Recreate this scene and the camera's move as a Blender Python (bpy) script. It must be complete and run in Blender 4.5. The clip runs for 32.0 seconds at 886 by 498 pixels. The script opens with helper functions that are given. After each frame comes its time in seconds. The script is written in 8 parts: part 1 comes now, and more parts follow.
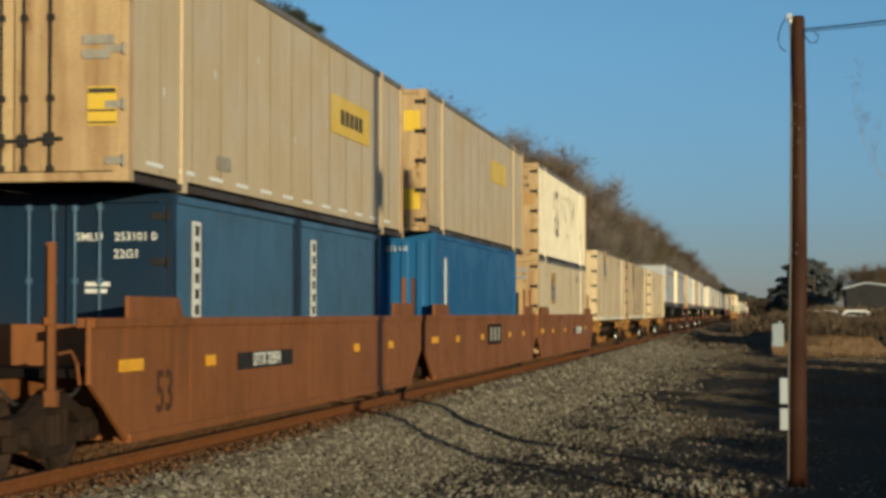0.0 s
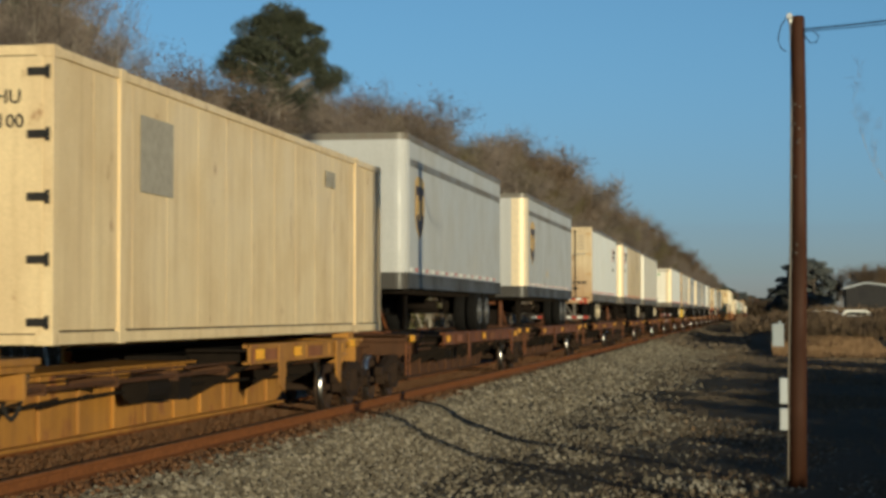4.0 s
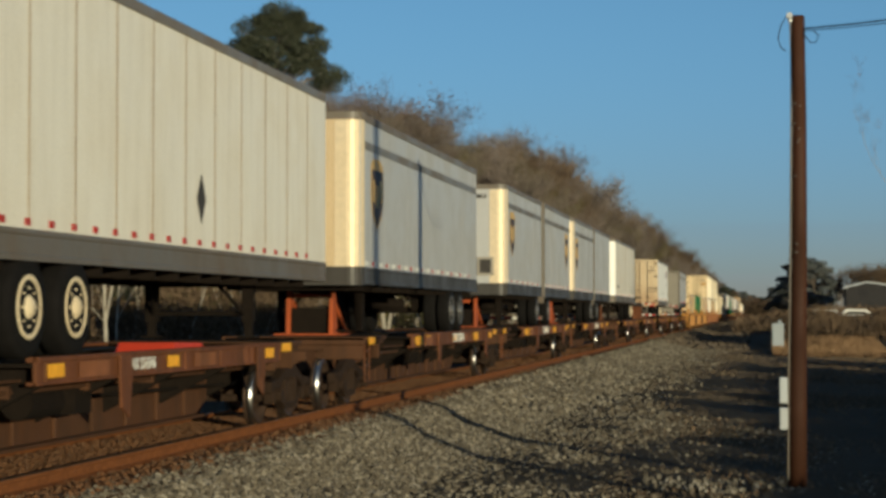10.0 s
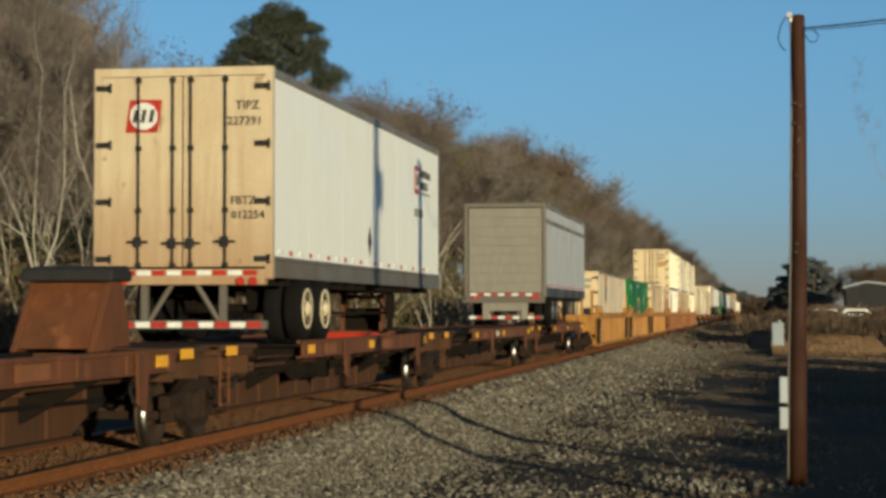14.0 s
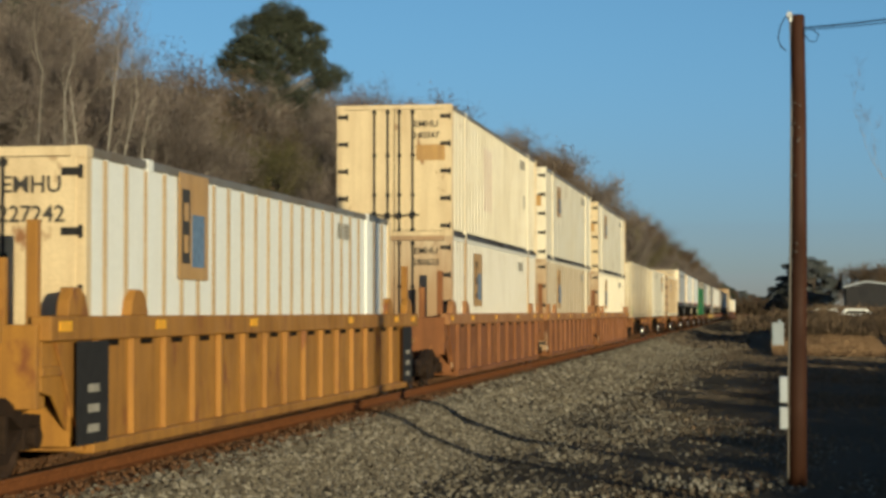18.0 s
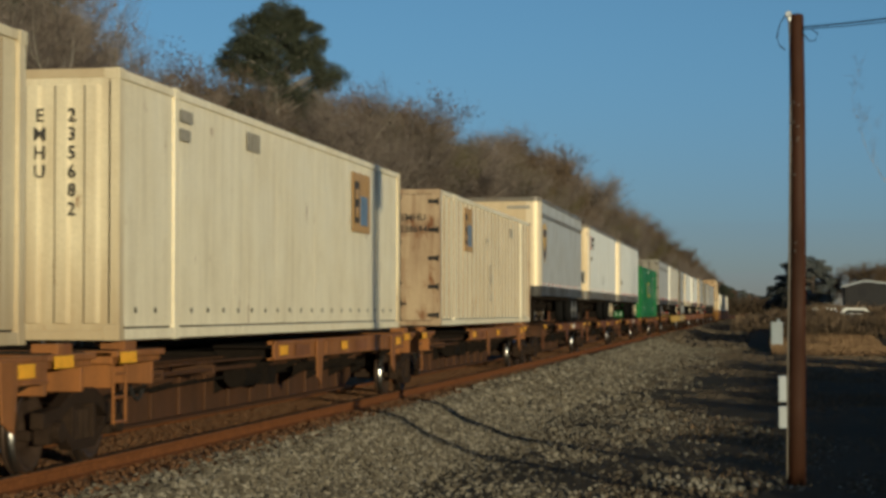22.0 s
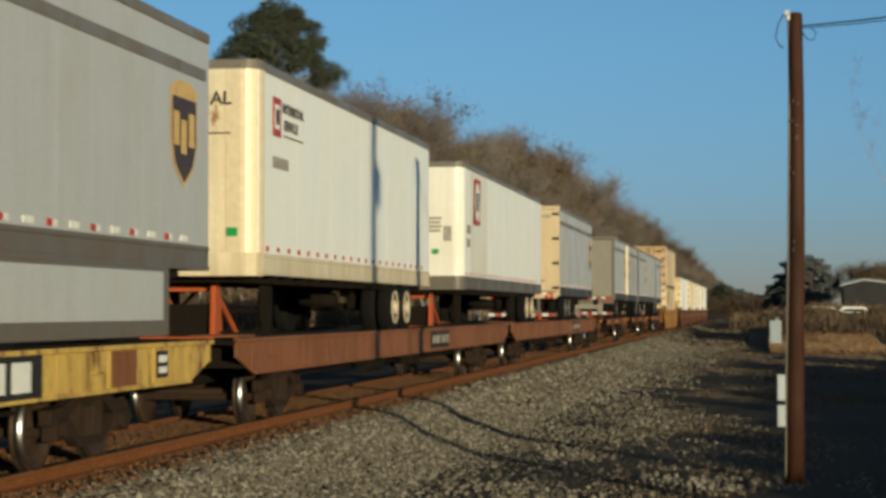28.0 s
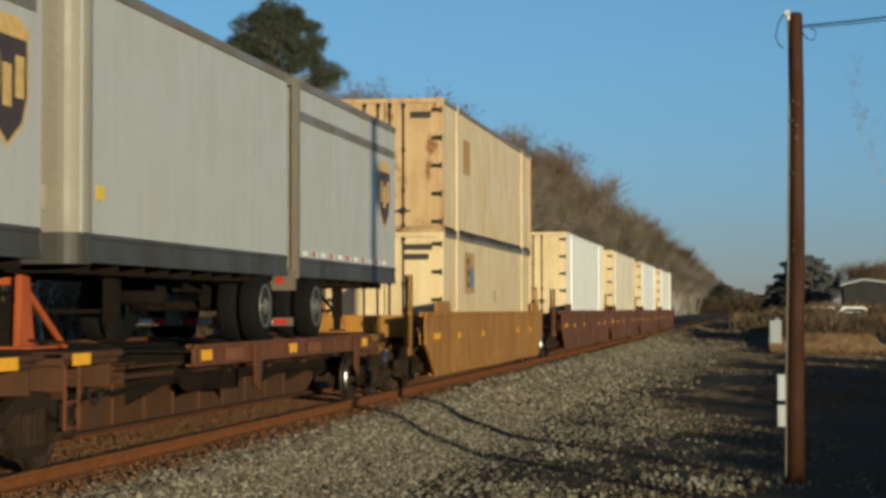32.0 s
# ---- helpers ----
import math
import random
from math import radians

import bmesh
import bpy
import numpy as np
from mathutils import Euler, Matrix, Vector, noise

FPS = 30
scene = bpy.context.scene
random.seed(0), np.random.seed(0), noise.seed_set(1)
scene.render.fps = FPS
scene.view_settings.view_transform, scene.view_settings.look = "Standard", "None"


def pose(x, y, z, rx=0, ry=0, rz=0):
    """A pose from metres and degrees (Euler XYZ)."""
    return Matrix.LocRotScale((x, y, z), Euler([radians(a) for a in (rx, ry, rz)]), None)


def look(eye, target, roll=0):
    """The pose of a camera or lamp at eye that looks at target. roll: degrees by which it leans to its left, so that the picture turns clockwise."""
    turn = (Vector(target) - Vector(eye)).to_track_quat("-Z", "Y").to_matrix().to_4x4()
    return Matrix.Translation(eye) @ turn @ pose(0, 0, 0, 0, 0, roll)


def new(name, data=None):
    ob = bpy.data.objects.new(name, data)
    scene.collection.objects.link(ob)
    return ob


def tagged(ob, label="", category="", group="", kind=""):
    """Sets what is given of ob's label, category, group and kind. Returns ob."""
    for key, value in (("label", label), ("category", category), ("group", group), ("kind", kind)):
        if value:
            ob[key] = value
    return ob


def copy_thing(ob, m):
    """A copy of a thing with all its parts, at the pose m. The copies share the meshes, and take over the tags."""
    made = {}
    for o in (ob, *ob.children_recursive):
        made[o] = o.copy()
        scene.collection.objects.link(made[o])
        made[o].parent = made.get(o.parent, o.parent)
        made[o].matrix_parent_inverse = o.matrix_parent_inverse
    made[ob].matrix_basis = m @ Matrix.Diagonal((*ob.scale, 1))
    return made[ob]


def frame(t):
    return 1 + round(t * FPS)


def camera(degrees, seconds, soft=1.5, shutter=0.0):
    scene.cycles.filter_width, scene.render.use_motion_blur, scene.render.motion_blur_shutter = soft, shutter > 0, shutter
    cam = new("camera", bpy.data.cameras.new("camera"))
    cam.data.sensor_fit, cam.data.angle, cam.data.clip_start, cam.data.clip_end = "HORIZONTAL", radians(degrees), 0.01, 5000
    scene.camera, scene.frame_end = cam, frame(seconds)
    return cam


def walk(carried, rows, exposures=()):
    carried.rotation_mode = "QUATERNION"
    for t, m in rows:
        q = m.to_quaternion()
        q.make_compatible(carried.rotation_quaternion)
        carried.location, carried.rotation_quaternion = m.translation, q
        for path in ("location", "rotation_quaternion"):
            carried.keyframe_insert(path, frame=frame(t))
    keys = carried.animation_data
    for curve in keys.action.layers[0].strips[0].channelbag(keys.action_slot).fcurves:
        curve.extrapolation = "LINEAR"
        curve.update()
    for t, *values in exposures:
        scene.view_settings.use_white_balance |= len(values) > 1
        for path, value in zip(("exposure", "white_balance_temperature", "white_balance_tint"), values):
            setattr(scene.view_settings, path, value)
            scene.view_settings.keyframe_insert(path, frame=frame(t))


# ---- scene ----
cam = camera(25.8, 32.0, soft=3.4, shutter=0.08)

EYE_Z = 1.62          # eye above the rail top; the rail top is z = 0
TRACK_X = -8.0        # centre of the track, which runs along y
YAW, PITCH, ROLL = 9.361, 1.890, 0.03
# small drift of the hand that holds the camera: seconds, degrees of yaw, degrees of pitch
DRIFT = ((0, 0, 0), (6, 0, 0), (10, 0, -0.017), (16, 0, -0.034), (21, -0.017, -0.05), (25, -0.067, -0.084), (32, -0.067, -0.1))
walk(cam, [(t, pose(0, 0, EYE_Z, 90 + PITCH + dp, ROLL, YAW + dy)) for t, dy, dp in DRIFT],
     exposures=[(t, e + 0.08, 5600, 4) for t, e in ((0, -0.04), (3, -0.02), (5.5, -0.08), (10, -0.1), (11, -0.06), (12, 0.06), (14, 0.04), (17, 0.12), (18.5, -0.02), (20, -0.25), (21, -0.38), (23, -0.3), (25, -0.2), (28, -0.02), (32, 0.06))])

# ---- light ----
SUN_AZ = math.atan2(0.558, -0.830)     # the sun stands behind the camera, to its right
SUN_EL = radians(5.1)
sun_way = Vector((0.558 * math.cos(SUN_EL), -0.830 * math.cos(SUN_EL), math.sin(SUN_EL)))
sun = new("sun", bpy.data.lights.new("sun", "SUN"))
sun.data.energy, sun.data.angle, sun.data.color = 5.0, radians(0.55), (1.0, 0.805, 0.475)
sun.matrix_world = look(sun_way * 60, (0, 0, 0))
world = bpy.data.worlds.new("sky")
scene.world = world
world.use_nodes = True
wn, wl = world.node_tree.nodes, world.node_tree.links
sky = wn.new("ShaderNodeTexSky")
sky.sky_type, sky.sun_disc = "NISHITA", False
sky.sun_elevation, sky.sun_rotation = SUN_EL, SUN_AZ
sky.air_density, sky.dust_density, sky.ozone_density = 0.72, 0.3, 2.8
pale = wn.new("ShaderNodeHueSaturation")
pale.inputs["Hue"].default_value, pale.inputs["Saturation"].default_value = 0.488, 0.88
wl.new(sky.outputs[0], pale.inputs["Color"])
# a mauve-grey winter haze that thins upwards, the same all round
sky_at, sky_xyz, haze, tint = wn.new("ShaderNodeTexCoord"), wn.new("ShaderNodeSeparateXYZ"), wn.new("ShaderNodeMapRange"), wn.new("ShaderNodeMix")
wl.new(sky_at.outputs["Generated"], sky_xyz.inputs[0])
wl.new(sky_xyz.outputs["Z"], haze.inputs[0])
haze.interpolation_type = "SMOOTHSTEP"
haze.inputs["From Min"].default_value, haze.inputs["From Max"].default_value = -0.01, 0.17
haze.inputs["To Min"].default_value, haze.inputs["To Max"].default_value = 1.0, 0.0
tint.data_type, tint.blend_type = "RGBA", "MULTIPLY"
tint.inputs[7].default_value = (0.86, 0.74, 0.84, 1)
wl.new(haze.outputs[0], tint.inputs[0])
wl.new(pale.outputs[0], tint.inputs[6])
wl.new(tint.outputs[2], wn["Background"].inputs[0])
wn["Background"].inputs[1].default_value = 0.12


# ---- materials ----
def nodes_of(name):
    m = bpy.data.materials.new(name)
    m.use_nodes = True
    return m, m.node_tree.nodes, m.node_tree.links, m.node_tree.nodes["Principled BSDF"]


def mixed(n, l, a, b, fac):
    """Colour a turning to colour b by fac; a and b are colours or sockets."""
    x = n.new("ShaderNodeMix")
    x.data_type = "RGBA"
    for k, v in ((6, a), (7, b)):
        if isinstance(v, tuple):
            x.inputs[k].default_value = (*v, 1)
        else:
            l.new(v, x.inputs[k])
    if isinstance(fac, float):
        x.inputs[0].default_value = fac
    else:
        l.new(fac, x.inputs[0])
    return x.outputs[2]


def fuzz(n, l, at, scale, lo, hi, detail=5.0, stretch=(1, 1, 1), rough=0.6):
    """A noise in object space, turned to 0..1 between lo and hi."""
    mp = n.new("ShaderNodeMapping")
    mp.inputs["Scale"].default_value = stretch
    l.new(at, mp.inputs[0])
    t = n.new("ShaderNodeTexNoise")
    t.inputs["Scale"].default_value, t.inputs["Detail"].default_value, t.inputs["Roughness"].default_value = scale, detail, rough
    l.new(mp.outputs[0], t.inputs["Vector"])
    r = n.new("ShaderNodeMapRange")
    r.inputs["From Min"].default_value, r.inputs["From Max"].default_value = lo, hi
    l.new(t.outputs[0], r.inputs[0])
    return r.outputs[0]


def place_of(n, l):
    """Object coordinates, shifted by each object's own random number."""
    tc, oi = n.new("ShaderNodeTexCoord"), n.new("ShaderNodeObjectInfo")
    k = n.new("ShaderNodeMath")
    k.operation = "MULTIPLY"
    k.inputs[1].default_value = 57.0
    l.new(oi.outputs["Random"], k.inputs[0])
    a = n.new("ShaderNodeVectorMath")
    l.new(tc.outputs["Object"], a.inputs[0])
    l.new(k.outputs[0], a.inputs[1])
    return a.outputs[0]


def bump_from(n, l, bsdf, height, strength, dist=0.01):
    b = n.new("ShaderNodeBump")
    b.inputs["Strength"].default_value, b.inputs["Distance"].default_value = strength, dist
    l.new(height, b.inputs["Height"])
    l.new(b.outputs[0], bsdf.inputs["Normal"])


def painted(name, base, dirt, amount=0.5, rough=0.45, metal=0.0, streak=0.08, rust=None, rust_amount=0.0, wear=0.4, splash=None):
    """Weathered paint: large stains, streaks that run down, fine grain, and spots of rust."""
    m, n, l, b = nodes_of(name)
    at = place_of(n, l)
    big = fuzz(n, l, at, 0.7, 0.42, 0.75)
    run = fuzz(n, l, at, 5.0, 0.42, 0.8, stretch=(1, 1, streak))
    fine = fuzz(n, l, at, 34.0, 0.35, 0.75, detail=3.0)
    light = tuple(min(1, c * 1.08) for c in base)
    c = mixed(n, l, tuple(v * (1 - 0.22 * wear) for v in base), light, fine)
    s = n.new("ShaderNodeMath")
    s.operation = "MULTIPLY_ADD"
    s.use_clamp = True
    l.new(run, s.inputs[0])
    s.inputs[1].default_value = amount
    k = n.new("ShaderNodeMath")
    k.operation = "MULTIPLY"
    l.new(big, k.inputs[0])
    k.inputs[1].default_value = amount * 0.7
    l.new(k.outputs[0], s.inputs[2])
    c = mixed(n, l, c, dirt, s.outputs[0])
    if splash:
        # road splash that has crept up from the lower edge
        xyz, up, edge = n.new("ShaderNodeSeparateXYZ"), n.new("ShaderNodeMath"), n.new("ShaderNodeMapRange")
        tc = n.new("ShaderNodeTexCoord")
        l.new(tc.outputs["Object"], xyz.inputs[0])
        up.operation = "MULTIPLY_ADD"
        l.new(run, up.inputs[0])
        up.inputs[1].default_value = -0.55
        l.new(xyz.outputs["Z"], up.inputs[2])
        edge.inputs["From Min"].default_value, edge.inputs["From Max"].default_value = splash
        edge.inputs["To Min"].default_value, edge.inputs["To Max"].default_value = 0.75, 0.0
        l.new(up.outputs[0], edge.inputs[0])
        c = mixed(n, l, c, dirt, edge.outputs[0])
    if rust:
        spot = fuzz(n, l, at, 3.3, 0.66 - 0.2 * rust_amount, 0.72 - 0.1 * rust_amount, detail=8.0, stretch=(1, 1, 0.45))
        c = mixed(n, l, c, rust, spot)
    l.new(c, b.inputs["Base Color"])
    rr = n.new("ShaderNodeMapRange")
    rr.inputs["To Min"].default_value, rr.inputs["To Max"].default_value = rough - 0.08, rough + 0.25
    l.new(big, rr.inputs[0])
    l.new(rr.outputs[0], b.inputs["Roughness"])
    b.inputs["Specular IOR Level"].default_value = 0.22
    b.inputs["Metallic"].default_value = metal
    bump_from(n, l, b, fine, 0.12, 0.004)
    return m


def plain(name, base, rough=0.6, metal=0.0, vary=0.25, scale=9.0):
    m, n, l, b = nodes_of(name)
    at = place_of(n, l)
    f = fuzz(n, l, at, scale, 0.3, 0.75)
    l.new(mixed(n, l, tuple(c * (1 - vary) for c in base), tuple(min(1, c * (1 + vary)) for c in base), f), b.inputs["Base Color"])
    b.inputs["Roughness"].default_value, b.inputs["Metallic"].default_value = rough, metal
    b.inputs["Specular IOR Level"].default_value = 0.12
    bump_from(n, l, b, f, 0.2, 0.006)
    return m


GRIME = (0.13, 0.085, 0.05)
RUST = (0.19, 0.07, 0.025)
M = {
    "white": painted("aged white paint", (0.81, 0.72, 0.53), (0.36, 0.28, 0.18), 0.35, rust=(0.25, 0.13, 0.06), rust_amount=0.05),
    "offwhite": painted("off-white sheet panels", (0.73, 0.685, 0.585), (0.42, 0.36, 0.27), 0.3),
    "cream": painted("cream paint", (0.68, 0.53, 0.31), (0.33, 0.21, 0.11), 0.45, rust=(0.25, 0.12, 0.05), rust_amount=0.08),
    "weathered": painted("weathered cream-white paint", (0.68, 0.585, 0.40), (0.38, 0.28, 0.16), 0.5, rust=(0.25, 0.13, 0.06), rust_amount=0.12, splash=(1.3, 2.4)),
    "bright": painted("bright white paint", (0.80, 0.785, 0.725), (0.54, 0.49, 0.42), 0.2),
    "dull": painted("dull white panel", (0.56, 0.43, 0.26), (0.33, 0.23, 0.135), 0.35),
    "grey": painted("grey trailer skin", (0.425, 0.42, 0.41), (0.265, 0.245, 0.21), 0.25),
    "grey_end": painted("dull grey rear door", (0.24, 0.215, 0.17), (0.15, 0.125, 0.095), 0.4),
    "door_cream": painted("grimy cream door paint", (0.57, 0.455, 0.29), (0.3, 0.17, 0.08), 0.4, rust=(0.2, 0.09, 0.03), rust_amount=0.12, splash=(1.9, 3.6)),
    "door_tan": painted("stained door paint", (0.50, 0.345, 0.172), (0.22, 0.11, 0.045), 0.65, rust=(0.2, 0.09, 0.03), rust_amount=0.35),
    "door_brown": painted("rust-stained door", (0.42, 0.31, 0.19), (0.16, 0.08, 0.04), 0.7, rust=(0.16, 0.06, 0.02), rust_amount=0.5),
    "blue": painted("blue container paint", (0.05, 0.115, 0.2), (0.06, 0.075, 0.09), 0.45),
    "deep_blue": painted("deep blue container paint", (0.02, 0.105, 0.25), (0.03, 0.07, 0.13), 0.3),
    # door ends are several times darker than the blue sides
    "blue_end": painted("dark blue door paint", (0.010, 0.025, 0.05), (0.014, 0.016, 0.02), 0.5),
    # stacked containers' lower rail: rusty brown plus the shadow gap, as colour
    "seam": painted("rusty lower rail with gap shadow painted in", (0.055, 0.038, 0.024), (0.03, 0.02, 0.013), 0.5),
    # brown for joints, dirty rails and the shadow lines painted beside ribs
    "edge_brown": painted("grime and thin shadow lines along seams", (0.42, 0.31, 0.18), (0.2, 0.125, 0.06), 0.6),
    "sillbrown": painted("dark brown centre sill", (0.075, 0.032, 0.013), (0.03, 0.017, 0.010), 0.6, rough=0.75),
    "green": painted("green container paint", (0.012, 0.15, 0.032), (0.025, 0.07, 0.02), 0.3),
    "tan": painted("yellowed container paint", (0.52, 0.36, 0.19), (0.26, 0.13, 0.05), 0.6, rust=RUST, rust_amount=0.55),
    "brown": painted("oxide brown car paint", (0.24, 0.085, 0.022), (0.085, 0.036, 0.014), 0.55, rough=0.6, rust=RUST, rust_amount=0.4),
    "redbrown": painted("red brown car paint", (0.14, 0.049, 0.017), (0.045, 0.024, 0.013), 0.65, rough=0.6, rust=RUST, rust_amount=0.4),
    "yellow": painted("yellow car paint", (0.36, 0.168, 0.028), (0.13, 0.06, 0.022), 0.6, rough=0.55, rust=RUST, rust_amount=0.4),
    "orange": painted("orange car paint", (0.27, 0.105, 0.028), (0.09, 0.042, 0.02), 0.6, rough=0.55, rust=RUST, rust_amount=0.5),
    "flatbrown": painted("worn brown flat car paint", (0.235, 0.088, 0.032), (0.07, 0.034, 0.017), 0.65, rough=0.6, rust=RUST, rust_amount=0.5),
    "flatyellow": painted("chipped yellow flat car paint", (0.56, 0.37, 0.08), (0.2, 0.11, 0.045), 0.4, rough=0.6, rust=(0.13, 0.055, 0.022), rust_amount=0.75),
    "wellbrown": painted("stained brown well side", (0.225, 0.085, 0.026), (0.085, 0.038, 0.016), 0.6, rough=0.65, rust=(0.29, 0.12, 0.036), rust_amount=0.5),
    # top chord and guides are paler than the well side below
    "chord": painted("lighter orange-brown chord", (0.35, 0.165, 0.06), (0.16, 0.072, 0.028), 0.5, rough=0.65, rust=RUST, rust_amount=0.4),
    # one near-black for frames, decks, inner shells and running gear
    "under": plain("near-black underframe", (0.0095, 0.0065, 0.0045), 0.9),
    "truckiron": plain("dusty cast iron", (0.026, 0.0155, 0.0095), 0.85),
    "wheel": plain("wheel steel", (0.06, 0.038, 0.026), 0.55, 0.4),
    "tread": plain("bright worn steel", (0.55, 0.53, 0.5), 0.3, 1.0, 0.1),
    "rubber": plain("tyre rubber", (0.007, 0.0062, 0.0058), 0.9),
    "rim": painted("cream wheel disc", (0.66, 0.55, 0.36), (0.3, 0.2, 0.1), 0.5),
    "steel_rim": plain("steel wheel disc", (0.2, 0.19, 0.175), 0.45, 0.6),
    "black": plain("black steel", (0.025, 0.023, 0.022), 0.7),
    "rail_grey": painted("grey sill", (0.12, 0.108, 0.09), GRIME, 0.5),
    "dark_rail": painted("dark rusty lower rail with gap shadow painted in", (0.06, 0.055, 0.05), (0.03, 0.026, 0.02), 0.5),
    "roof": painted("dark roof rail", (0.16, 0.145, 0.12), GRIME, 0.5),
    "reflect": plain("amber reflector", (0.75, 0.36, 0.02), 0.4, 0, 0.15),
    "redmark": plain("red marker", (0.36, 0.03, 0.02), 0.4, 0, 0.2),
    "whitemark": plain("white marker", (0.66, 0.64, 0.58), 0.5, 0, 0.1),
    "darkmark": plain("dark lettering", (0.05, 0.045, 0.04), 0.6, 0, 0.2),
    "bluemark": plain("faded blue mark", (0.13, 0.19, 0.28), 0.5, 0, 0.35),
    "ambermark": painted("faded orange panel", (0.46, 0.27, 0.09), (0.25, 0.14, 0.06), 0.5),
    "greymark": plain("faint grey lettering", (0.3, 0.27, 0.22), 0.6, 0, 0.2),
    "gold": plain("gold emblem", (0.55, 0.36, 0.13), 0.5, 0, 0.2),
    "cocoa": plain("dark brown emblem", (0.055, 0.04, 0.04), 0.5, 0, 0.2),
    "faded": painted("faded red print", (0.60, 0.44, 0.34), (0.45, 0.33, 0.22), 0.3),
    "warnyellow": painted("yellow placard", (0.72, 0.47, 0.04), (0.4, 0.25, 0.06), 0.3),
    "labelgreen": plain("green label", (0.03, 0.25, 0.07), 0.5, 0, 0.2),
    "polish": plain("buffed corner sheet", (0.66, 0.54, 0.36), 0.5, 0.2, 0.08),
    "galv": plain("galvanised steel", (0.5, 0.5, 0.48), 0.4, 0.6),
    "redpaint": painted("bright red hitch paint", (0.52, 0.045, 0.02), (0.2, 0.04, 0.02), 0.3),
    "hitch": painted("orange-red hitch paint", (0.40, 0.085, 0.022), (0.11, 0.035, 0.015), 0.6),
}


# ---- shapes ----
class Shape:
    """Collects boxes, tubes and prisms into one mesh."""

    def __init__(self):
        self.v, self.f = [], []

    def add(self, v, f):
        k = len(self.v)
        self.v += v
        self.f += [[i + k for i in q] for q in f]
        return self

    def box(self, x0, x1, y0, y1, z0, z1):
        v = [(x, y, z) for z in (z0, z1) for y in (y0, y1) for x in (x0, x1)]
        return self.add(v, [(0, 2, 3, 1), (4, 5, 7, 6), (0, 1, 5, 4), (2, 6, 7, 3), (0, 4, 6, 2), (1, 3, 7, 5)])

    def prism(self, points, axis, a, b):
        """A polygon drawn out along an axis from a to b. Points are (y, z), (x, z) or (x, y)."""
        put = {"x": lambda p, c: (c, p[0], p[1]), "y": lambda p, c: (p[0], c, p[1]), "z": lambda p, c: (p[0], p[1], c)}[axis]
        n = len(points)
        v = [put(p, a) for p in points] + [put(p, b) for p in points]
        return self.add(v, [list(range(n))[::-1], [n + i for i in range(n)]] + [[i, (i + 1) % n, n + (i + 1) % n, n + i] for i in range(n)])

    def cyl(self, x, y, z, axis, r, length, n=14, r2=None):
        """A round bar centred at x, y, z; r2 is its far radius."""
        r2 = r if r2 is None else r2
        ring = [(math.cos(2 * math.pi * i / n), math.sin(2 * math.pi * i / n)) for i in range(n)]
        put = {"x": lambda c, s, h: (x + h, y + c, z + s), "y": lambda c, s, h: (x + c, y + h, z + s), "z": lambda c, s, h: (x + c, y + s, z + h)}[axis]
        v = [put(c * r, s * r, -length / 2) for c, s in ring] + [put(c * r2, s * r2, length / 2) for c, s in ring]
        return self.add(v, [list(range(n))[::-1], [n + i for i in range(n)]] + [[i, (i + 1) % n, n + (i + 1) % n, n + i] for i in range(n)])

    def bar(self, a, b, r, n=6, r2=None):
        """A round bar from point a to point b."""
        a, b = Vector(a), Vector(b)
        r2 = r if r2 is None else r2
        q = (b - a).to_track_quat("Z", "Y")
        ring = [q @ Vector((math.cos(2 * math.pi * i / n), math.sin(2 * math.pi * i / n), 0)) for i in range(n)]
        v = [tuple(a + c * r) for c in ring] + [tuple(b + c * r2) for c in ring]
        return self.add(v, [list(range(n))[::-1], [n + i for i in range(n)]] + [[i, (i + 1) % n, n + (i + 1) % n, n + i] for i in range(n)])

    def lathe(self, x, y, z, axis, profile, n=20):
        """A body turned about an axis; profile is (along, radius)."""
        put = {"x": lambda h, c, s: (x + h, y + c, z + s), "y": lambda h, c, s: (x + c, y + h, z + s), "z": lambda h, c, s: (x + c, y + s, z + h)}[axis]
        v = [put(h, r * math.cos(2 * math.pi * i / n), r * math.sin(2 * math.pi * i / n)) for h, r in profile for i in range(n)]
        m = len(profile)
        f = [[j * n + i, j * n + (i + 1) % n, (j + 1) * n + (i + 1) % n, (j + 1) * n + i] for j in range(m - 1) for i in range(n)]
        return self.add(v, f + [list(range(n))[::-1], [(m - 1) * n + i for i in range(n)]])

    def mesh(self, name, bevel=0.0, smooth=False):
        me = bpy.data.meshes.new(name)
        me.from_pydata(self.v, [], self.f)
        bm = bmesh.new()
        bm.from_mesh(me)
        bmesh.ops.recalc_face_normals(bm, faces=bm.faces)
        if bevel:
            e = [x for x in bm.edges if len(x.link_faces) == 2 and x.calc_face_angle(0) > 0.6]
            bmesh.ops.bevel(bm, geom=e, offset=bevel, segments=1, affect="EDGES", clamp_overlap=True)
        bm.to_mesh(me)
        bm.free()
        if smooth:
            me.shade_smooth()
        return me


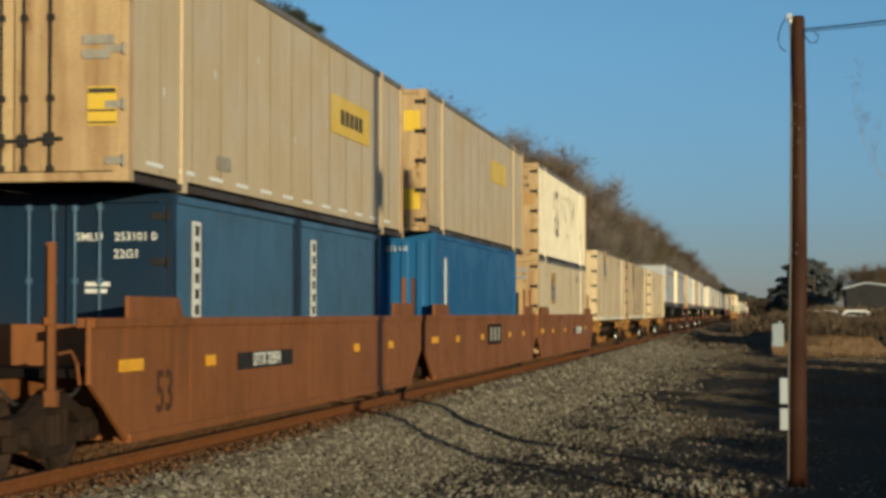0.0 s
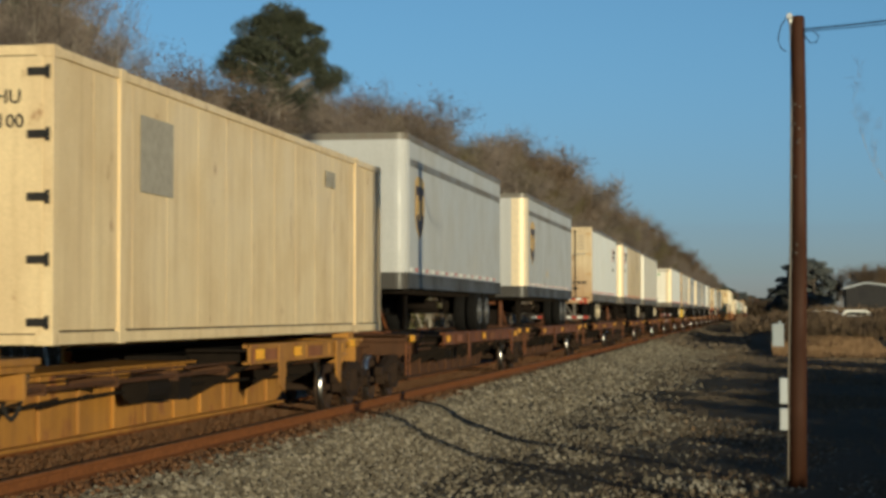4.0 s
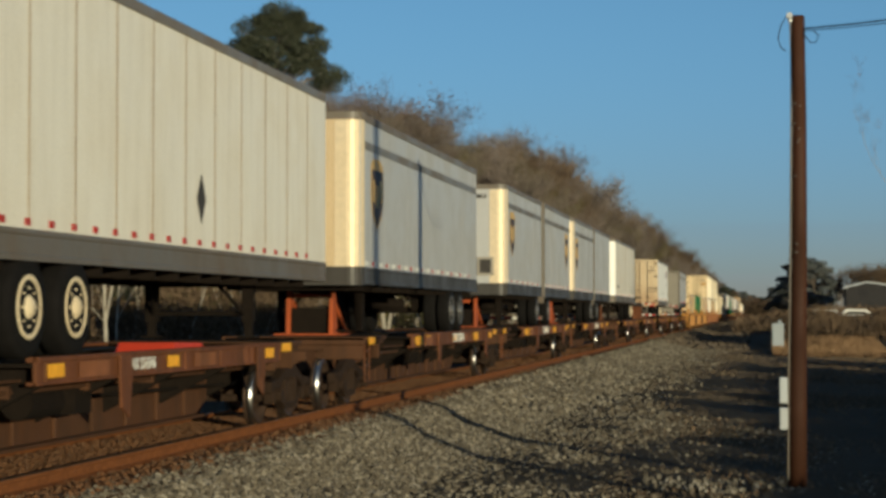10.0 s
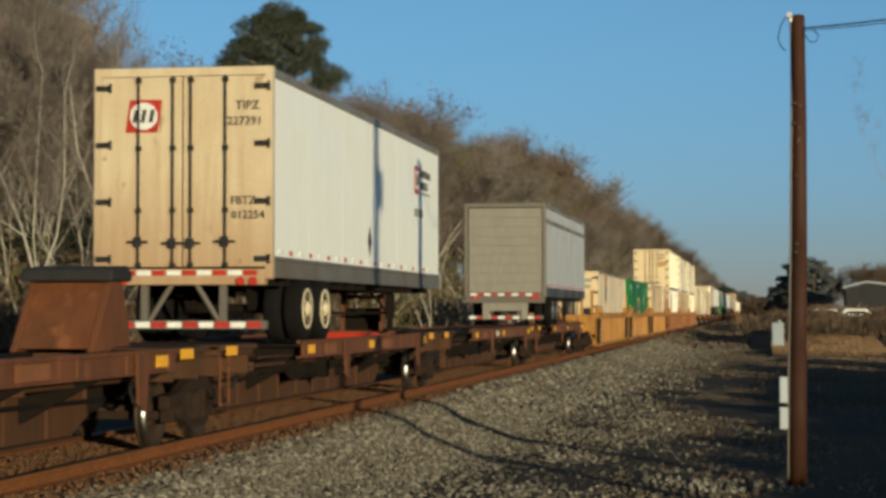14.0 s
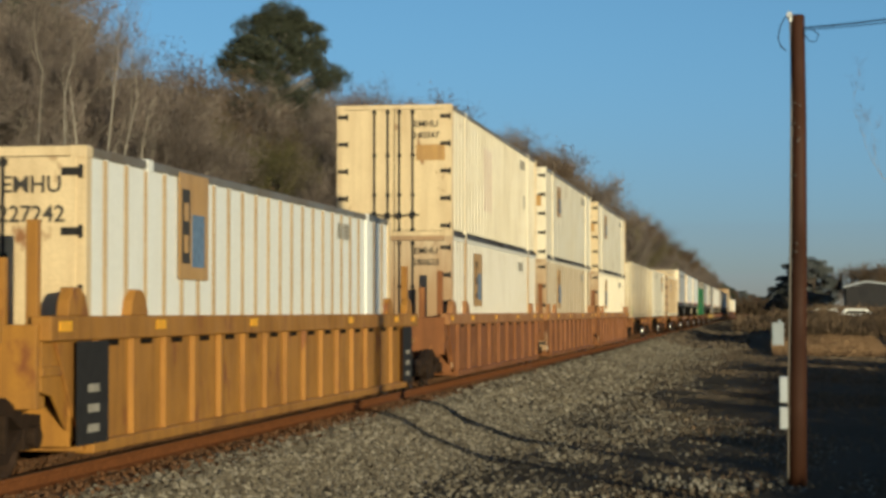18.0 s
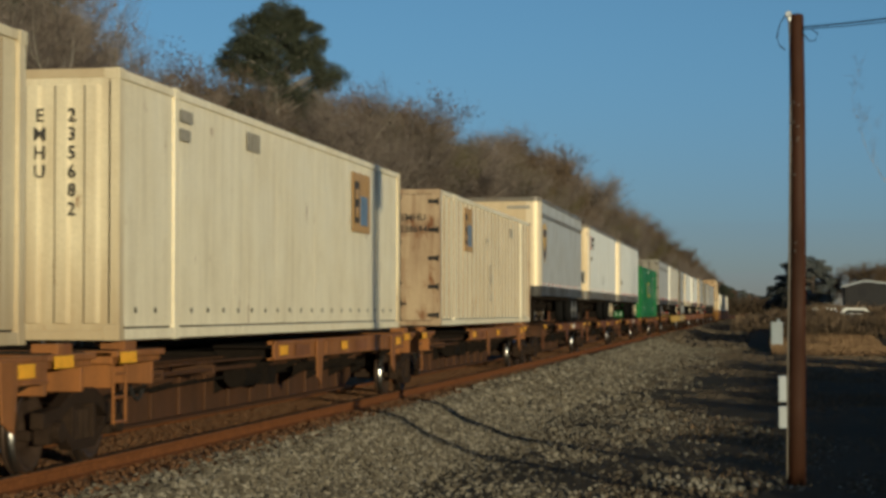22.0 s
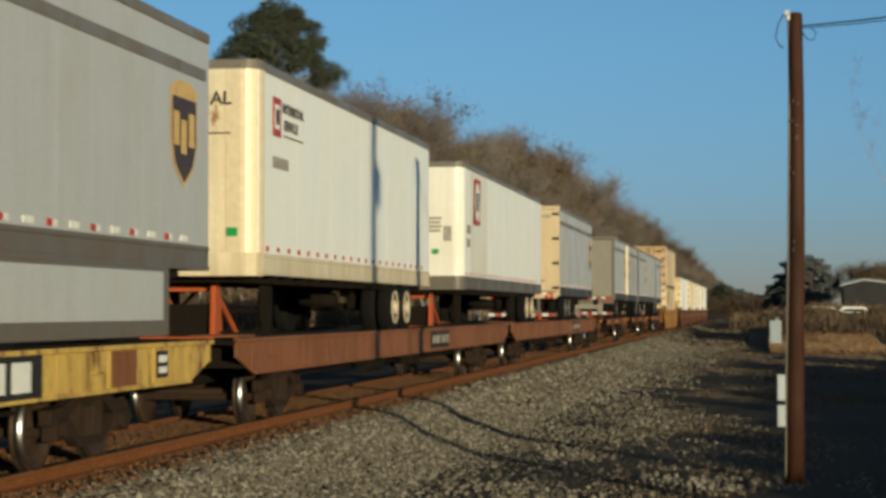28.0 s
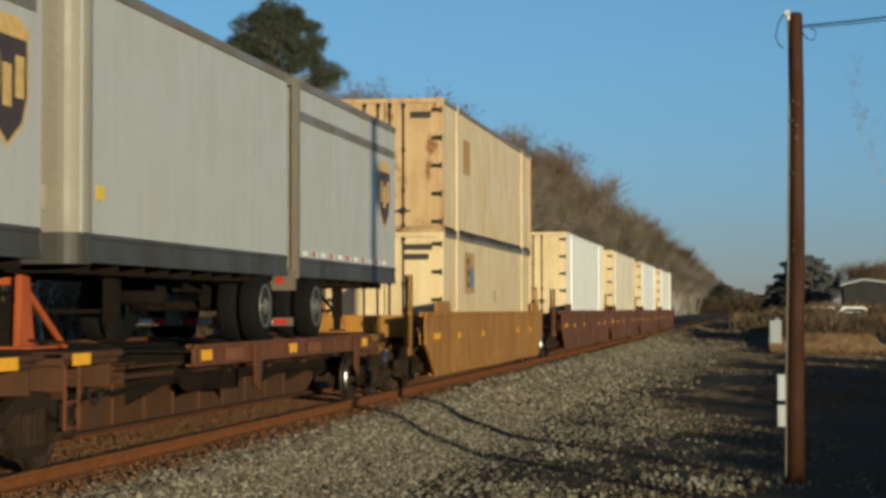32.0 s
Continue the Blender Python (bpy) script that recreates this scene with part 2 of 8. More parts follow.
def wire_of(points, r, n=6):
    """One unbroken round wire through the points."""
    s = Shape()
    pts = [Vector(p) for p in points]
    v = []
    for i, p in enumerate(pts):
        way = (pts[min(i + 1, len(pts) - 1)] - pts[max(i - 1, 0)]).normalized()
        q = way.to_track_quat("Z", "Y")
        v += [tuple(p + q @ Vector((r * math.cos(2 * math.pi * k / n), r * math.sin(2 * math.pi * k / n), 0))) for k in range(n)]
    m = len(pts)
    return s.add(v, [[j * n + i, j * n + (i + 1) % n, (j + 1) * n + (i + 1) % n, (j + 1) * n + i] for j in range(m - 1) for i in range(n)] + [list(range(n))[::-1], [(m - 1) * n + i for i in range(n)]])


STORE = {}


def kept(key, make):
    """A mesh that is made once and shared by all that look alike."""
    if key not in STORE:
        STORE[key] = make()
    return STORE[key]


def part(name, me, material, parent, label="", at=(0, 0, 0), turn=0):
    """Links a mesh as one part under a thing or under a part."""
    if not me.materials:
        me.materials.append(material)
    ob = new(name, me)
    ob.parent = parent
    ob.location = at
    if turn:
        ob.rotation_euler[2] = radians(turn)
    if me.materials[0] is not material:
        ob.material_slots[0].link = "OBJECT"
        ob.material_slots[0].material = material
    if label:
        ob["label"] = label
    return ob


def one(name, shape_me, material, m=None):
    """A thing or piece of the setting that is a single mesh."""
    shape_me.materials.append(material)
    ob = new(name, shape_me)
    if m is not None:
        ob.matrix_world = m
    return ob


MOVING = []        # every thing of the train, with its place along the track at 0 s


def riding(name, s, label, category, group):
    root = new(name)
    root.empty_display_size = 0.3
    tagged(root, label, category, group)
    MOVING.append((root, s))
    root.location = (TRACK_X, s, 0)
    return root


# ---- lettering ----
def words(text, size, depth=0.003):
    """Letters of the built-in font as a mesh that lies in the xy plane, its middle at the origin."""
    def make():
        c = bpy.data.curves.new("letters", "FONT")
        c.body, c.size, c.extrude, c.resolution_u, c.offset = text, size, depth, 2, 0.012 * size
        c.align_x, c.align_y = "CENTER", "CENTER"
        ob = new("letters", c)
        me = bpy.data.meshes.new_from_object(ob.evaluated_get(bpy.context.evaluated_depsgraph_get()))
        bpy.data.objects.remove(ob)
        return me
    return kept(("words", text, size), make)


SIDE_TURN = Euler((radians(90), 0, radians(90)))
END_TURN = Euler((radians(90), 0, 0))


def letter_side(parent, text, size, y, z, material, x=1.30, upright=False):
    """Lettering on the side that faces +x."""
    if upright:
        for i, ch in enumerate(text):
            letter_side(parent, ch, size, y, z - i * size * 0.95, material, x)
        return
    ob = part("lettering", words(text, size), material, parent, at=(x, y, z))
    ob.rotation_euler = SIDE_TURN


def letter_end(parent, text, size, x, z, material, y=-0.02):
    ob = part("lettering", words(text, size), material, parent, at=(x, y, z))
    ob.rotation_euler = END_TURN


def mark_side(parent, name, y0, y1, z0, z1, material, x=1.297, label="", depth=0.006):
    me = kept(("mark", round(y1 - y0, 3), round(z1 - z0, 3), depth), lambda: Shape().box(0, depth, 0, y1 - y0, 0, z1 - z0).mesh("mark"))
    return part(name, me, material, parent, label, at=(x, y0, z0))


def mark_end(parent, name, x0, x1, z0, z1, material, y=-0.012, label="", depth=0.006):
    me = kept(("mark_end", round(x1 - x0, 3), round(z1 - z0, 3), depth), lambda: Shape().box(0, x1 - x0, -depth, 0, 0, z1 - z0).mesh("mark"))
    return part(name, me, material, parent, label, at=(x0, y, z0))


def diamond_side(parent, y, z, r, material, x=1.30):
    me = kept(("diamond", r), lambda: Shape().prism([(-r * 0.6, 0), (0, -r), (r * 0.6, 0), (0, r)], "x", 0, 0.005).mesh("diamond"))
    part("placard", me, material, parent, at=(x, y, z))


def diamond_end(parent, x, z, r, material, y=-0.02):
    me = kept(("diamond_end", r), lambda: Shape().prism([(-r, 0), (0, -r), (r, 0), (0, r)], "y", -0.005, 0).mesh("diamond"))
    part("placard", me, material, parent, at=(x, y, z))


def shield(parent, y, z, h, x=1.30):
    """A brown shield with a gold cap and border, with pale bars across it."""
    w = h * 0.42
    outline = [(-w, 0.42), (-w * 0.5, 0.5), (w * 0.5, 0.5), (w, 0.42), (w, -0.1), (w * 0.72, -0.32), (0, -0.5), (-w * 0.72, -0.32), (-w, -0.1)]
    outer = [(a, b * h) for a, b in outline]
    inner = [(a * 0.9, min(b * 0.92, 0.34) * h) for a, b in outline]
    part("emblem", kept(("shield", h), lambda: Shape().prism(outer, "x", 0, 0.004).mesh("shield")), M["gold"], parent, "gold shield emblem", (x, y, z))
    part("emblem_field", kept(("shield_in", h), lambda: Shape().prism(inner, "x", 0, 0.004).mesh("shield")), M["cocoa"], parent, at=(x + 0.004, y, z))
    for i, (a, b) in enumerate(((-0.62, 0.04), (-0.05, -0.03), (0.55, 0.05))):
        part("emblem_bar", kept(("shbar", h), lambda: Shape().box(0, 0.004, -w * 0.2, w * 0.2, -0.16 * h, 0.16 * h).mesh("bar", 0.0)), M["gold"], parent, at=(x + 0.008, y + a * w, z + b * h))


def round_logo(parent, side, a, z, w, h):
    """A slanted red panel with a white disc and three dark bars."""
    lean = 0.14 * w
    quad = [(-w / 2 - lean / 2, -h / 2), (w / 2 - lean / 2, -h / 2), (w / 2 + lean / 2, h / 2), (-w / 2 + lean / 2, h / 2)]
    disc = [(0.43 * w * math.cos(k * math.pi / 10), 0.42 * h * math.sin(k * math.pi / 10)) for k in range(20)]
    ax, d = ("x", 1) if side else ("y", -1)
    for i, (name, pts, mat) in enumerate((("logo_panel", quad, M["redmark"]), ("logo_disc", disc, M["whitemark"]))):
        me = kept(("logo", side, w, h, i), lambda: Shape().prism(pts, ax, 0, d * 0.004).mesh("logo"))
        k = 0.004 * i
        part(name, me, mat, parent, at=(1.297 + k, a, z) if side else (a, -0.02 - k, z))
    for j in (-1, 0, 1):
        me = kept(("logobar", side, w, h), lambda: Shape().prism([(-0.1 * w, -0.2 * h), (0.03 * w, -0.2 * h), (0.1 * w, 0.2 * h), (-0.03 * w, 0.2 * h)], ax, 0, d * 0.004).mesh("bar"))
        part("logo_bar", me, M["darkmark"], parent, at=(1.305, a + j * 0.25 * w, z) if side else (a + j * 0.25 * w, -0.028, z))


def scrawl(parent, y0, y1, z0, z1, strokes, seed, material, x=1.292, width=0.035):
    """Sprayed scrawl: a run of crooked strokes on the side, too wild to read."""
    rng = random.Random(seed)
    s = Shape()
    for k in range(strokes):
        y = y0 + (y1 - y0) * (k + rng.uniform(0, 0.8)) / strokes
        z = rng.uniform(z0, z1)
        way = rng.uniform(0, 6.283)
        for j in range(rng.randint(4, 8)):
            way += rng.uniform(-1.1, 1.1)
            r = rng.uniform(0.08, 0.2)
            b = (min(max(y + r * math.cos(way), y0), y1), min(max(z + r * math.sin(way) * 1.6, z0), z1))
            dy, dz = b[0] - y, b[1] - z
            n = math.hypot(dy, dz) or 1
            a, c = -dz / n * width / 2, dy / n * width / 2
            s.prism([(y - a, z - c), (b[0] - a, b[1] - c), (b[0] + a, b[1] + c), (y + a, z + c)], "x", x, x + 0.003)
            y, z = b
    tagged(part("scrawl", s.mesh("scrawl"), material, parent, "sprayed scrawl"), kind="stuff")


def bars_end(parent, x, z, rows, w, h, material, y=-0.022, step=1.6):
    """Rows of small lettering on the near end that cannot be read."""
    for k in range(rows):
        mark_end(parent, "lettering_bar", x - w / 2, x + w / 2 - 0.12 * w * (k % 2), z - k * h * step, z - k * h * step + h, material, y)


def bars_side(parent, y, z, rows, w, h, material, x=1.296, step=1.6):
    for k in range(rows):
        mark_side(parent, "lettering_bar", y, y + w * (1 - 0.18 * (k % 2)), z - k * h * step, z - k * h * step + h, material, x)


def firm_mark(root, y, z, x=1.27):
    """A small red and white upright mark with rows of dark bars and a number beside it."""
    mark_side(root, "logo_panel", y, y + 0.45, z - 0.55, z, M["redmark"], x)
    mark_side(root, "logo_disc", y + 0.08, y + 0.37, z - 0.45, z - 0.1, M["whitemark"], x + 0.006)
    mark_side(root, "logo_bar", y + 0.13, y + 0.32, z - 0.38, z - 0.17, M["darkmark"], x + 0.012)
    letter_side(root, "INTERMODAL", 0.21, y + 1.2, z - 0.12, M["darkmark"], x)
    letter_side(root, "SERVICES", 0.21, y + 1.07, z - 0.36, M["darkmark"], x)
    mark_side(root, "lettering_line", y + 0.6, y + 1.8, z - 0.52, z - 0.5, M["darkmark"], x)
    bars_side(root, y, z - 1.0, 1, 0.9, 0.16, M["greymark"], x)


def nose_window(root, x, z, w=0.44, h=0.5, y=-0.012):
    """A framed dark document box on a trailer's nose."""
    f = mark_end(root, "document_box", x - w / 2, x + w / 2, z - h / 2, z + h / 2, M["greymark"], y, "framed box on the nose", 0.03)
    mark_end(f, "box_door", 0.07, w - 0.07, 0.07, h - 0.07, M["darkmark"], -0.031)


def sill_text(root, text, y, z=1.06, size=0.17, x=1.334, back=True, w=2.2):
    if back:
        mark_side(root, "lettering_panel", y - w / 2, y + w / 2, z - 0.11, z + 0.11, M["black"], x - 0.006)
    letter_side(root, text, size, y, z, M["whitemark"], x + 0.004)


def mud_flap(root, y):
    """A yellow warning flap behind the wheels."""
    f = part("mud_flap", kept(("flap",), lambda: Shape().box(0.62, 1.25, -0.01, 0.01, 1.27, 1.88).mesh("flap", 0.004)), M["warnyellow"], root, "yellow warning mud flap", (0, y, 0))
    letter_end(f, "WIDE", 0.2, 0.935, 1.58, M["darkmark"], -0.014)
    letter_end(f, "CAUTION", 0.09, 0.935, 1.74, M["darkmark"], -0.014)
    letter_end(f, "TURNS", 0.09, 0.935, 1.42, M["darkmark"], -0.014)


# ---- loads ----
HW = 1.295            # half the width of containers and trailers


def ribs(L, z0, z1, kind):
    """The skin of one side with its posts, drawn at +x."""
    s = Shape()
    s.box(1.235, 1.262, 0.1, L - 0.1, z0, z1)
    if kind == "rib":
        n = round(L / 0.68)
        for i in range(1, n):
            y = L * i / n
            s.prism([(1.262, y - 0.055), (1.289, y - 0.03), (1.289, y + 0.03), (1.262, y + 0.055)], "z", z0 + 0.02, z1 - 0.02)
    elif kind == "thin":
        n = round(L / 0.5)
        for i in range(1, n):
            y = L * i / n
            s.prism([(1.262, y - 0.037), (1.286, y - 0.018), (1.286, y + 0.012), (1.262, y + 0.03)], "z", z0 + 0.02, z1 - 0.02)
    elif kind == "corr":
        n = round(L / 0.28)
        p = L / n
        for i in range(1, n):
            y = p * i
            s.prism([(1.262, y - 0.1), (1.286, y - 0.04), (1.286, y + 0.04), (1.262, y + 0.1)], "z", z0 + 0.02, z1 - 0.02)
    else:
        n = max(2, round(L / (1.22 if kind == "plate" else 2.4)))
        for i in range(1, n):
            y = L * i / n
            s.box(1.262, 1.2655 if kind == "plate" else 1.2635, y - 0.022, y + 0.022, z0, z1)
            for k in range(24):
                z = z0 + (k + 0.5) * (z1 - z0) / 24
                s.box(1.2635, 1.267 if kind == "plate" else 1.265, y - 0.006, y + 0.006, z - 0.006, z + 0.006)
    return s


def mirrored(s):
    out = Shape()
    out.v = [(-x, y, z) for x, y, z in s.v]
    out.f = [f[::-1] for f in s.f]
    return out


def door_end(root, z0, z1, mat, rods=2, hinges=5, rod_mat=None, hinge_mat=None, apart=0.5):
    """Two doors that face -y, with lock rods, handles and hinges."""
    rod_mat, hinge_mat = rod_mat or M["black"], hinge_mat or M["black"]
    h = z1 - z0
    for sx in (-1, 1):
        a, b = (0.012, 1.19) if sx > 0 else (-1.19, -0.012)
        def leaf():
            pts = [(a, z0 + 0.03), (b, z0 + 0.03), (b, z1 - 0.03), (a, z1 - 0.03)]
            s = Shape().prism(pts, "y", -0.008, 0.035)
            return s.mesh("door", 0.004)
        door = part("door", kept(("leaf", sx, z0, z1), leaf), mat, root)
        for k in range(rods):
            x = sx * (0.13 + k * apart if rods == 2 else 0.4)
            def rod():
                s = Shape().cyl(0, -0.045, (z0 + z1) / 2, "z", 0.017, h - 0.04, 8)
                for f in (0.02, 0.3, 0.62, 0.97):
                    s.box(-0.035, 0.035, -0.056, -0.012, z0 + f * h - 0.035, z0 + f * h + 0.035)
                return s.mesh("rod")
            part("lock_rod", kept(("rod", z0, z1), rod), rod_mat, door, at=(x, 0, 0))
            def handle():
                s = Shape().box(-0.15, 0.15, -0.075, -0.055, -0.018, 0.018)
                s.box(-0.05, 0.05, -0.09, -0.05, -0.07, 0.07)
                return s.mesh("handle", 0.004)
            part("door_handle", kept(("handle",), handle), rod_mat, door, at=(x, 0, z0 + 0.36 + 0.02 * k))
        for k in range(hinges):
            z = z0 + 0.14 + (h - 0.32) * k / (hinges - 1)
            def hinge():
                s = Shape().box(-0.11, 0.11, -0.03, -0.004, -0.04, 0.04)
                s.cyl(0.10, -0.03, 0, "z", 0.022, 0.13, 8)
                return s.mesh("hinge", 0.003)
            part("hinge", kept(("hinge",), hinge), hinge_mat, door, at=(sx * 1.15, 0, z))


def nose_end(root, z0, z1, mat, ribbed=True):
    """A closed front end with upright ribs."""
    wall = part("end_wall", kept(("nose", z0, z1), lambda: Shape().box(-1.2, 1.2, 0.0, 0.04, z0 + 0.02, z1 - 0.02).mesh("end_wall", 0.003)), mat, root)
    if ribbed:
        for i in range(-3, 4):
            part("end_rib", kept(("noserib", z0, z1), lambda: Shape().prism([(-0.10, 0.002), (-0.06, -0.035), (0.06, -0.035), (0.10, 0.002)], "z", z0 + 0.1, z1 - 0.1).mesh("rib", 0.003)), mat, wall, at=(i * 0.33, 0, 0))


def container(s, L, z0, H, side, end, mat, label, group="containers on the train", end_mat=None, rail_mat=None, roof_mat=None, hinges=5, rod_mat=None, hinge_mat=None, post_mat=None):
    """An intermodal container whose near end stands s metres along the track."""
    root = riding("container", s, label, "container", group)
    end_mat, rail_mat, roof_mat = end_mat or mat, rail_mat or (M["seam"] if z0 > 3 else mat), roof_mat or mat
    z1 = z0 + H
    key = (L, z0, H)
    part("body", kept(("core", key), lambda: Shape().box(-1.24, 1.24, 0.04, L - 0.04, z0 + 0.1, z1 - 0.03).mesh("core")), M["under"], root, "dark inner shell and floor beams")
    sk = ribs(L, z0 + 0.14, z1 - 0.08, side)
    part("side_panel", kept(("skin", key, side), lambda: sk.mesh("skin")), mat, root)
    part("side_panel", kept(("skin_far", key, side), lambda: mirrored(sk).mesh("skin")), mat, root)
    for sx in (-1, 1):
        part("bottom_rail", kept(("brail", key, sx), lambda: Shape().box(*sorted((sx * 1.19, sx * HW)), 0.1, L - 0.1, z0, z0 + (0.09 if z0 > 3 else 0.12)).mesh("rail", 0.006)), rail_mat, root)
        part("top_rail", kept(("trail", key, sx), lambda: Shape().box(*sorted((sx * 1.2, sx * 1.29)), 0.1, L - 0.1, z1 - 0.1, z1 - 0.004).mesh("rail", 0.006)), roof_mat, root)
        for y in (0.0, L - 0.16):
            def post():
                p = Shape().box(*sorted((sx * 1.17, sx * HW)), 0, 0.16, z0 + 0.17, z1 - 0.12)
                p.box(*sorted((sx * 1.12, sx * 1.3)), -0.004, 0.178, z0 - 0.004, z0 + 0.17)
                p.box(*sorted((sx * 1.12, sx * 1.3)), -0.004, 0.178, z1 - 0.12, z1 + 0.004)
                return p.mesh("post", 0.005)
            part("corner_post", kept(("post", z0, H, sx), post), end_mat, root, at=(0, y, 0))
        if L > 15:
            for y in ((L - 12.19) / 2, (L + 12.19) / 2 - 0.15):
                def lift():
                    p = Shape().box(*sorted((sx * 1.25, sx * 1.293)), 0, 0.16, z0 + 0.1, z1 - 0.05)
                    p.box(*sorted((sx * 1.12, sx * 1.30)), -0.02, 0.18, z1 - 0.13, z1 + 0.012)
                    p.box(*sorted((sx * 1.12, sx * 1.30)), -0.02, 0.18, z0 - 0.012, z0 + 0.16)
                    return p.mesh("post", 0.005)
                part("lifting_post", kept(("lift", z0, H, sx), lift), post_mat or mat, root, "post with lifting castings", (0, y, 0))
    def roof():
        p = Shape().box(-1.2, 1.2, 0.05, L - 0.05, z1 - 0.05, z1 - 0.02)
        for i in range(1, round(L / 0.6)):
            p.box(-1.15, 1.15, i * 0.6 - 0.1, i * 0.6 + 0.1, z1 - 0.02, z1 - 0.005)
        return p.mesh("roof")
    part("roof", kept(("roof", key), roof), roof_mat, root)
    for za in (z0, z1 - 0.1):
        part("end_header", kept(("eheader",), lambda: Shape().box(-1.18, 1.18, 0.0, 0.1, 0, 0.1).mesh("header", 0.005)), end_mat, root, at=(0, 0, za))
    if end == "door":
        door_end(root, z0 + 0.08, z1 - 0.08, end_mat, hinges=hinges, rod_mat=rod_mat, hinge_mat=hinge_mat, apart=0.3)
    else:
        nose_end(root, z0 + 0.08, z1 - 0.08, end_mat)
    part("end_wall", kept(("back", key), lambda: Shape().box(-1.2, 1.2, L - 0.05, L - 0.01, z0 + 0.05, z1 - 0.05).mesh("back")), end_mat, root)
    return root


def grime_shadow_lines(root, L, z0, H, kind, g=None):
    """Strips along container posts' near edges: grime and thin shadow lines as colour."""
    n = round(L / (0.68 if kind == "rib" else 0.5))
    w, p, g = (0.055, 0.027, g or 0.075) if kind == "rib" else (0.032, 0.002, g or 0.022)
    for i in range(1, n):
        part("panel_seam", kept(("seam", z0, H, kind, g), lambda: Shape().prism([(1.2625, -w - g), (1.266, -w - g), (1.2655 + p, -w + 0.022), (1.2655 + p, -w + 0.034), (1.2625, -w + 0.002)], "z", z0 + 0.17, z0 + H - 0.11).mesh("seam")), M["edge_brown"], root, at=(0, L * i / n, 0))


def seam_lines(root, L, z0, z1, step=1.22, x=1.2665):
    """A dark joint beside each panel seam on a smooth side."""
    n = max(2, round(L / step))
    for i in range(1, n):
        part("panel_joint", kept(("joint", round(z1 - z0, 2)), lambda: Shape().box(0, 0.003, 0, 0.028, 0, z1 - z0).mesh("joint")), M["edge_brown"], root, at=(x, L * i / n - 0.05, z0))


def number_block(root, z_top, top="EMHU", number="684554", x=0.72, size=0.2, mat=None):
    mat = mat or M["darkmark"]
    letter_end(root, top, size, x, z_top, mat)
    letter_end(root, number, size, x, z_top - size * 1.25, mat)


def panel_mark(root, y, z, w=0.85, h=1.25):
    """A weathered orange panel with blue and dark shapes on it."""
    y, w = y + 0.2, w * 1.4
    p = mark_side(root, "logo_panel", y, y + w, z, z + h, M["ambermark"], x=1.288, depth=0.012)
    mark_side(p, "logo_shape", w * 0.42, w * 0.85, h * 0.12, h * 0.62, M["bluemark"], x=0.012)
    mark_side(p, "logo_shape", w * 0.08, w * 0.34, h * 0.15, h * 0.85, M["darkmark"], x=0.012)
    mark_side(p, "logo_shape", w * 0.14, w * 0.27, h * 0.25, h * 0.42, M["ambermark"], x=0.019)
    mark_side(p, "logo_shape", w * 0.14, w * 0.27, h * 0.55, h * 0.72, M["ambermark"], x=0.019)


def faint(root, y, z, n=6, size=0.2, mat=None):
    """A row of lettering too faint to read, as plain bars."""
    mat = mat or M["greymark"]
    for i in range(n):
        mark_side(root, "lettering_bar", y + i * size * 0.9, y + i * size * 0.9 + size * 0.55, z, z + size * 1.25, mat, x=1.286, depth=0.008)


def wheel_pair(root, y, z, disc):
    """Twin tyres on both ends of an axle."""
    for sx in (-1, 1):
        def tyre():
            prof = [(-0.13, 0.30), (-0.14, 0.40), (-0.115, 0.475), (-0.07, 0.49), (0.07, 0.49), (0.115, 0.475), (0.14, 0.40), (0.13, 0.30)]
            s = Shape()
            for off in (0, 0.31):
                s.lathe(-off, 0, 0, "x", prof, 28)
            return s.mesh("tyre", 0, True)
        t = part("tyre", kept(("tyre",), tyre), M["rubber"], root, at=(sx * 1.14, y, z), turn=0 if sx > 0 else 180)
        def dish():
            s = Shape().lathe(0, 0, 0, "x", [(0.02, 0.31), (0.142, 0.305), (0.148, 0.285), (0.125, 0.25), (0.112, 0.13), (0.15, 0.1), (0.175, 0.07), (0.18, 0.01)], 24)
            for k in range(8):
                a = k * math.pi / 4
                s.cyl(0.12, 0.18 * math.cos(a), 0.18 * math.sin(a), "x", 0.016, 0.04, 6)
            return s.mesh("disc", 0, True)
        part("wheel_disc", kept(("dish",), dish), disc, t)
    part("axle", kept(("axle",), lambda: Shape().cyl(0, 0, 0, "x", 0.075, 2.0, 10).mesh("axle")), M["under"], root, at=(0, y, z))


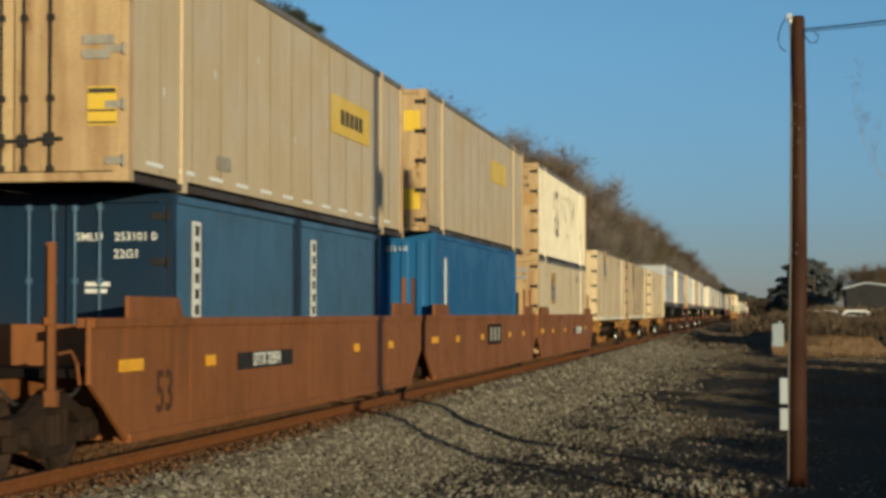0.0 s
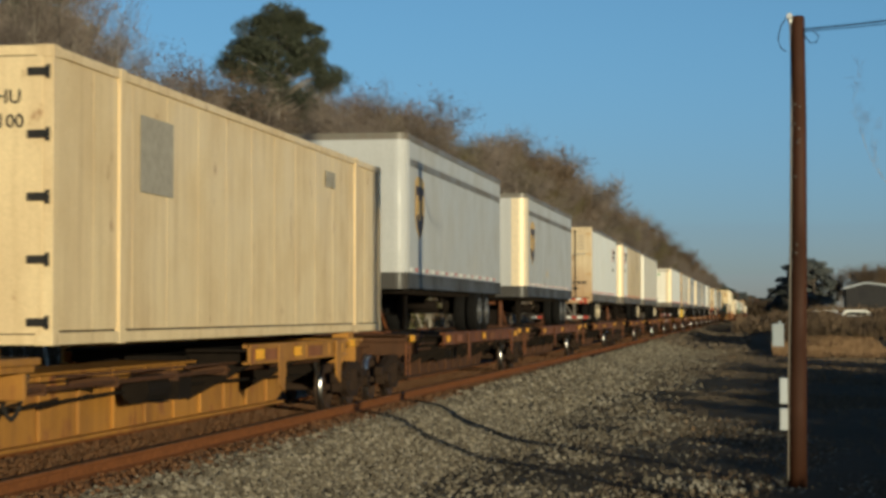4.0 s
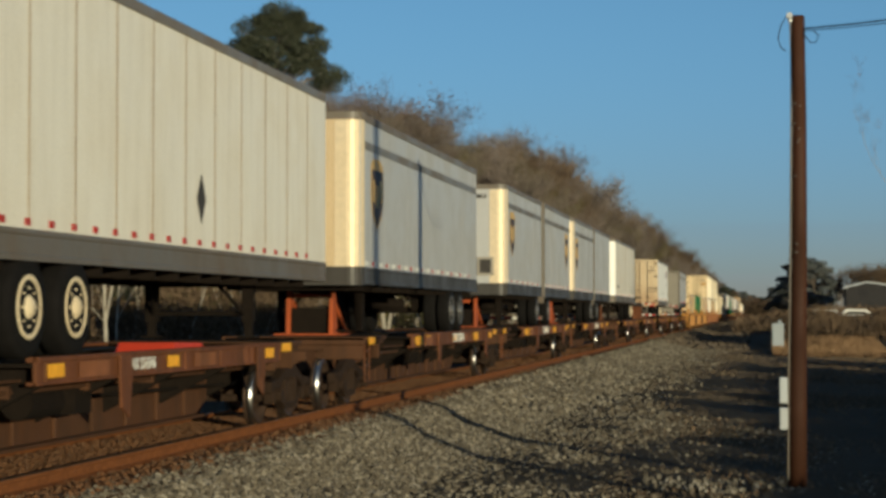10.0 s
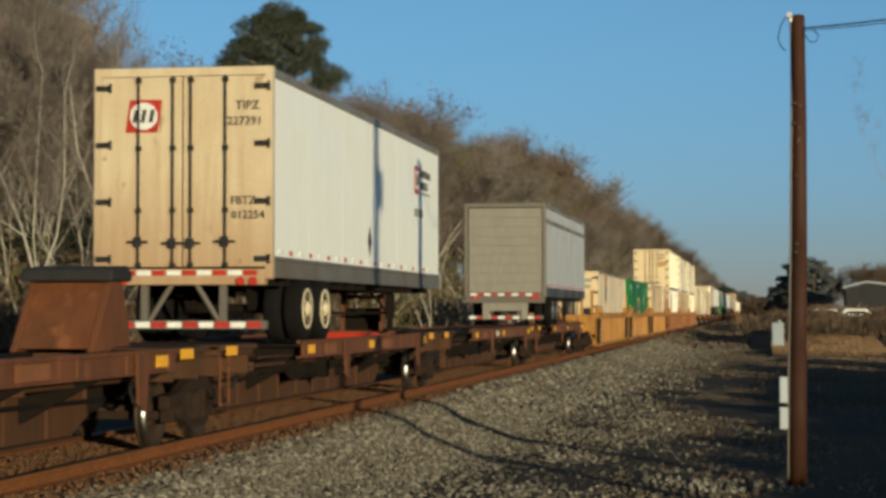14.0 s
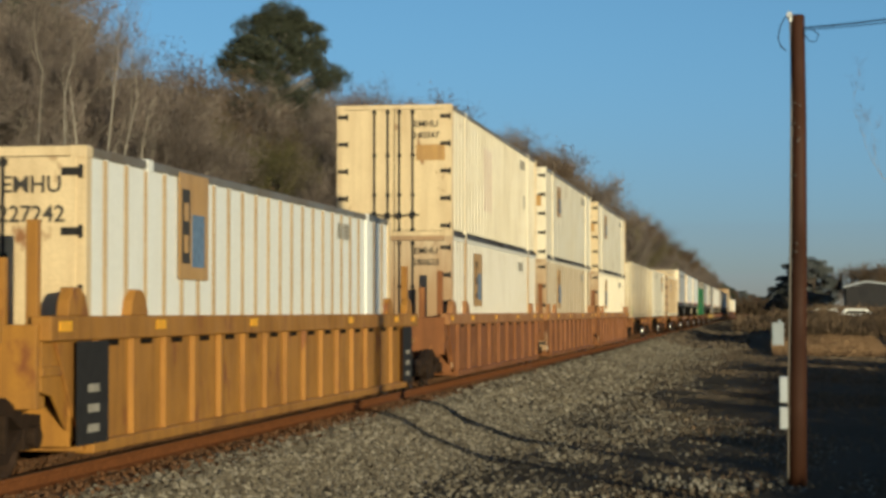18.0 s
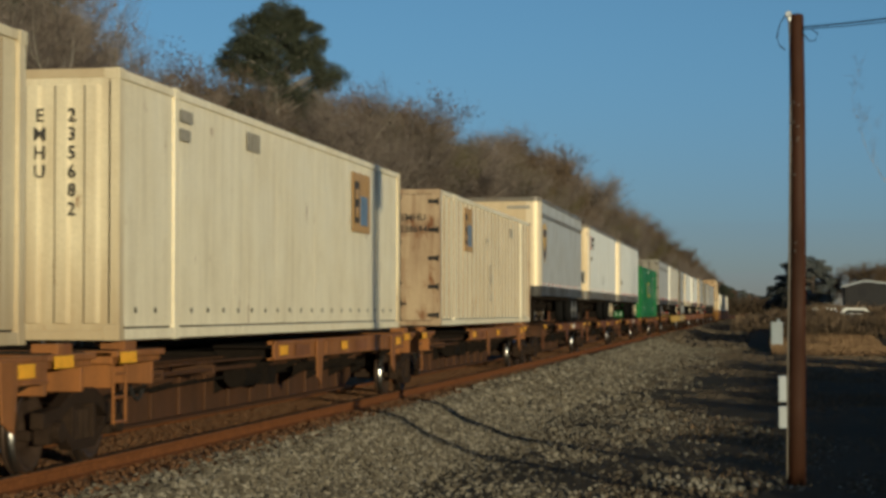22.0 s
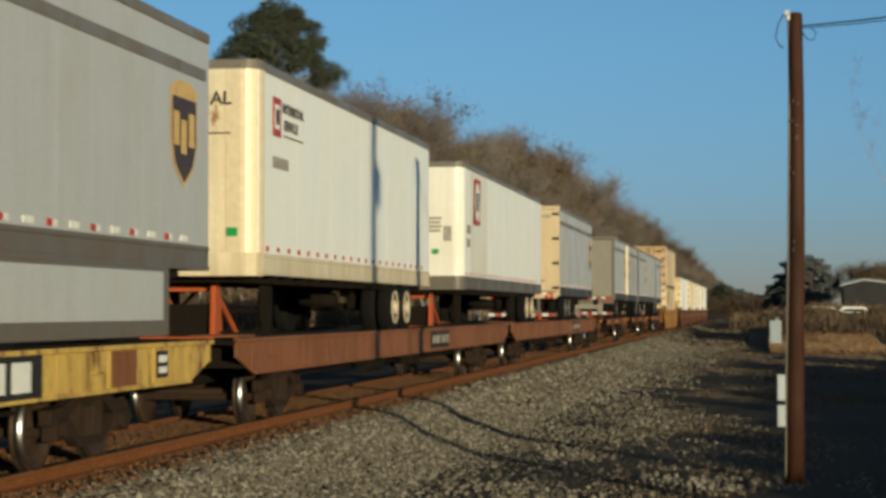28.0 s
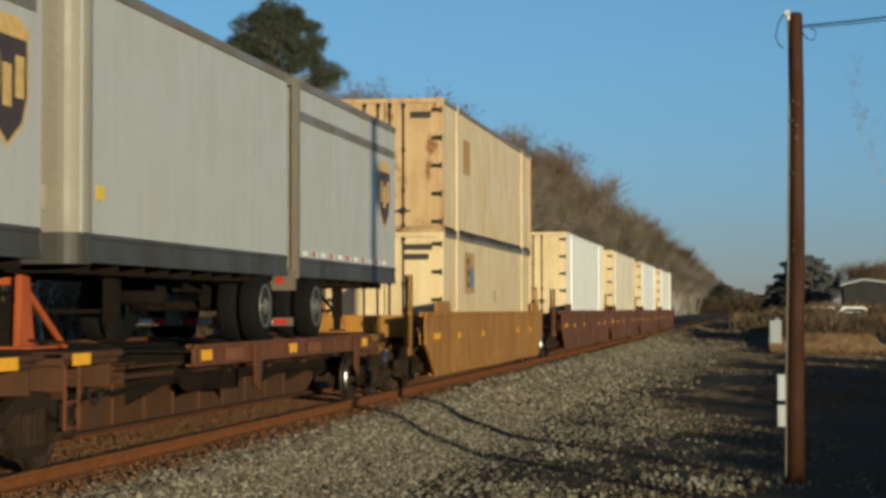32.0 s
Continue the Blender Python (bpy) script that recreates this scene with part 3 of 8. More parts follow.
def trailer(s, L, end, mat, label, z0=2.1, z1=5.05, end_mat=None, skin="smooth", rail_mat=None, disc=None, band=False, markers="red", tandem=True, axles=None, corner=False, hinge_mat=None, group="trailers on the train"):
    """A road trailer. end: what its near end is: 'nose', 'door' or 'roll'."""
    root = riding("semi_trailer", s, label, "trailer", group)
    end_mat, rail_mat, disc = end_mat or mat, rail_mat or M["dark_rail" if mat is M["grey"] else "rail_grey"], disc or M["rim"]
    key = (L, z0, z1)
    nose = end == "nose"
    if end == "roll":
        end_mat = M["grey_end"]
    part("body", kept(("tcore", key), lambda: Shape().box(-1.23, 1.23, 0.2, L - 0.2, z0 + 0.06, z1 - 0.05).mesh("core")), M["under"], root, "dark inner shell and floor")
    sk = ribs(L, z0 + 0.26, z1 - 0.12, skin)
    part("side_panel", kept(("tskin", key, skin), lambda: sk.mesh("skin")), mat, root)
    part("side_panel", kept(("tskin_far", key, skin), lambda: mirrored(sk).mesh("skin")), mat, root)
    for sx in (-1, 1):
        def brail():
            pts = [(1.2, 0), (1.292, 0), (1.292, 0.05), (1.278, 0.065), (1.278, 0.235), (1.29, 0.25), (1.29, 0.28), (1.27, 0.3), (1.2, 0.3)]
            return Shape().prism([(sx * x, z0 + z) for x, z in pts], "y", 0.08, L - 0.08).mesh("rail")
        part("bottom_rail", kept(("tbrail", key, sx), brail), rail_mat, root)
        part("top_rail", kept(("ttrail", key, sx), lambda: Shape().prism([(sx * 1.19, z1 - 0.14), (sx * 1.285, z1 - 0.14), (sx * 1.285, z1 - 0.03), (sx * 1.24, z1), (sx * 1.19, z1)], "y", 0.08, L - 0.08).mesh("rail", 0.004)), M["roof"], root)
    part("roof", kept(("troof", key), lambda: Shape().box(-1.2, 1.2, 0.08, L - 0.08, z1 - 0.04, z1 - 0.012).mesh("roof")), M["roof"], root)
    if band:
        for sx in (-1, 1):
            part("side_band", kept(("band", key, sx), lambda: Shape().box(*sorted((sx * 1.264, sx * 1.276)), 0.2, L - 0.2, z1 - 0.62, z1 - 0.48).mesh("band")), M["roof"], root, "dark rubbing band below the roof rail")
    # near end
    if nose:
        def nosewall():
            r, n = 0.26, 6
            arc = [(HW - r + r * math.sin(a), r - r * math.cos(a)) for a in (math.pi / 2 * i / n for i in range(n + 1))]
            outer = [(-x, y) for x, y in reversed(arc)] + arc
            return Shape().prism(outer + [(HW - 0.03, 0.4), (-HW + 0.03, 0.4)], "z", z0 + 0.28, z1 - 0.13).mesh("nose")
        part("front_wall", kept(("nosewall", z0, z1), nosewall), end_mat, root, "front wall with rounded corners")
        def apron(za, zb, g):
            r, n = 0.26, 6
            arc = [(HW + g - r + r * math.sin(a), r - r * math.cos(a) - g) for a in (math.pi / 2 * i / n for i in range(n + 1))]
            return Shape().prism([(-x, y) for x, y in reversed(arc)] + arc + [(HW - 0.04, 0.42), (-HW + 0.04, 0.42)], "z", za, zb)
        part("front_sill", kept(("apron", z0), lambda: apron(z0 - 0.02, z0 + 0.3, 0.008).mesh("sill", 0.004)), rail_mat, root)
        part("front_cap", kept(("cap", z1), lambda: apron(z1 - 0.14, z1 - 0.01, 0.005).mesh("cap", 0.004)), M["roof"], root)
        part("connector_box", kept(("conn", z0), lambda: Shape().box(-0.2, 0.2, -0.04, 0.02, z0 + 0.44, z0 + 0.5).cyl(-0.22, -0.04, z0 + 0.52, "y", 0.085, 0.1, 14).cyl(0.0, -0.04, z0 + 0.72, "y", 0.09, 0.1, 14).cyl(0.16, -0.04, z0 + 0.56, "y", 0.07, 0.1, 14).bar((0.0, -0.07, z0 + 0.7), (-0.06, -0.05, z0 + 0.3), 0.018).bar((0.16, -0.07, z0 + 0.54), (0.1, -0.05, z0 + 0.3), 0.018).mesh("conn", 0.004)), M["under"], root, "dark brake hose connectors")
        if corner:
            for sx in (-1, 1):
                def polished():
                    r, n = 0.268, 6
                    arc = [(sx * (HW + 0.006 - r - 0.2), -0.006)] + [(sx * (HW + 0.006 - r + r * math.sin(a)), r - r * math.cos(a) - 0.006) for a in (math.pi / 2 * i / n for i in range(n + 1))]
                    inner = [(sx * (HW - 0.006 - r + r * math.sin(a)), r - r * math.cos(a) + 0.006) for a in (math.pi / 2 * i / n for i in range(n, -1, -1))] + [(sx * (HW - 0.006 - r - 0.2), 0.006)]
                    return Shape().prism(arc + inner, "z", z0 + 0.02, z1 - 0.15).mesh("corner")
                part("corner_cap", kept(("polish", z0, z1, sx), polished), M["polish"], root, "bright polished corner sheet")
        part("far_wall", kept(("tback", key), lambda: Shape().box(-1.26, 1.26, L - 0.12, L - 0.02, z0, z1 - 0.02).mesh("back", 0.004)), mat, root)
    else:
        def rear_frame():
            p = Shape().box(-1.295, -1.19, 0, 0.14, z0 - 0.02, z1)
            p.box(1.19, 1.295, 0, 0.14, z0 - 0.02, z1)
            p.box(-1.19, 1.19, 0, 0.14, z1 - 0.12, z1)
            p.box(-1.19, 1.19, 0, 0.14, z0 - 0.1, z0 + 0.12)
            return p.mesh("rear_frame", 0.005)
        part("rear_frame", kept(("rframe", z0, z1), rear_frame), end_mat if end == "door" else M["roof"], root)
        if end == "door":
            door_end(root, z0 + 0.12, z1 - 0.1, end_mat, hinges=4, hinge_mat=hinge_mat)
        else:
            rd = part("roll_door", kept(("rollback", z0, z1), lambda: Shape().box(-1.165, 1.165, 0.05, 0.07, z0 + 0.13, z1 - 0.15).mesh("roll_door")), end_mat, root)
            n = 9
            step = (z1 - z0 - 0.3) / n
            for i in range(n):
                part("door_slat", kept(("slat", z0, z1), lambda: Shape().box(-1.16, 1.16, 0.02, 0.052, 0.004, step - 0.004).mesh("slat", 0.003)), end_mat, rd, at=(0, 0, z0 + 0.14 + step * i))
            part("sill_plate", kept(("rsill", z0), lambda: Shape().box(-1.26, 1.26, -0.03, 0.06, z0 - 0.2, z0 + 0.1).mesh("sill", 0.004)), M["rail_grey"], root)
        for k in range(10):
            mark_end(root, "marker_strip", -1.1 + k * 0.22, -1.1 + k * 0.22 + 0.2, z0 + 0.03, z0 + 0.1, M["redmark"] if k % 2 else M["whitemark"], y=-0.004 if end == "door" else -0.032)
        # underride guard
        def guard():
            p = Shape().box(-1.2, 1.2, 0.05, 0.15, z0 - 0.72, z0 - 0.6)
            p.box(-0.62, -0.52, 0.05, 0.15, z0 - 0.62, z0)
            p.box(0.52, 0.62, 0.05, 0.15, z0 - 0.62, z0)
            p.bar((-0.5, 0.1, z0 - 0.6), (-0.15, 0.1, z0 - 0.05), 0.04)
            p.bar((0.5, 0.1, z0 - 0.6), (0.15, 0.1, z0 - 0.05), 0.04)
            return p.mesh("guard", 0.004)
        if end == "roll":
            def plates():
                p = Shape().box(-0.72, -0.5, 0.0, 0.05, z0 - 0.72, z0 - 0.18).box(0.5, 0.72, 0.0, 0.05, z0 - 0.72, z0 - 0.18)
                return p.box(-0.5, 0.5, 0.02, 0.04, z0 - 0.45, z0 - 0.2).mesh("plates", 0.004)
            part("bumper_plate", kept(("bplates", z0), plates), M["grey_end"], root, "wide grey bumper uprights and number plate board")
        part("bumper_guard", kept(("guard", z0), guard), M["rail_grey"], root)
        for k in range(10):
            mark_end(root, "marker_strip", -1.15 + k * 0.23, -1.15 + k * 0.23 + 0.21, z0 - 0.70, z0 - 0.62, M["redmark"] if k % 2 else M["whitemark"], y=0.046)
        for sx in (-1, 1):
            for k in (0, 1):
                part("tail_lamp", kept(("tlamp",), lambda: Shape().cyl(0, 0, 0, "y", 0.06, 0.03, 12).mesh("lamp")), M["redmark"], root, at=(sx * (0.85 + 0.18 * k), -0.03, z0 - 0.05))
        part("far_wall", kept(("tback", key), lambda: Shape().box(-1.26, 1.26, L - 0.12, L - 0.02, z0, z1 - 0.02).mesh("back", 0.004)), mat, root)
    # markers along the lower rail
    step = 0.62
    for k in range(int((L - 0.8) / step) if markers != "none" else 0):
        y = 0.5 + k * step
        mark_side(root, "marker", y, y + 0.13, z0 + 0.33, z0 + 0.40, M["redmark"] if (k % 2 or markers == "red") else M["whitemark"], x=1.262, depth=0.012)
        if markers == "both":
            mark_side(root, "marker", y + 0.14, y + 0.26, z0 + 0.33, z0 + 0.40, M["whitemark"], x=1.262, depth=0.012)
    # running gear: far end when the nose is near
    ys = axles or ((L - 2.65, L - 3.85) if nose else (2.2, 3.4))
    if not tandem:
        ys = (L - 1.3,) if nose else (1.3,)
    for y in ys:
        wheel_pair(root, y, z0 - 0.43, disc)
    mid = sum(ys) / len(ys)
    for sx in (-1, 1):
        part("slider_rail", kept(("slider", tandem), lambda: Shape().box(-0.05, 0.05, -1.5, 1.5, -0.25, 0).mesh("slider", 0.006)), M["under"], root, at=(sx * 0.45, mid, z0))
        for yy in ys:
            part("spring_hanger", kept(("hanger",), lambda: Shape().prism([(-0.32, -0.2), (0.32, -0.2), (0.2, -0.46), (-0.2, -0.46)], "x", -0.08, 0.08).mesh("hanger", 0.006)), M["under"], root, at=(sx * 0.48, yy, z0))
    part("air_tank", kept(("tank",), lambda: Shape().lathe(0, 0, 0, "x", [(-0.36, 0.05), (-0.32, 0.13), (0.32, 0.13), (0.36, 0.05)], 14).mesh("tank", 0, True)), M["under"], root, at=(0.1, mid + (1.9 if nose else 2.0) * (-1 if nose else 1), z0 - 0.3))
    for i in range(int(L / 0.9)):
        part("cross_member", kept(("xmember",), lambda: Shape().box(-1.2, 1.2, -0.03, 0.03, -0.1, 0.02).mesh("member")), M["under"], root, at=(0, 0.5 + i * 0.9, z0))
    # landing legs
    yl = 2.6 if nose else L - 2.6
    for sx in (-1, 1):
        def leg():
            p = Shape().box(-0.08, 0.08, -0.09, 0.09, -0.62, 0)
            p.box(-0.055, 0.055, -0.055, 0.055, -0.82, -0.62)
            p.box(-0.13, 0.13, -0.13, 0.13, -0.85, -0.82)
            return p.mesh("leg", 0.004)
        part("landing_leg", kept(("leg",), leg), M["under"], root, at=(sx * 0.72, yl, z0))
    def braces():
        p = Shape().bar((-0.7, yl, z0 - 0.5), (0.7, yl, z0 - 0.5), 0.03)
        p.bar((0.7, yl, z0 - 0.55), (0.45, yl + (0.9 if nose else -0.9), z0 - 0.02), 0.03)
        p.bar((-0.7, yl, z0 - 0.55), (-0.45, yl + (0.9 if nose else -0.9), z0 - 0.02), 0.03)
        return p.mesh("braces")
    part("leg_brace", kept(("braces", key, nose), braces), M["under"], root)
    return root


# ---- rolling stock ----
def truck(root, y, mat=None):
    """A four-wheel rail truck centred at y."""
    mat = mat or M["truckiron"]
    def bolster():
        p = Shape().box(-1.0, 1.0, -0.2, 0.2, 0.42, 0.66)
        p.cyl(0, 0, 0.7, "z", 0.2, 0.1, 14)
        p.box(-0.9, 0.9, -1.12, -1.02, 0.34, 0.44)
        p.box(-0.9, 0.9, 1.02, 1.12, 0.34, 0.44)
        return p.mesh("bolster", 0.01)
    t = part("rail_truck", kept(("bolster",), bolster), mat, root, at=(0, y, 0))
    for sx in (-1, 1):
        def frame_side():
            x0, x1 = sorted((sx * 0.93, sx * 1.07))
            p = Shape()
            p.prism([(-1.18, 0.46), (-1.18, 0.62), (-0.72, 0.66), (-0.3, 0.82), (0.3, 0.82), (0.72, 0.66), (1.18, 0.62), (1.18, 0.46), (0.8, 0.46), (0.45, 0.62), (0.3, 0.66), (-0.3, 0.66), (-0.45, 0.62), (-0.8, 0.46)], "x", x0, x1)
            p.prism([(-0.8, 0.5), (-0.35, 0.2), (0.35, 0.2), (0.8, 0.5), (0.62, 0.5), (0.3, 0.3), (-0.3, 0.3), (-0.62, 0.5)], "x", x0, x1)
            p.box(x0, x1, -0.36, -0.27, 0.25, 0.7)
            p.box(x0, x1, 0.27, 0.36, 0.25, 0.7)
            for k in (-0.16, 0, 0.16):
                p.cyl((x0 + x1) / 2, k, 0.45, "z", 0.062, 0.32, 10)
            for yy in (-0.89, 0.89):
                p.box(x0 - 0.01, x1 + 0.01, yy - 0.17, yy + 0.17, 0.30, 0.52)
                p.cyl(sx * 1.1, yy, 0.42, "x", 0.11, 0.12, 12)
            return p.mesh("sideframe", 0.008)
        part("side_frame", kept(("sframe", sx), frame_side), mat, t)
        for yy in (-0.89, 0.89):
            def wheel():
                prof = [(-0.09, 0.24), (-0.085, 0.43), (-0.06, 0.445), (-0.045, 0.425), (0.055, 0.415), (0.06, 0.36), (0.0, 0.33), (-0.02, 0.2), (0.03, 0.13), (0.06, 0.06)]
                return Shape().lathe(0, 0, 0, "x", prof, 30).mesh("wheel", 0, True)
            part("wheel", kept(("rwheel",), wheel), M["wheel"], t, at=(sx * 0.76, yy, 0.42), turn=0 if sx > 0 else 180)
            def treadring():
                return Shape().lathe(0, 0, 0, "x", [(-0.044, 0.4262), (0.054, 0.4162), (0.0545, 0.40), (-0.043, 0.41)], 30).mesh("tread", 0, True)
            part("wheel_tread", kept(("tread",), treadring), M["tread"], t, at=(sx * 0.76, yy, 0.42), turn=0 if sx > 0 else 180)
    for yy in (-0.89, 0.89):
        part("axle", kept(("raxle",), lambda: Shape().cyl(0, 0, 0.42, "x", 0.085, 1.5, 12).mesh("axle")), M["wheel"], t, at=(0, yy, 0))


def reflectors(root, ys, z, x, mat=None, w=0.42, h=0.13):
    for y in ys:
        mark_side(root, "reflector", y, y + w, z, z + h, mat or M["reflect"], x=x, depth=0.008)


def well_plain(s, L, mat, label, t0=True, t1=True, deck=None):
    """A well car unit with smooth sides, s to s + L. Trucks at its ends where t0 and t1 say so."""
    root = riding("well_car", s, label, "rail car", "well car units")
    X = 1.36
    for sx in (-1, 1):
        def sheet():
            p = Shape()
            a, b = sorted((sx * (X - 0.05), sx * X))
            p.prism([(0.62, 0.66), (1.3, 0.26), (L - 1.3, 0.26), (L - 0.62, 0.66), (L - 0.16, 0.9), (L - 0.16, 1.56), (0.16, 1.56), (0.16, 0.9)], "x", a, b)
            a, b = sorted((sx * (X - 0.16), sx * (X + 0.03)))
            p.box(a, b, 1.34, L - 1.34, 0.24, 0.34)
            p.box(a, b, 0.2, L - 0.2, 1.47, 1.57)
            for y in (3.6, L / 2, L - 3.6):
                p.box(*sorted((sx * X, sx * (X + 0.012))), y - 0.05, y + 0.05, 0.34, 1.47)
            return p.mesh("side_sill", 0.01)
        part("side_sheet", kept(("wsheet", L, sx), sheet), mat, root)
        for ya, yb in ((1.3, 3.1), (L - 3.1, L - 1.3)):
            def cap():
                return Shape().prism([(ya, 1.5), (yb + 0.25, 1.5), (yb, 1.8), (ya, 1.8)], "x", *sorted((sx * (X - 0.03), sx * (X + 0.015)))).mesh("cap", 0.008)
            part("side_extension", kept(("wcap", L, sx, ya), cap), mat, root)
    part("well_floor", kept(("wfloor", L), lambda: Shape().box(-1.3, 1.3, 1.75, L - 1.75, 0.24, 0.30).mesh("floor", 0.01)), mat, root)
    for ya in (0.55, L - 1.75):
        part("end_platform", kept(("wplat",), lambda: Shape().box(-1.28, 1.28, 0, 1.2, 0.95, 1.05).mesh("platform", 0.01)), M["under"], root, "near-black end platform", (0, ya, 0))
        part("draft_sill", kept(("wdraft",), lambda: Shape().box(-0.4, 0.4, -0.55, 1.75, 0.62, 0.945).mesh("sill", 0.01)), mat, root, at=(0, ya, 0))
    for ya in (1.7, L - 1.78):
        part("bulkhead", kept(("wbulk",), lambda: Shape().box(-1.3, 1.3, 0, 0.08, 0.305, 1.5).mesh("bulkhead", 0.01)), mat, root, at=(0, ya, 0))
    if deck:
        for y in (2.4, L / 2, L - 2.4):
            part("load_beam", kept(("beam", deck), lambda: Shape().box(-1.3, 1.3, -0.25, 0.25, 0.3, deck).mesh("beam", 0.01)), M["under"], root, "dark cross beam under the load", (0, y, 0))
    for ya in (-0.28, 0.02, L - 0.02, L + 0.28):
        if 0 < ya < L or (ya < 0 and t0) or (ya > L and t1):
            part("brake_stand", kept(("stand",), lambda: Shape().box(-0.035, 0.035, -0.035, 0.035, 0.75, 2.32).box(-0.06, 0.06, -0.06, 0.06, 0.7, 0.86).box(-0.05, 0.05, -0.09, -0.03, 1.5, 1.58).mesh("stand", 0.006)), mat, root, at=(1.12 if ya < 0 or ya > L else 0.98, ya, 0))
    if t0:
        part("hand_rail", kept(("wrail",), lambda: wire_of([(1.2, -0.28, 1.22), (1.22, 0.0, 1.24), (1.22, 0.16, 1.12), (1.22, 0.24, 0.9)], 0.018).mesh("rail")), mat, root)
        part("air_hose", kept(("whose",), lambda: wire_of([(0.5, -0.3, 0.95), (0.7, -0.2, 0.72), (0.9, 0.05, 0.66), (1.1, 0.4, 0.8), (1.2, 0.6, 1.0)], 0.022).mesh("hose")), M["black"], root, "black air hose")
    if t0:
        truck(root, 0.0)
    if t1:
        truck(root, L)
    reflectors(root, (1.0,), 1.0, X + 0.013, w=0.8)
    reflectors(root, (4.2, 8.0, L - 6.6, L - 3.6), 0.98, X + 0.013)
    return root


def well_ribbed(s, L, mat, label, t0=True, t1=True, gap=1.15, panels=True, chord=None):
    """A well car unit with posts along its sides below a deep top chord."""
    root = riding("well_car", s, label, "rail car", "well car units")
    X = 1.34
    for sx in (-1, 1):
        a, b = sorted((sx * (X - 0.06), sx * (X - 0.03)))
        part("side_sheet", kept(("rsheet", L, sx), lambda: Shape().prism([(1.5, 0.5), (1.8, 0.24), (L - 1.8, 0.24), (L - 1.5, 0.5), (L - 0.9, 1.4), (0.9, 1.4)], "x", a, b).mesh("sheet")), mat, root)
        c, d_ = sorted((sx * (X - 0.16), sx * (X + 0.05)))
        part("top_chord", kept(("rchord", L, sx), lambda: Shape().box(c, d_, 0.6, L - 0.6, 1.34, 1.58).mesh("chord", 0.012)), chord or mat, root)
        part("bottom_chord", kept(("rbchord", L, sx), lambda: Shape().box(c, d_, 1.8, L - 1.8, 0.2, 0.32).mesh("chord", 0.012)), mat, root)
        n = round((L - 4) / gap)
        for i in range(n + 1):
            y = 2.0 + (L - 4) * i / n
            part("side_post", kept(("rpost", sx), lambda: Shape().prism([(sx * (X - 0.03), -0.055), (sx * (X + 0.035), -0.045), (sx * (X + 0.035), -0.02), (sx * (X - 0.015), -0.01), (sx * (X - 0.03), 0.05)], "z", 0.32, 1.34).mesh("post", 0.004)), mat, root, at=(0, y, 0))
            if sx > 0 and i < n:
                # near-black plates draw the shade of slots below the top chord
                part("hand_hole", kept(("shade_plate", n), lambda: Shape().box(X - 0.03, X - 0.022, -0.2, 0.2, 1.27, 1.335).mesh("shade_plate", 0.003)), M["under"], root, "dark plate for the shade in a slot below the chord", (0, y + (L - 4) / n / 2, 0))
        for ya in (1.1, 3.0, L - 3.6, L - 1.7):
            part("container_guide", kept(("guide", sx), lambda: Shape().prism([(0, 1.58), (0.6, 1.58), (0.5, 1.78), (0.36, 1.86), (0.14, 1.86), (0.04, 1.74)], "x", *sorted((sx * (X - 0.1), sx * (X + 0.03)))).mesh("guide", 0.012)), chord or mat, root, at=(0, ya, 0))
    part("well_floor", kept(("rfloor", L), lambda: Shape().box(-1.28, 1.28, 1.75, L - 1.75, 0.22, 0.29).mesh("floor", 0.01)), mat, root)
    for ya in (0.5, L - 1.7):
        part("end_platform", kept(("rplat",), lambda: Shape().box(-1.3, 1.3, 0.1, 1.2, 1.0, 1.1).mesh("platform", 0.01)), mat, root, at=(0, ya, 0))
        part("draft_sill", kept(("rdraft",), lambda: Shape().box(-0.4, 0.4, -0.5, 1.7, 0.62, 0.995).mesh("sill", 0.01)), mat, root, at=(0, ya, 0))
        part("bulkhead", kept(("rbulk",), lambda: Shape().box(-1.28, 1.28, 0, 0.1, 0.7, 1.5).mesh("bulkhead", 0.01)), mat, root, at=(0, ya, 0))
    for ya, x in ((0.75, 1.15), (1.05, 0.7), (L - 1.05, 0.8), (L - 0.75, 1.15)):
        part("end_post", kept(("endpost",), lambda: Shape().box(-0.06, 0.06, -0.05, 0.05, 0.5, 2.3).box(-0.09, 0.09, -0.08, 0.08, 0.5, 0.62).box(-0.075, 0.075, -0.02, 0.02, 1.2, 1.3).mesh("post", 0.01)), mat, root, at=(x, ya, 0.2 - 0.35 * (x < 1)))
    for ya in (1.38, L - 1.46):
        part("well_end", kept(("rwellend",), lambda: Shape().box(-1.28, 1.28, 0, 0.06, 0.29, 1.45).mesh("end", 0.008)), mat, root, at=(0, ya, 0))
    for sx in (-1, 1):
        for ya, k in ((0.55, 1), (L - 0.55, -1)):
            def gusset():
                return Shape().prism([(k * 0.1, 1.34), (k * 0.1, 0.86), (k * 0.42, 0.8), (k * 0.75, 0.5), (k * 1.0, 0.34), (k * 1.25, 0.34), (k * 1.25, 1.34)], "x", *sorted((sx * (X - 0.1), sx * (X - 0.07)))).mesh("gusset", 0.006)
            part("end_gusset", kept(("rgusset", sx, k), gusset), mat, root, at=(0, ya, 0))
    for ya in (1.3, L - 2.2) if panels else ():
        part("end_panel", kept(("endpan",), lambda: Shape().box(X + 0.046, X + 0.056, 0, 0.92, 0.3, 1.33).mesh("panel", 0.003)), M["black"], root, "black lettering panel", (0, ya, 0))
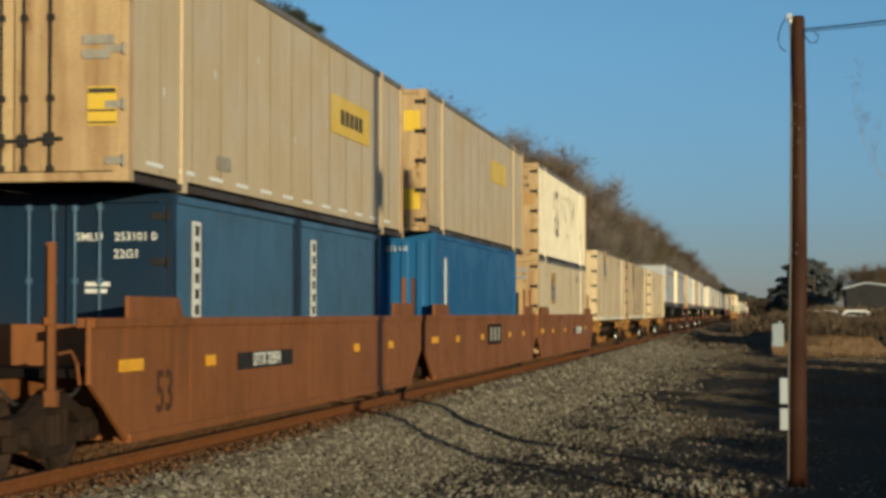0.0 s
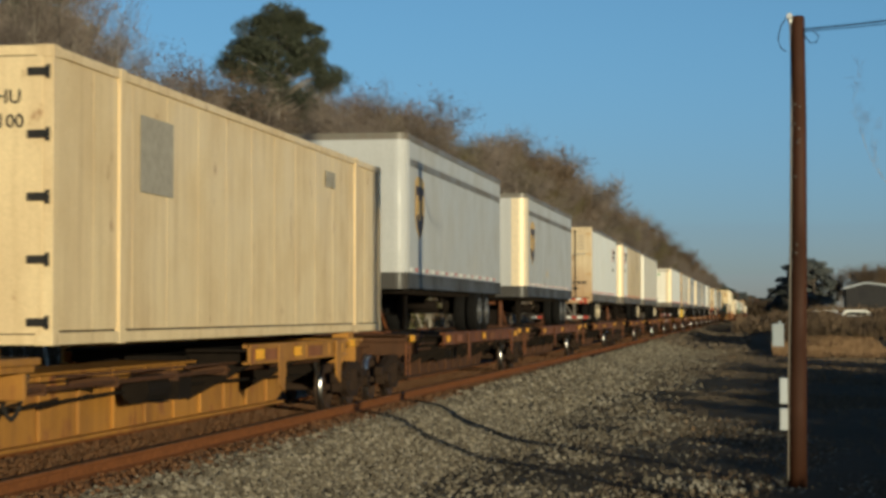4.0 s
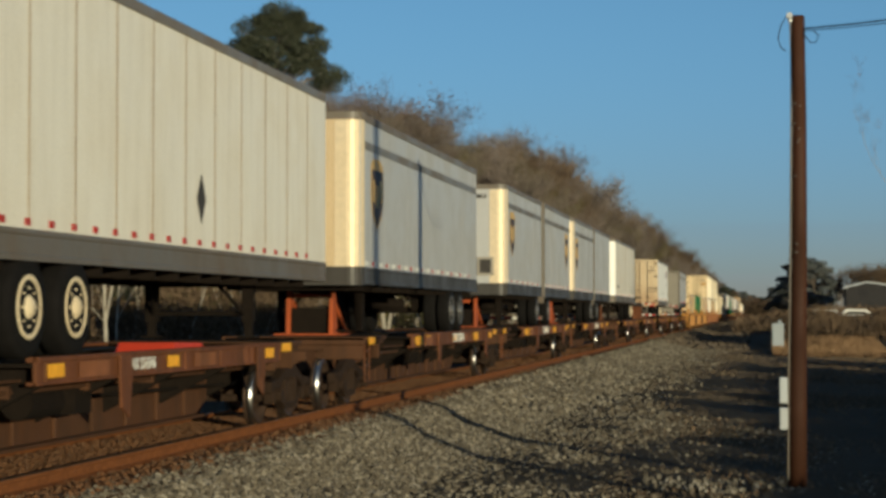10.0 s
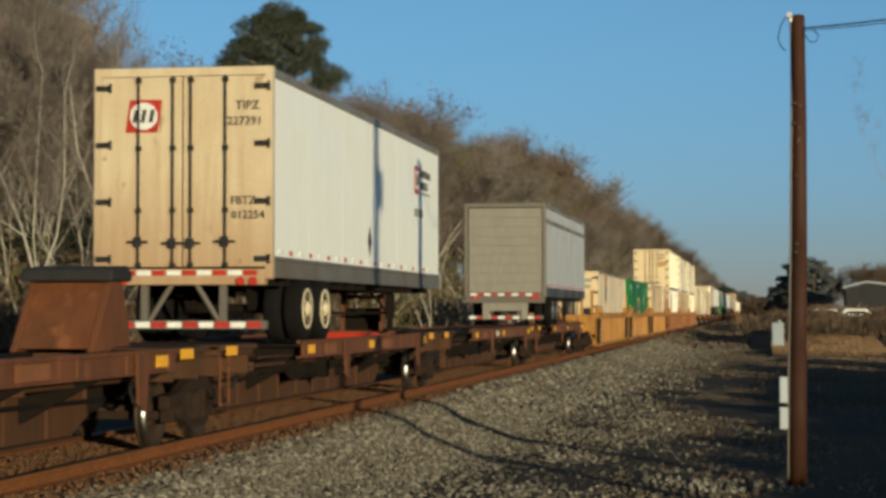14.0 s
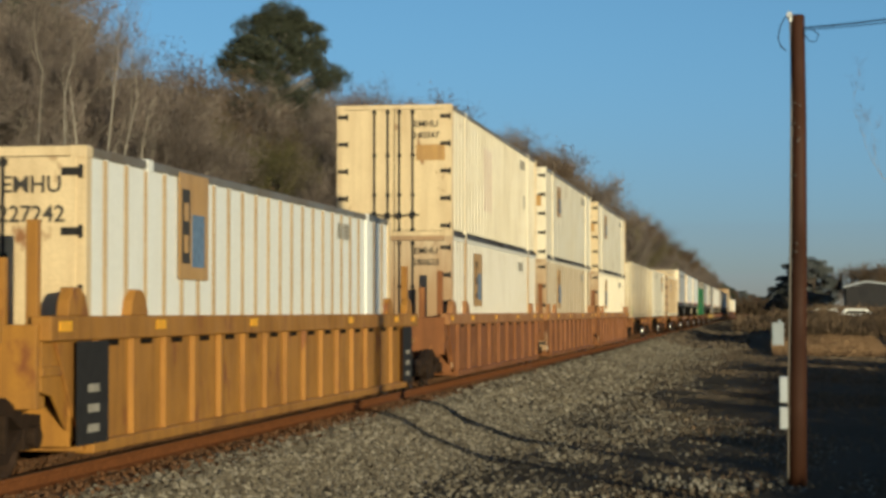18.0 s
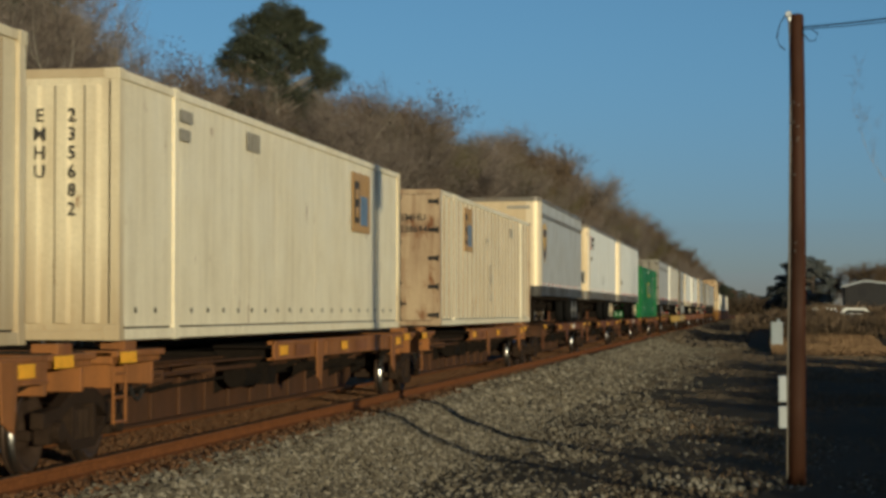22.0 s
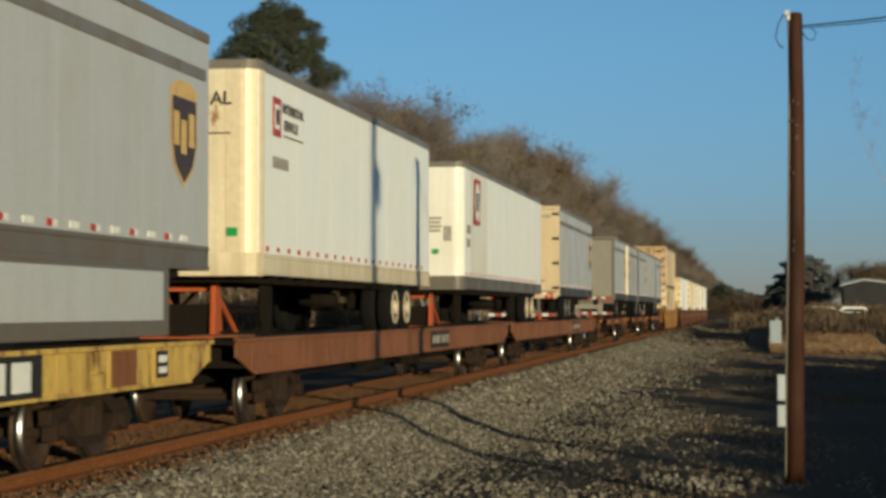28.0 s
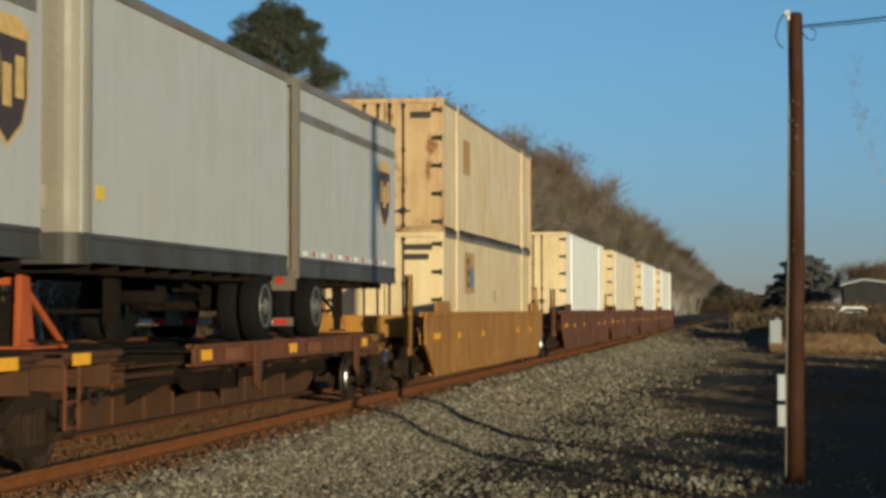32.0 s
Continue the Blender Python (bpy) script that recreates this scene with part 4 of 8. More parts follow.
        for k in range(3):
            mark_side(root, "lettering_bar", ya + 0.3, ya + 0.62, 0.42 + 0.2 * k, 0.5 + 0.2 * k, M["greymark"], x=X + 0.057)
    if t0:
        truck(root, 0.0)
    if t1:
        truck(root, L)
    reflectors(root, (0.8, 3.8, 7.8, L - 7.0, L - 3.0, L - 1.3), 1.43, X + 0.052, w=0.34, h=0.1)
    return root


def hitch_stand(root, y, mat=None):
    """A folding stand that holds a trailer's king pin."""
    mat = mat or M["hitch"]
    def legs():
        p = Shape()
        for sx in (-1, 1):
            x0, x1 = sorted((sx * 0.36, sx * 0.43))
            p.prism([(-0.16, 1.16), (0.3, 1.16), (0.14, 1.95), (0.1, 2.06), (-0.06, 2.06), (-0.1, 1.95)], "x", x0, x1)
            p.bar((sx * 0.4, 1.25, 1.2), (sx * 0.38, 0.1, 1.86), 0.04, 8)
        p.box(-0.62, 0.62, -0.3, 0.5, 1.15, 1.24)
        p.box(-0.36, 0.36, 0.1, 0.2, 1.88, 1.96)
        return p.mesh("stand", 0.006)
    st = part("hitch_stand", kept(("hlegs",), legs), mat, root, at=(0, y, 0))
    part("stand_panel", kept(("hpanel",), lambda: Shape().box(-0.36, 0.36, -0.02, 0.02, 1.24, 1.7).mesh("panel", 0.004)), M["under"], st, "dark panel between the uprights")
    part("release_rod", kept(("hrod",), lambda: Shape().bar((0.42, 0.1, 1.3), (1.2, 0.5, 1.24), 0.018, 6).mesh("rod")), M["under"], st)
    part("hitch_plate", kept(("hplate",), lambda: Shape().prism([(-0.45, 0), (0.45, 0), (0.4, 0.09), (-0.4, 0.09)], "y", -0.38, 0.38).mesh("plate", 0.01)), M["under"], st, at=(0, 0, 2.0))


def folded_hitch(root, y):
    """A hitch tower leaning on its braces, with no trailer on it."""
    def tower():
        p = Shape()
        for sx in (-1, 1):
            p.prism([(-0.75, 1.16), (0.55, 1.16), (0.5, 1.5), (0.25, 2.0), (-0.1, 2.0)], "x", *sorted((sx * 0.42, sx * 0.5)))
        p.prism([(-0.7, 1.2), (-0.62, 1.2), (0.0, 1.98), (-0.1, 1.98)], "x", -0.42, 0.42)
        return p.mesh("tower", 0.008)
    t = part("hitch_tower", kept(("tower",), tower), M["redbrown"], root, at=(0, y, 0))
    part("hitch_head", kept(("towerhead",), lambda: Shape().prism([(-0.3, 1.98), (0.45, 1.98), (0.5, 2.08), (0.3, 2.17), (-0.25, 2.13)], "x", -0.56, 0.56).mesh("head", 0.02)), M["black"], t, "dark greasy hitch head")


def lowered_hitch(root, y):
    part("lowered_hitch", kept(("lowhitch",), lambda: Shape().prism([(0, 1.14), (1.4, 1.14), (1.3, 1.24), (0.15, 1.26)], "x", 0.35, 1.05).mesh("hitch", 0.01)), M["redpaint"], root, "bright red folded hitch arm", (0, y, 0))


def spine_unit(s, L, mat, label, t0=True, t1=True, kind="trailer", hitch=None, pans=((5.0, 14.5),), sill=None, hitch_mat=None, words_on=None):
    """One platform of an articulated spine car between truck centres s and s + L."""
    root = riding("spine_car", s, label, "rail car", "spine car platforms")
    sill = sill or mat
    def spine():
        p = Shape()
        p.prism([(-0.3, 0.62), (-0.3, 0.96), (L + 0.3, 0.96), (L + 0.3, 0.62), (L - 1.5, 0.62), (L - 2.6, 0.21), (2.6, 0.21), (1.5, 0.62)], "x", -0.36, 0.36)
        p.box(-0.5, 0.5, 2.6, L - 2.6, 0.20, 0.24)
        p.box(-0.5, 0.5, 0.2, L - 0.2, 0.955, 0.985)
        for i in range(int(L / 1.3)):
            p.box(0.36, 0.40, 1.9 + i * 1.2, 1.94 + i * 1.2, 0.62 if i * 1.2 < 1 or i * 1.2 > L - 5 else 0.25, 0.95)
        return p.mesh("spine", 0.008)
    part("centre_sill", kept(("spine", L), spine), sill, root)
    for a, b in pans:
        def pan():
            p = Shape()
            for sx in (-1, 1):
                x0, x1 = sorted((sx * 1.27, sx * 1.31))
                p.box(x0, x1, a, b, 0.93, 1.2)
                p.box(*sorted((sx * 1.2, sx * 1.33)), a, b, 1.15, 1.2)
                p.box(*sorted((sx * 1.2, sx * 1.325)), a, b, 0.93, 0.965)
                for k in range(int((b - a) / 1.5) + 1):
                    p.box(*sorted((sx * 1.30, sx * 1.325)), a + 0.2 + k * 1.5, a + 0.24 + k * 1.5, 0.95, 1.16)
            return p.mesh("pan_side", 0.006)
        part("side_sill", kept(("pan", L, a, b), pan), mat, root)
        def deck():
            p = Shape().box(-1.27, -0.42, a, b, 1.1, 1.14).box(0.42, 1.27, a, b, 1.1, 1.14)
            p.box(-0.42, 0.42, a, b, 0.99, 1.05)
            n = max(2, int((b - a) / 1.6))
            for k in range(n):
                y = a + 0.3 + (b - a - 0.6) * k / (n - 1)
                for sx in (-1, 1):
                    p.prism([(sx * 0.36, 0.45), (sx * 1.25, 0.92), (sx * 1.25, 1.1), (sx * 0.36, 1.1)], "y", y - 0.05, y + 0.05)
            return p.mesh("deck", 0.004)
        part("deck_plate", kept(("deck", L, a, b), deck), M["under"], root, "near-black steel wheel deck")
        for yb in (a + 0.27 * (b - a), b - 0.12 * (b - a)):
            for sx in (-1, 1):
                part("bolster_plate", kept(("bolster", sx), lambda: Shape().prism([(-0.16, 0.62), (0.12, 0.5), (0.2, 0.93), (0.2, 1.17), (-0.2, 1.17), (-0.2, 0.93)], "x", *sorted((sx * 1.326, sx * 1.352))).mesh("plate", 0.006)), mat, root, at=(0, yb, 0))
        for k, yp in enumerate((a + 0.12 * (b - a), a + 0.55 * (b - a))):
            mark_side(root, "worn_patch", yp, yp + 0.9, 0.975, 1.13, M["flatbrown"], 1.3255, depth=0.003)
        reflectors(root, (a + 0.25, (a + b) / 2 - 0.6, b - 0.8), 1.0, 1.326)
    # end platforms over the trucks
    for y0, y1 in ((0.35, 2.0), (L - 1.6, L - 0.3)):
        part("end_platform", kept(("endplat", y1 - y0), lambda: Shape().box(-1.24, 1.24, 0, y1 - y0, 1.06, 1.19).box(-1.3, 1.3, 0, y1 - y0, 1.13, 1.2).box(-1.2, 1.2, 0.1, 0.18, 0.8, 1.06).box(-1.2, 1.2, y1 - y0 - 0.18, y1 - y0 - 0.1, 0.8, 1.06).mesh("platform", 0.01)), mat if kind == "container" else M["sillbrown"], root, at=(0, y0, 0))
        mark_side(root, "reflector", y0 + 0.1, y0 + 0.62, 1.065, 1.185, M["reflect"], x=1.301, depth=0.006)
        part("tread_plate", kept(("treadplate", y1 - y0), lambda: Shape().box(-1.2, 1.2, 0.08, y1 - y0 - 0.08, 1.2, 1.212).mesh("plate")), M["under"], root, "near-black tread plate", (0, y0, 0))
    def rigging():
        p = Shape()
        y = L * 0.4
        p.cyl(0.75, y, 0.72, "y", 0.17, 0.9, 14)
        p.box(0.5, 0.9, y + 0.8, y + 1.3, 0.55, 0.9)
        p.bar((0.6, y + 1.3, 0.7), (0.6, L - 1.5, 0.62), 0.025)
        p.bar((0.6, 1.2, 0.62), (0.6, y - 0.45, 0.7), 0.025)
        for k in range(3):
            p.bar((0.42, 2.2 + k, 0.6), (0.95, 2.4 + k, 0.75), 0.02)
        return p.mesh("rigging")
    part("brake_rigging", kept(("rig", L), rigging), M["under"], root, "brake cylinder, valves and rods")
    def hoses():
        p = Shape()
        for x, y, d in ((0.55, 0.6, 0.5), (0.8, 2.1, 0.42), (0.9, L - 2.3, 0.46)):
            pts = [(x, y + 0.14 * k, 1.0 - d * math.sin(math.pi * k / 6)) for k in range(7)]
            for q, r in zip(pts, pts[1:]):
                p.bar(q, r, 0.022, 6)
        return p.mesh("hoses")
    part("air_hose", kept(("hoses", L), hoses), M["black"], root, "black hanging air hoses")
    def steps():
        p = Shape()
        for y in (0.45, 0.85):
            p.bar((1.22, y, 1.06), (1.22, y, 0.42), 0.018)
        for z in (0.44, 0.7, 0.95):
            p.bar((1.22, 0.45, z), (1.22, 0.85, z), 0.016)
        return p.mesh("steps")
    part("step_ladder", kept(("steps",), steps), mat, root, at=(0, 0, 0))
    def train_line():
        p = Shape().bar((0.95, 2.2, 0.86), (0.95, L - 2.2, 0.86), 0.028)
        for k in range(int((L - 5) / 2.2)):
            p.box(0.42, 0.99, 2.9 + 2.2 * k, 2.96 + 2.2 * k, 0.8, 0.92)
        p.bar((1.05, 3.0, 0.98), (1.05, L - 3.0, 0.94), 0.016)
        return p.mesh("train_line")
    part("brake_pipe", kept(("trainline", L), train_line), M["sillbrown"], root, "brake pipe and its hangers")
    if words_on:
        sill_text(root, words_on[0], words_on[1], 1.06, 0.18, back=False)
    if kind == "container":
        for y in (0.9, L - 1.1):
            for sx in (-1, 1):
                part("container_pedestal", kept(("ped",), lambda: Shape().box(-0.14, 0.14, -0.2, 0.2, 1.1, 1.3).mesh("pedestal", 0.01)), mat, root, at=(sx * 1.12, y, 0))
    if hitch is not None:
        hitch_stand(root, hitch, hitch_mat)
    if t0:
        truck(root, 0.0)
    if t1:
        truck(root, L)
    return root


def flatcar(s, L, ta, tb, mat, label, hitches=(), panel=None):
    """A long flat car from s to s + L with trucks at ta and tb."""
    root = riding("flat_car", s, label, "rail car", "flat cars")
    for sx in (-1, 1):
        def sill():
            p = Shape().prism([(0.1, 1.0), (1.0, 0.76), (L - 1.0, 0.76), (L - 0.1, 1.0), (L - 0.1, 1.24), (0.1, 1.24)], "x", *sorted((sx * 1.31, sx * 1.35)))
            p.box(*sorted((sx * 1.3, sx * 1.39)), 0.1, L - 0.1, 1.2, 1.25)
            p.box(*sorted((sx * 1.3, sx * 1.38)), 1.0, L - 1.0, 0.76, 0.8)
            for k in range(int(L / 1.55)):
                p.box(*sorted((sx * 1.35, sx * 1.36)), 0.8 + k * 1.5, 0.86 + k * 1.5, 0.8, 1.2)
            return p.mesh("side_sill", 0.008)
        part("side_sill", kept(("fsill", L, sx), sill), mat, root)
    def deck():
        p = Shape().box(-1.33, 1.33, 0.1, L - 0.1, 1.16, 1.215)
        p.box(-0.4, 0.4, 0.0, L, 0.6, 1.15)
        for k in range(12):
            p.box(-1.3, 1.3, 0.6 + k * (L - 1.2) / 11 - 0.05, 0.6 + k * (L - 1.2) / 11 + 0.05, 0.85, 1.16)
        p.box(0.9, 0.98, 0.6, L - 0.6, 1.215, 1.27)
        p.box(-0.98, -0.9, 0.6, L - 0.6, 1.215, 1.27)
        return p.mesh("deck", 0.006)
    part("deck", kept(("fdeck", L), deck), M["under"], root, "worn dark steel deck")
    part("coupler", kept(("fcoup", L), lambda: Shape().box(-0.12, 0.12, -0.45, 0.3, 0.72, 0.98).box(-0.18, 0.18, -0.5, -0.3, 0.66, 1.02).box(-0.12, 0.12, L - 0.3, L + 0.45, 0.72, 0.98).mesh("coupler", 0.02)), M["truckiron"], root)
    def rig():
        p = Shape().cyl(0.6, L * 0.45, 0.62, "y", 0.18, 1.2, 14)
        p.bar((0.7, 4, 0.6), (0.7, L - 4, 0.6), 0.03)
        p.box(0.5, 0.95, L * 0.55, L * 0.55 + 0.8, 0.5, 0.9)
        return p.mesh("rig")
    part("brake_rigging", kept(("frig", L), rig), M["under"], root)
    for h in hitches:
        hitch_stand(root, h)
    for k in range(int(L / 3.1)):
        part("hand_grip", kept(("grip",), lambda: Shape().bar((1.36, -0.18, 0.98), (1.41, -0.18, 0.98), 0.01).bar((1.41, -0.18, 0.98), (1.41, 0.18, 0.98), 0.01).bar((1.41, 0.18, 0.98), (1.36, 0.18, 0.98), 0.01).mesh("grip")), mat, root, at=(0, 1.9 + 3.0 * k, 0))
    part("bridge_plate", kept(("bplate",), lambda: Shape().box(-1.25, -0.6, 0, 0.9, 1.255, 1.285).box(0.6, 1.25, 0, 0.9, 1.255, 1.285).mesh("plate", 0.006)), mat, root, at=(0, 0.5, 0))
    if panel:
        mark_side(root, "lettering_panel", panel, panel + 2.4, 0.83, 1.17, M["black"], x=1.351)
        for k in range(6):
            mark_side(root, "lettering_bar", panel + 0.2 + k * 0.34 + 0.1 * (k > 2), panel + 0.42 + k * 0.34 + 0.1 * (k > 2), 0.92, 1.09, M["greymark"], x=1.358)
    truck(root, ta - s)
    truck(root, tb - s)
    return root


# ---- the train, from its first visible car to its last ----
def build_train():
    # well cars with smooth brown sides
    for a, b, t0, t1 in ((18.4, 37.8, True, True), (37.8, 57.5, False, True), (57.5, 77.0, False, True)):
        w = well_plain(a, b - a, M["brown"], "oxide-brown articulated well car with smooth sides and amber reflectors", t0, t1)
        if t0:
            sill_text(w, "DTTX 723974", 7.1, 1.0, 0.24, 1.384, w=2.9)
            letter_side(w, "53", 0.66, 2.6, 0.72, M["sillbrown"], 1.365)
        elif a < 40:
            mark_side(w, "logo_panel", 9.2, 11.6, 0.84, 1.34, M["under"], 1.375)
            for k in range(3):
                mark_side(w, "logo_bar", 9.5 + 0.7 * k, 9.9 + 0.7 * k, 0.92, 1.26, M["greymark"], 1.382)
        else:
            sill_text(w, "DTTX 723974", 13.2, 0.98, 0.34, 1.384, w=3.3)
    A = container(19.9, 16.15, 3.04, 2.896, "plate", "door", M["dull"], "weathered off-white ribless container with yellow label, stacked on a blue container", end_mat=M["door_tan"], roof_mat=M["roof"], hinge_mat=M["greymark"])
    seam_lines(A, 16.15, 3.2, 5.84)
    mark_end(A, "placard", 0.84, 1.17, 3.64, 4.06, M["warnyellow"], -0.014)
    for za, zb in ((3.99, 4.04), (3.79, 3.81), (3.66, 3.68)):
        mark_end(A, "placard_bar", 0.85, 1.16, za, zb, M["darkmark"], -0.021)
    bars_end(A, 0.96, 4.52, 2, 0.36, 0.1, M["greymark"])
    p = mark_side(A, "placard", 10.0, 13.0, 4.5, 5.12, M["warnyellow"], 1.272)
    for k in range(5):
        mark_side(p, "placard_bar", 0.7 + 0.36 * k, 0.95 + 0.36 * k, 0.18, 0.42, M["darkmark"], 0.007)
    for k in range(12):
        mark_side(A, "scuff", 0.7 + 1.24 * k, 1.3 + 1.24 * k, 3.26, 3.31, M["bright"], 1.268, depth=0.003)
    for k in range(7):
        mark_side(A, "chip", 1.3 + 2.1 * k, 1.37 + 2.1 * k, 4.1 + 0.45 * (k % 3), 4.2 + 0.45 * (k % 3), M["whitemark"], 1.268, depth=0.003)
    faint(A, 3.5, 3.42, 5, 0.14)
    B = container(38.7, 16.15, 3.29, 2.896, "plate", "door", M["dull"], "weathered off-white container with faded yellow label on blue one", end_mat=M["door_tan"], roof_mat=M["roof"])
    for z in (5.75, 4.15):
        mark_end(B, "placard", 0.6, 1.15, z - 0.42, z, M["warnyellow"], -0.014)
    seam_lines(B, 16.15, 3.45, 6.08)
    mark_side(B, "placard", 9.6, 12.4, 4.95, 5.5, M["warnyellow"], 1.272)
    for s in (21.5, 27.66):
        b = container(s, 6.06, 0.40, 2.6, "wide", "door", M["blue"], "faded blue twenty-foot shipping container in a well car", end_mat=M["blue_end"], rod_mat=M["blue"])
        p = mark_side(b, "lettering_panel", 0.85, 1.2, 1.5, 2.72, M["whitemark"], 1.272)
        for k in range(6):
            mark_side(p, "lettering_bar", 0.1, 0.26, 0.1 + 0.19 * k, 0.22 + 0.19 * k, M["darkmark"], 0.007)
        letter_end(b, "SMLU", 0.135, 0.3, 2.5, M["whitemark"], -0.03)
        letter_end(b, "253101 0", 0.135, 0.86, 2.5, M["whitemark"], -0.03)
        letter_end(b, "22G1", 0.14, 0.75, 2.3, M["whitemark"], -0.03)
        bars_end(b, 0.4, 1.93, 2, 0.3, 0.05, M["whitemark"])
    b = container(39.6, 13.5, 0.40, 2.89, "wide", "nose", M["deep_blue"], "bright blue shipping container with a ribbed end in a well car")
    mark_side(b, "lettering_panel", 1.4, 1.7, 1.55, 2.8, M["whitemark"], 1.272)
    letter_end(b, "253 1 0", 0.15, 0.5, 2.95, M["whitemark"], -0.04)
    C = container(58.5, 16.15, 3.29, 2.896, "thin", "door", M["white"], "white ribbed container with dark scrawl, stacked on another", end_mat=M["door_tan"], roof_mat=M["roof"])
    grime_shadow_lines(C, 16.15, 3.29, 2.896, "thin")
    number_block(C, 5.75, number="241514")
    mark_end(C, "logo_panel", 0.25, 1.15, 4.9, 5.25, M["ambermark"], -0.014)
    scrawl(C, 4.4, 12.2, 4.35, 5.6, 15, 3, M["greymark"])
    scrawl(C, 5.0, 6.2, 4.2, 5.6, 8, 4, M["greymark"], 1.296, 0.08)
    D = container(58.5, 16.15, 0.40, 2.89, "rib", "door", M["white"], "white ribbed container standing in a brown well car", end_mat=M["door_tan"], roof_mat=M["roof"])
    grime_shadow_lines(D, 16.15, 0.4, 2.89, "rib")
    panel_mark(D, 3.6, 1.9, 0.8, 1.0)
    bars_end(D, 0.72, 2.85, 2, 0.6, 0.14, M["greymark"])
    faint(D, 12, 2.7)
    # first spine car, three containers
    tr = (80.3, 98.1, 116.7, 133.9)
    for i in range(3):
        spine_unit(tr[i], tr[i + 1] - tr[i], M["yellow"], "yellow spine car platform under a container", i == 0, True, "container", pans=((9.5, tr[i + 1] - tr[i] - 1.7),), sill=M["yellow"])
    E = container(79.9, 16.15, 1.31, 2.896, "rib", "door", M["white"], "white ribbed container on a spine car", end_mat=M["cream"], roof_mat=M["edge_brown"])
    grime_shadow_lines(E, 16.15, 1.31, 2.896, "rib")
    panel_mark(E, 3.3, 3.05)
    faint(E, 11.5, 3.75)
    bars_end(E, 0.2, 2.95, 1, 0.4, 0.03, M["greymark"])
    F = container(98.5, 16.15, 1.31, 2.896, "rib", "door", M["white"], "white ribbed container with grey scrawls on its lower side", end_mat=M["door_brown"], roof_mat=M["edge_brown"])
    grime_shadow_lines(F, 16.15, 1.31, 2.896, "rib")
    number_block(F, 3.78, number="684554", size=0.21)
    panel_mark(F, 3.4, 2.98)
    scrawl(F, 4.4, 11.0, 1.5, 2.15, 18, 11, M["greymark"])
    faint(F, 12.6, 3.7)
    mark_end(F, "placard", 0.5, 0.68, 3.93, 4.08, M["whitemark"], -0.014)
    G = container(119.0, 16.15, 1.31, 2.896, "plate", "door", M["cream"], "cream smooth-sided container on a spine car", end_mat=M["cream"])
    number_block(G, 3.7, number="294100", size=0.19)
    mark_side(G, "logo_panel", 2.7, 3.9, 2.95, 3.8, M["greymark"], 1.272)
    faint(G, 11.8, 3.6, 4)
    # second spine car
    tr = (137.6, 156.3, 174.9, 192.0)
    for i, h in enumerate((1.6, 1.6, 16.0)):
        spine_unit(tr[i], tr[i + 1] - tr[i], M["redbrown"], "rusty brown spine car platform under a trailer", i == 0, True, hitch=h, pans=((4.5, tr[i + 1] - tr[i] - 1.7),), sill=M["sillbrown"], hitch_mat=M["redbrown"])
    spare = [r for r, a in MOVING if a == tr[2]][-1]
    hitch_stand(spare, 1.25, M["redbrown"])
    H = trailer(137.8, 13.6, "nose", M["grey"], "grey trailer with a dark upper band", band=True, disc=M["steel_rim"], markers="both", z1=5.1)
    shield(H, 1.5, 3.7, 1.25, 1.27)
    I = trailer(157.0, 13.6, "nose", M["grey"], "grey trailer with a brown and gold shield emblem", band=True, disc=M["steel_rim"], markers="both", z1=5.1, corner=True)
    shield(I, 1.55, 3.68, 1.28, 1.27)
    mark_side(I, "mark", 5.5, 5.62, 2.75, 2.95, M["gold"], 1.27)
    J = trailer(178.7, 13.6, "door", M["bright"], "white trailer whose stained cream doors face the camera", end_mat=M["door_cream"], z1=5.05, hinge_mat=M["door_tan"])
    round_logo(J, False, -0.55, 4.53, 0.54, 0.56)
    bars_end(J, 0.86, 4.68, 5, 0.3, 0.035, M["greymark"], step=3.6)
    bars_end(J, 0.8, 3.95, 1, 0.5, 0.05, M["greymark"])
    for k in range(10):
        mark_end(J, "lettering_bar", 0.1 + 0.1 * k, 0.16 + 0.1 * k, 2.76, 2.9, M["darkmark"], -0.022)
    firm_mark(J, 10.9, 4.5)
    # third spine car, five platforms, one empty
    tr = (196.3, 213.2, 231.0, 247.6, 265.2, 281.1)
    for i in range(5):
        u = spine_unit(tr[i], tr[i + 1] - tr[i], M["redbrown"], "empty rusty spine car platform" if i == 2 else "rusty brown spine car platform under a trailer", i == 0, True, hitch=None if i in (2, 4) else 1.6, words_on=("TTAX 554346", 8.0) if i in (2, 4) else None, pans=((2.6 if i == 2 else 5.0, tr[i + 1] - tr[i] - 1.7),), sill=M["sillbrown"], hitch_mat=M["redbrown"])
        if i == 4:
            lowered_hitch(u, 10.0)
    K = trailer(196.4, 14.63, "nose", M["cream"], "cream-white trailer with black lettering on its nose", z1=5.07, corner=True)
    letter_end(K, "INTERMODAL", 0.26, 0.1, 4.55, M["darkmark"])
    letter_end(K, "SERVICES", 0.26, 0.0, 4.24, M["darkmark"])
    mark_end(K, "lettering_line", -0.75, 0.9, 4.08, 4.1, M["darkmark"])
    letter_end(K, "112334", 0.19, 0.35, 3.85, M["darkmark"])
    bars_end(K, 0.4, 3.62, 5, 0.32, 0.05, M["greymark"])
    nose_window(K, 0.42, 2.76)
    bars_end(K, 0.82, 2.76, 2, 0.16, 0.1, M["darkmark"])
    mark_side(K, "patched_panel", 0.45, 3.3, 2.42, 4.9, M["bright"], 1.2645, depth=0.002)
    firm_mark(K, 1.05, 4.62)
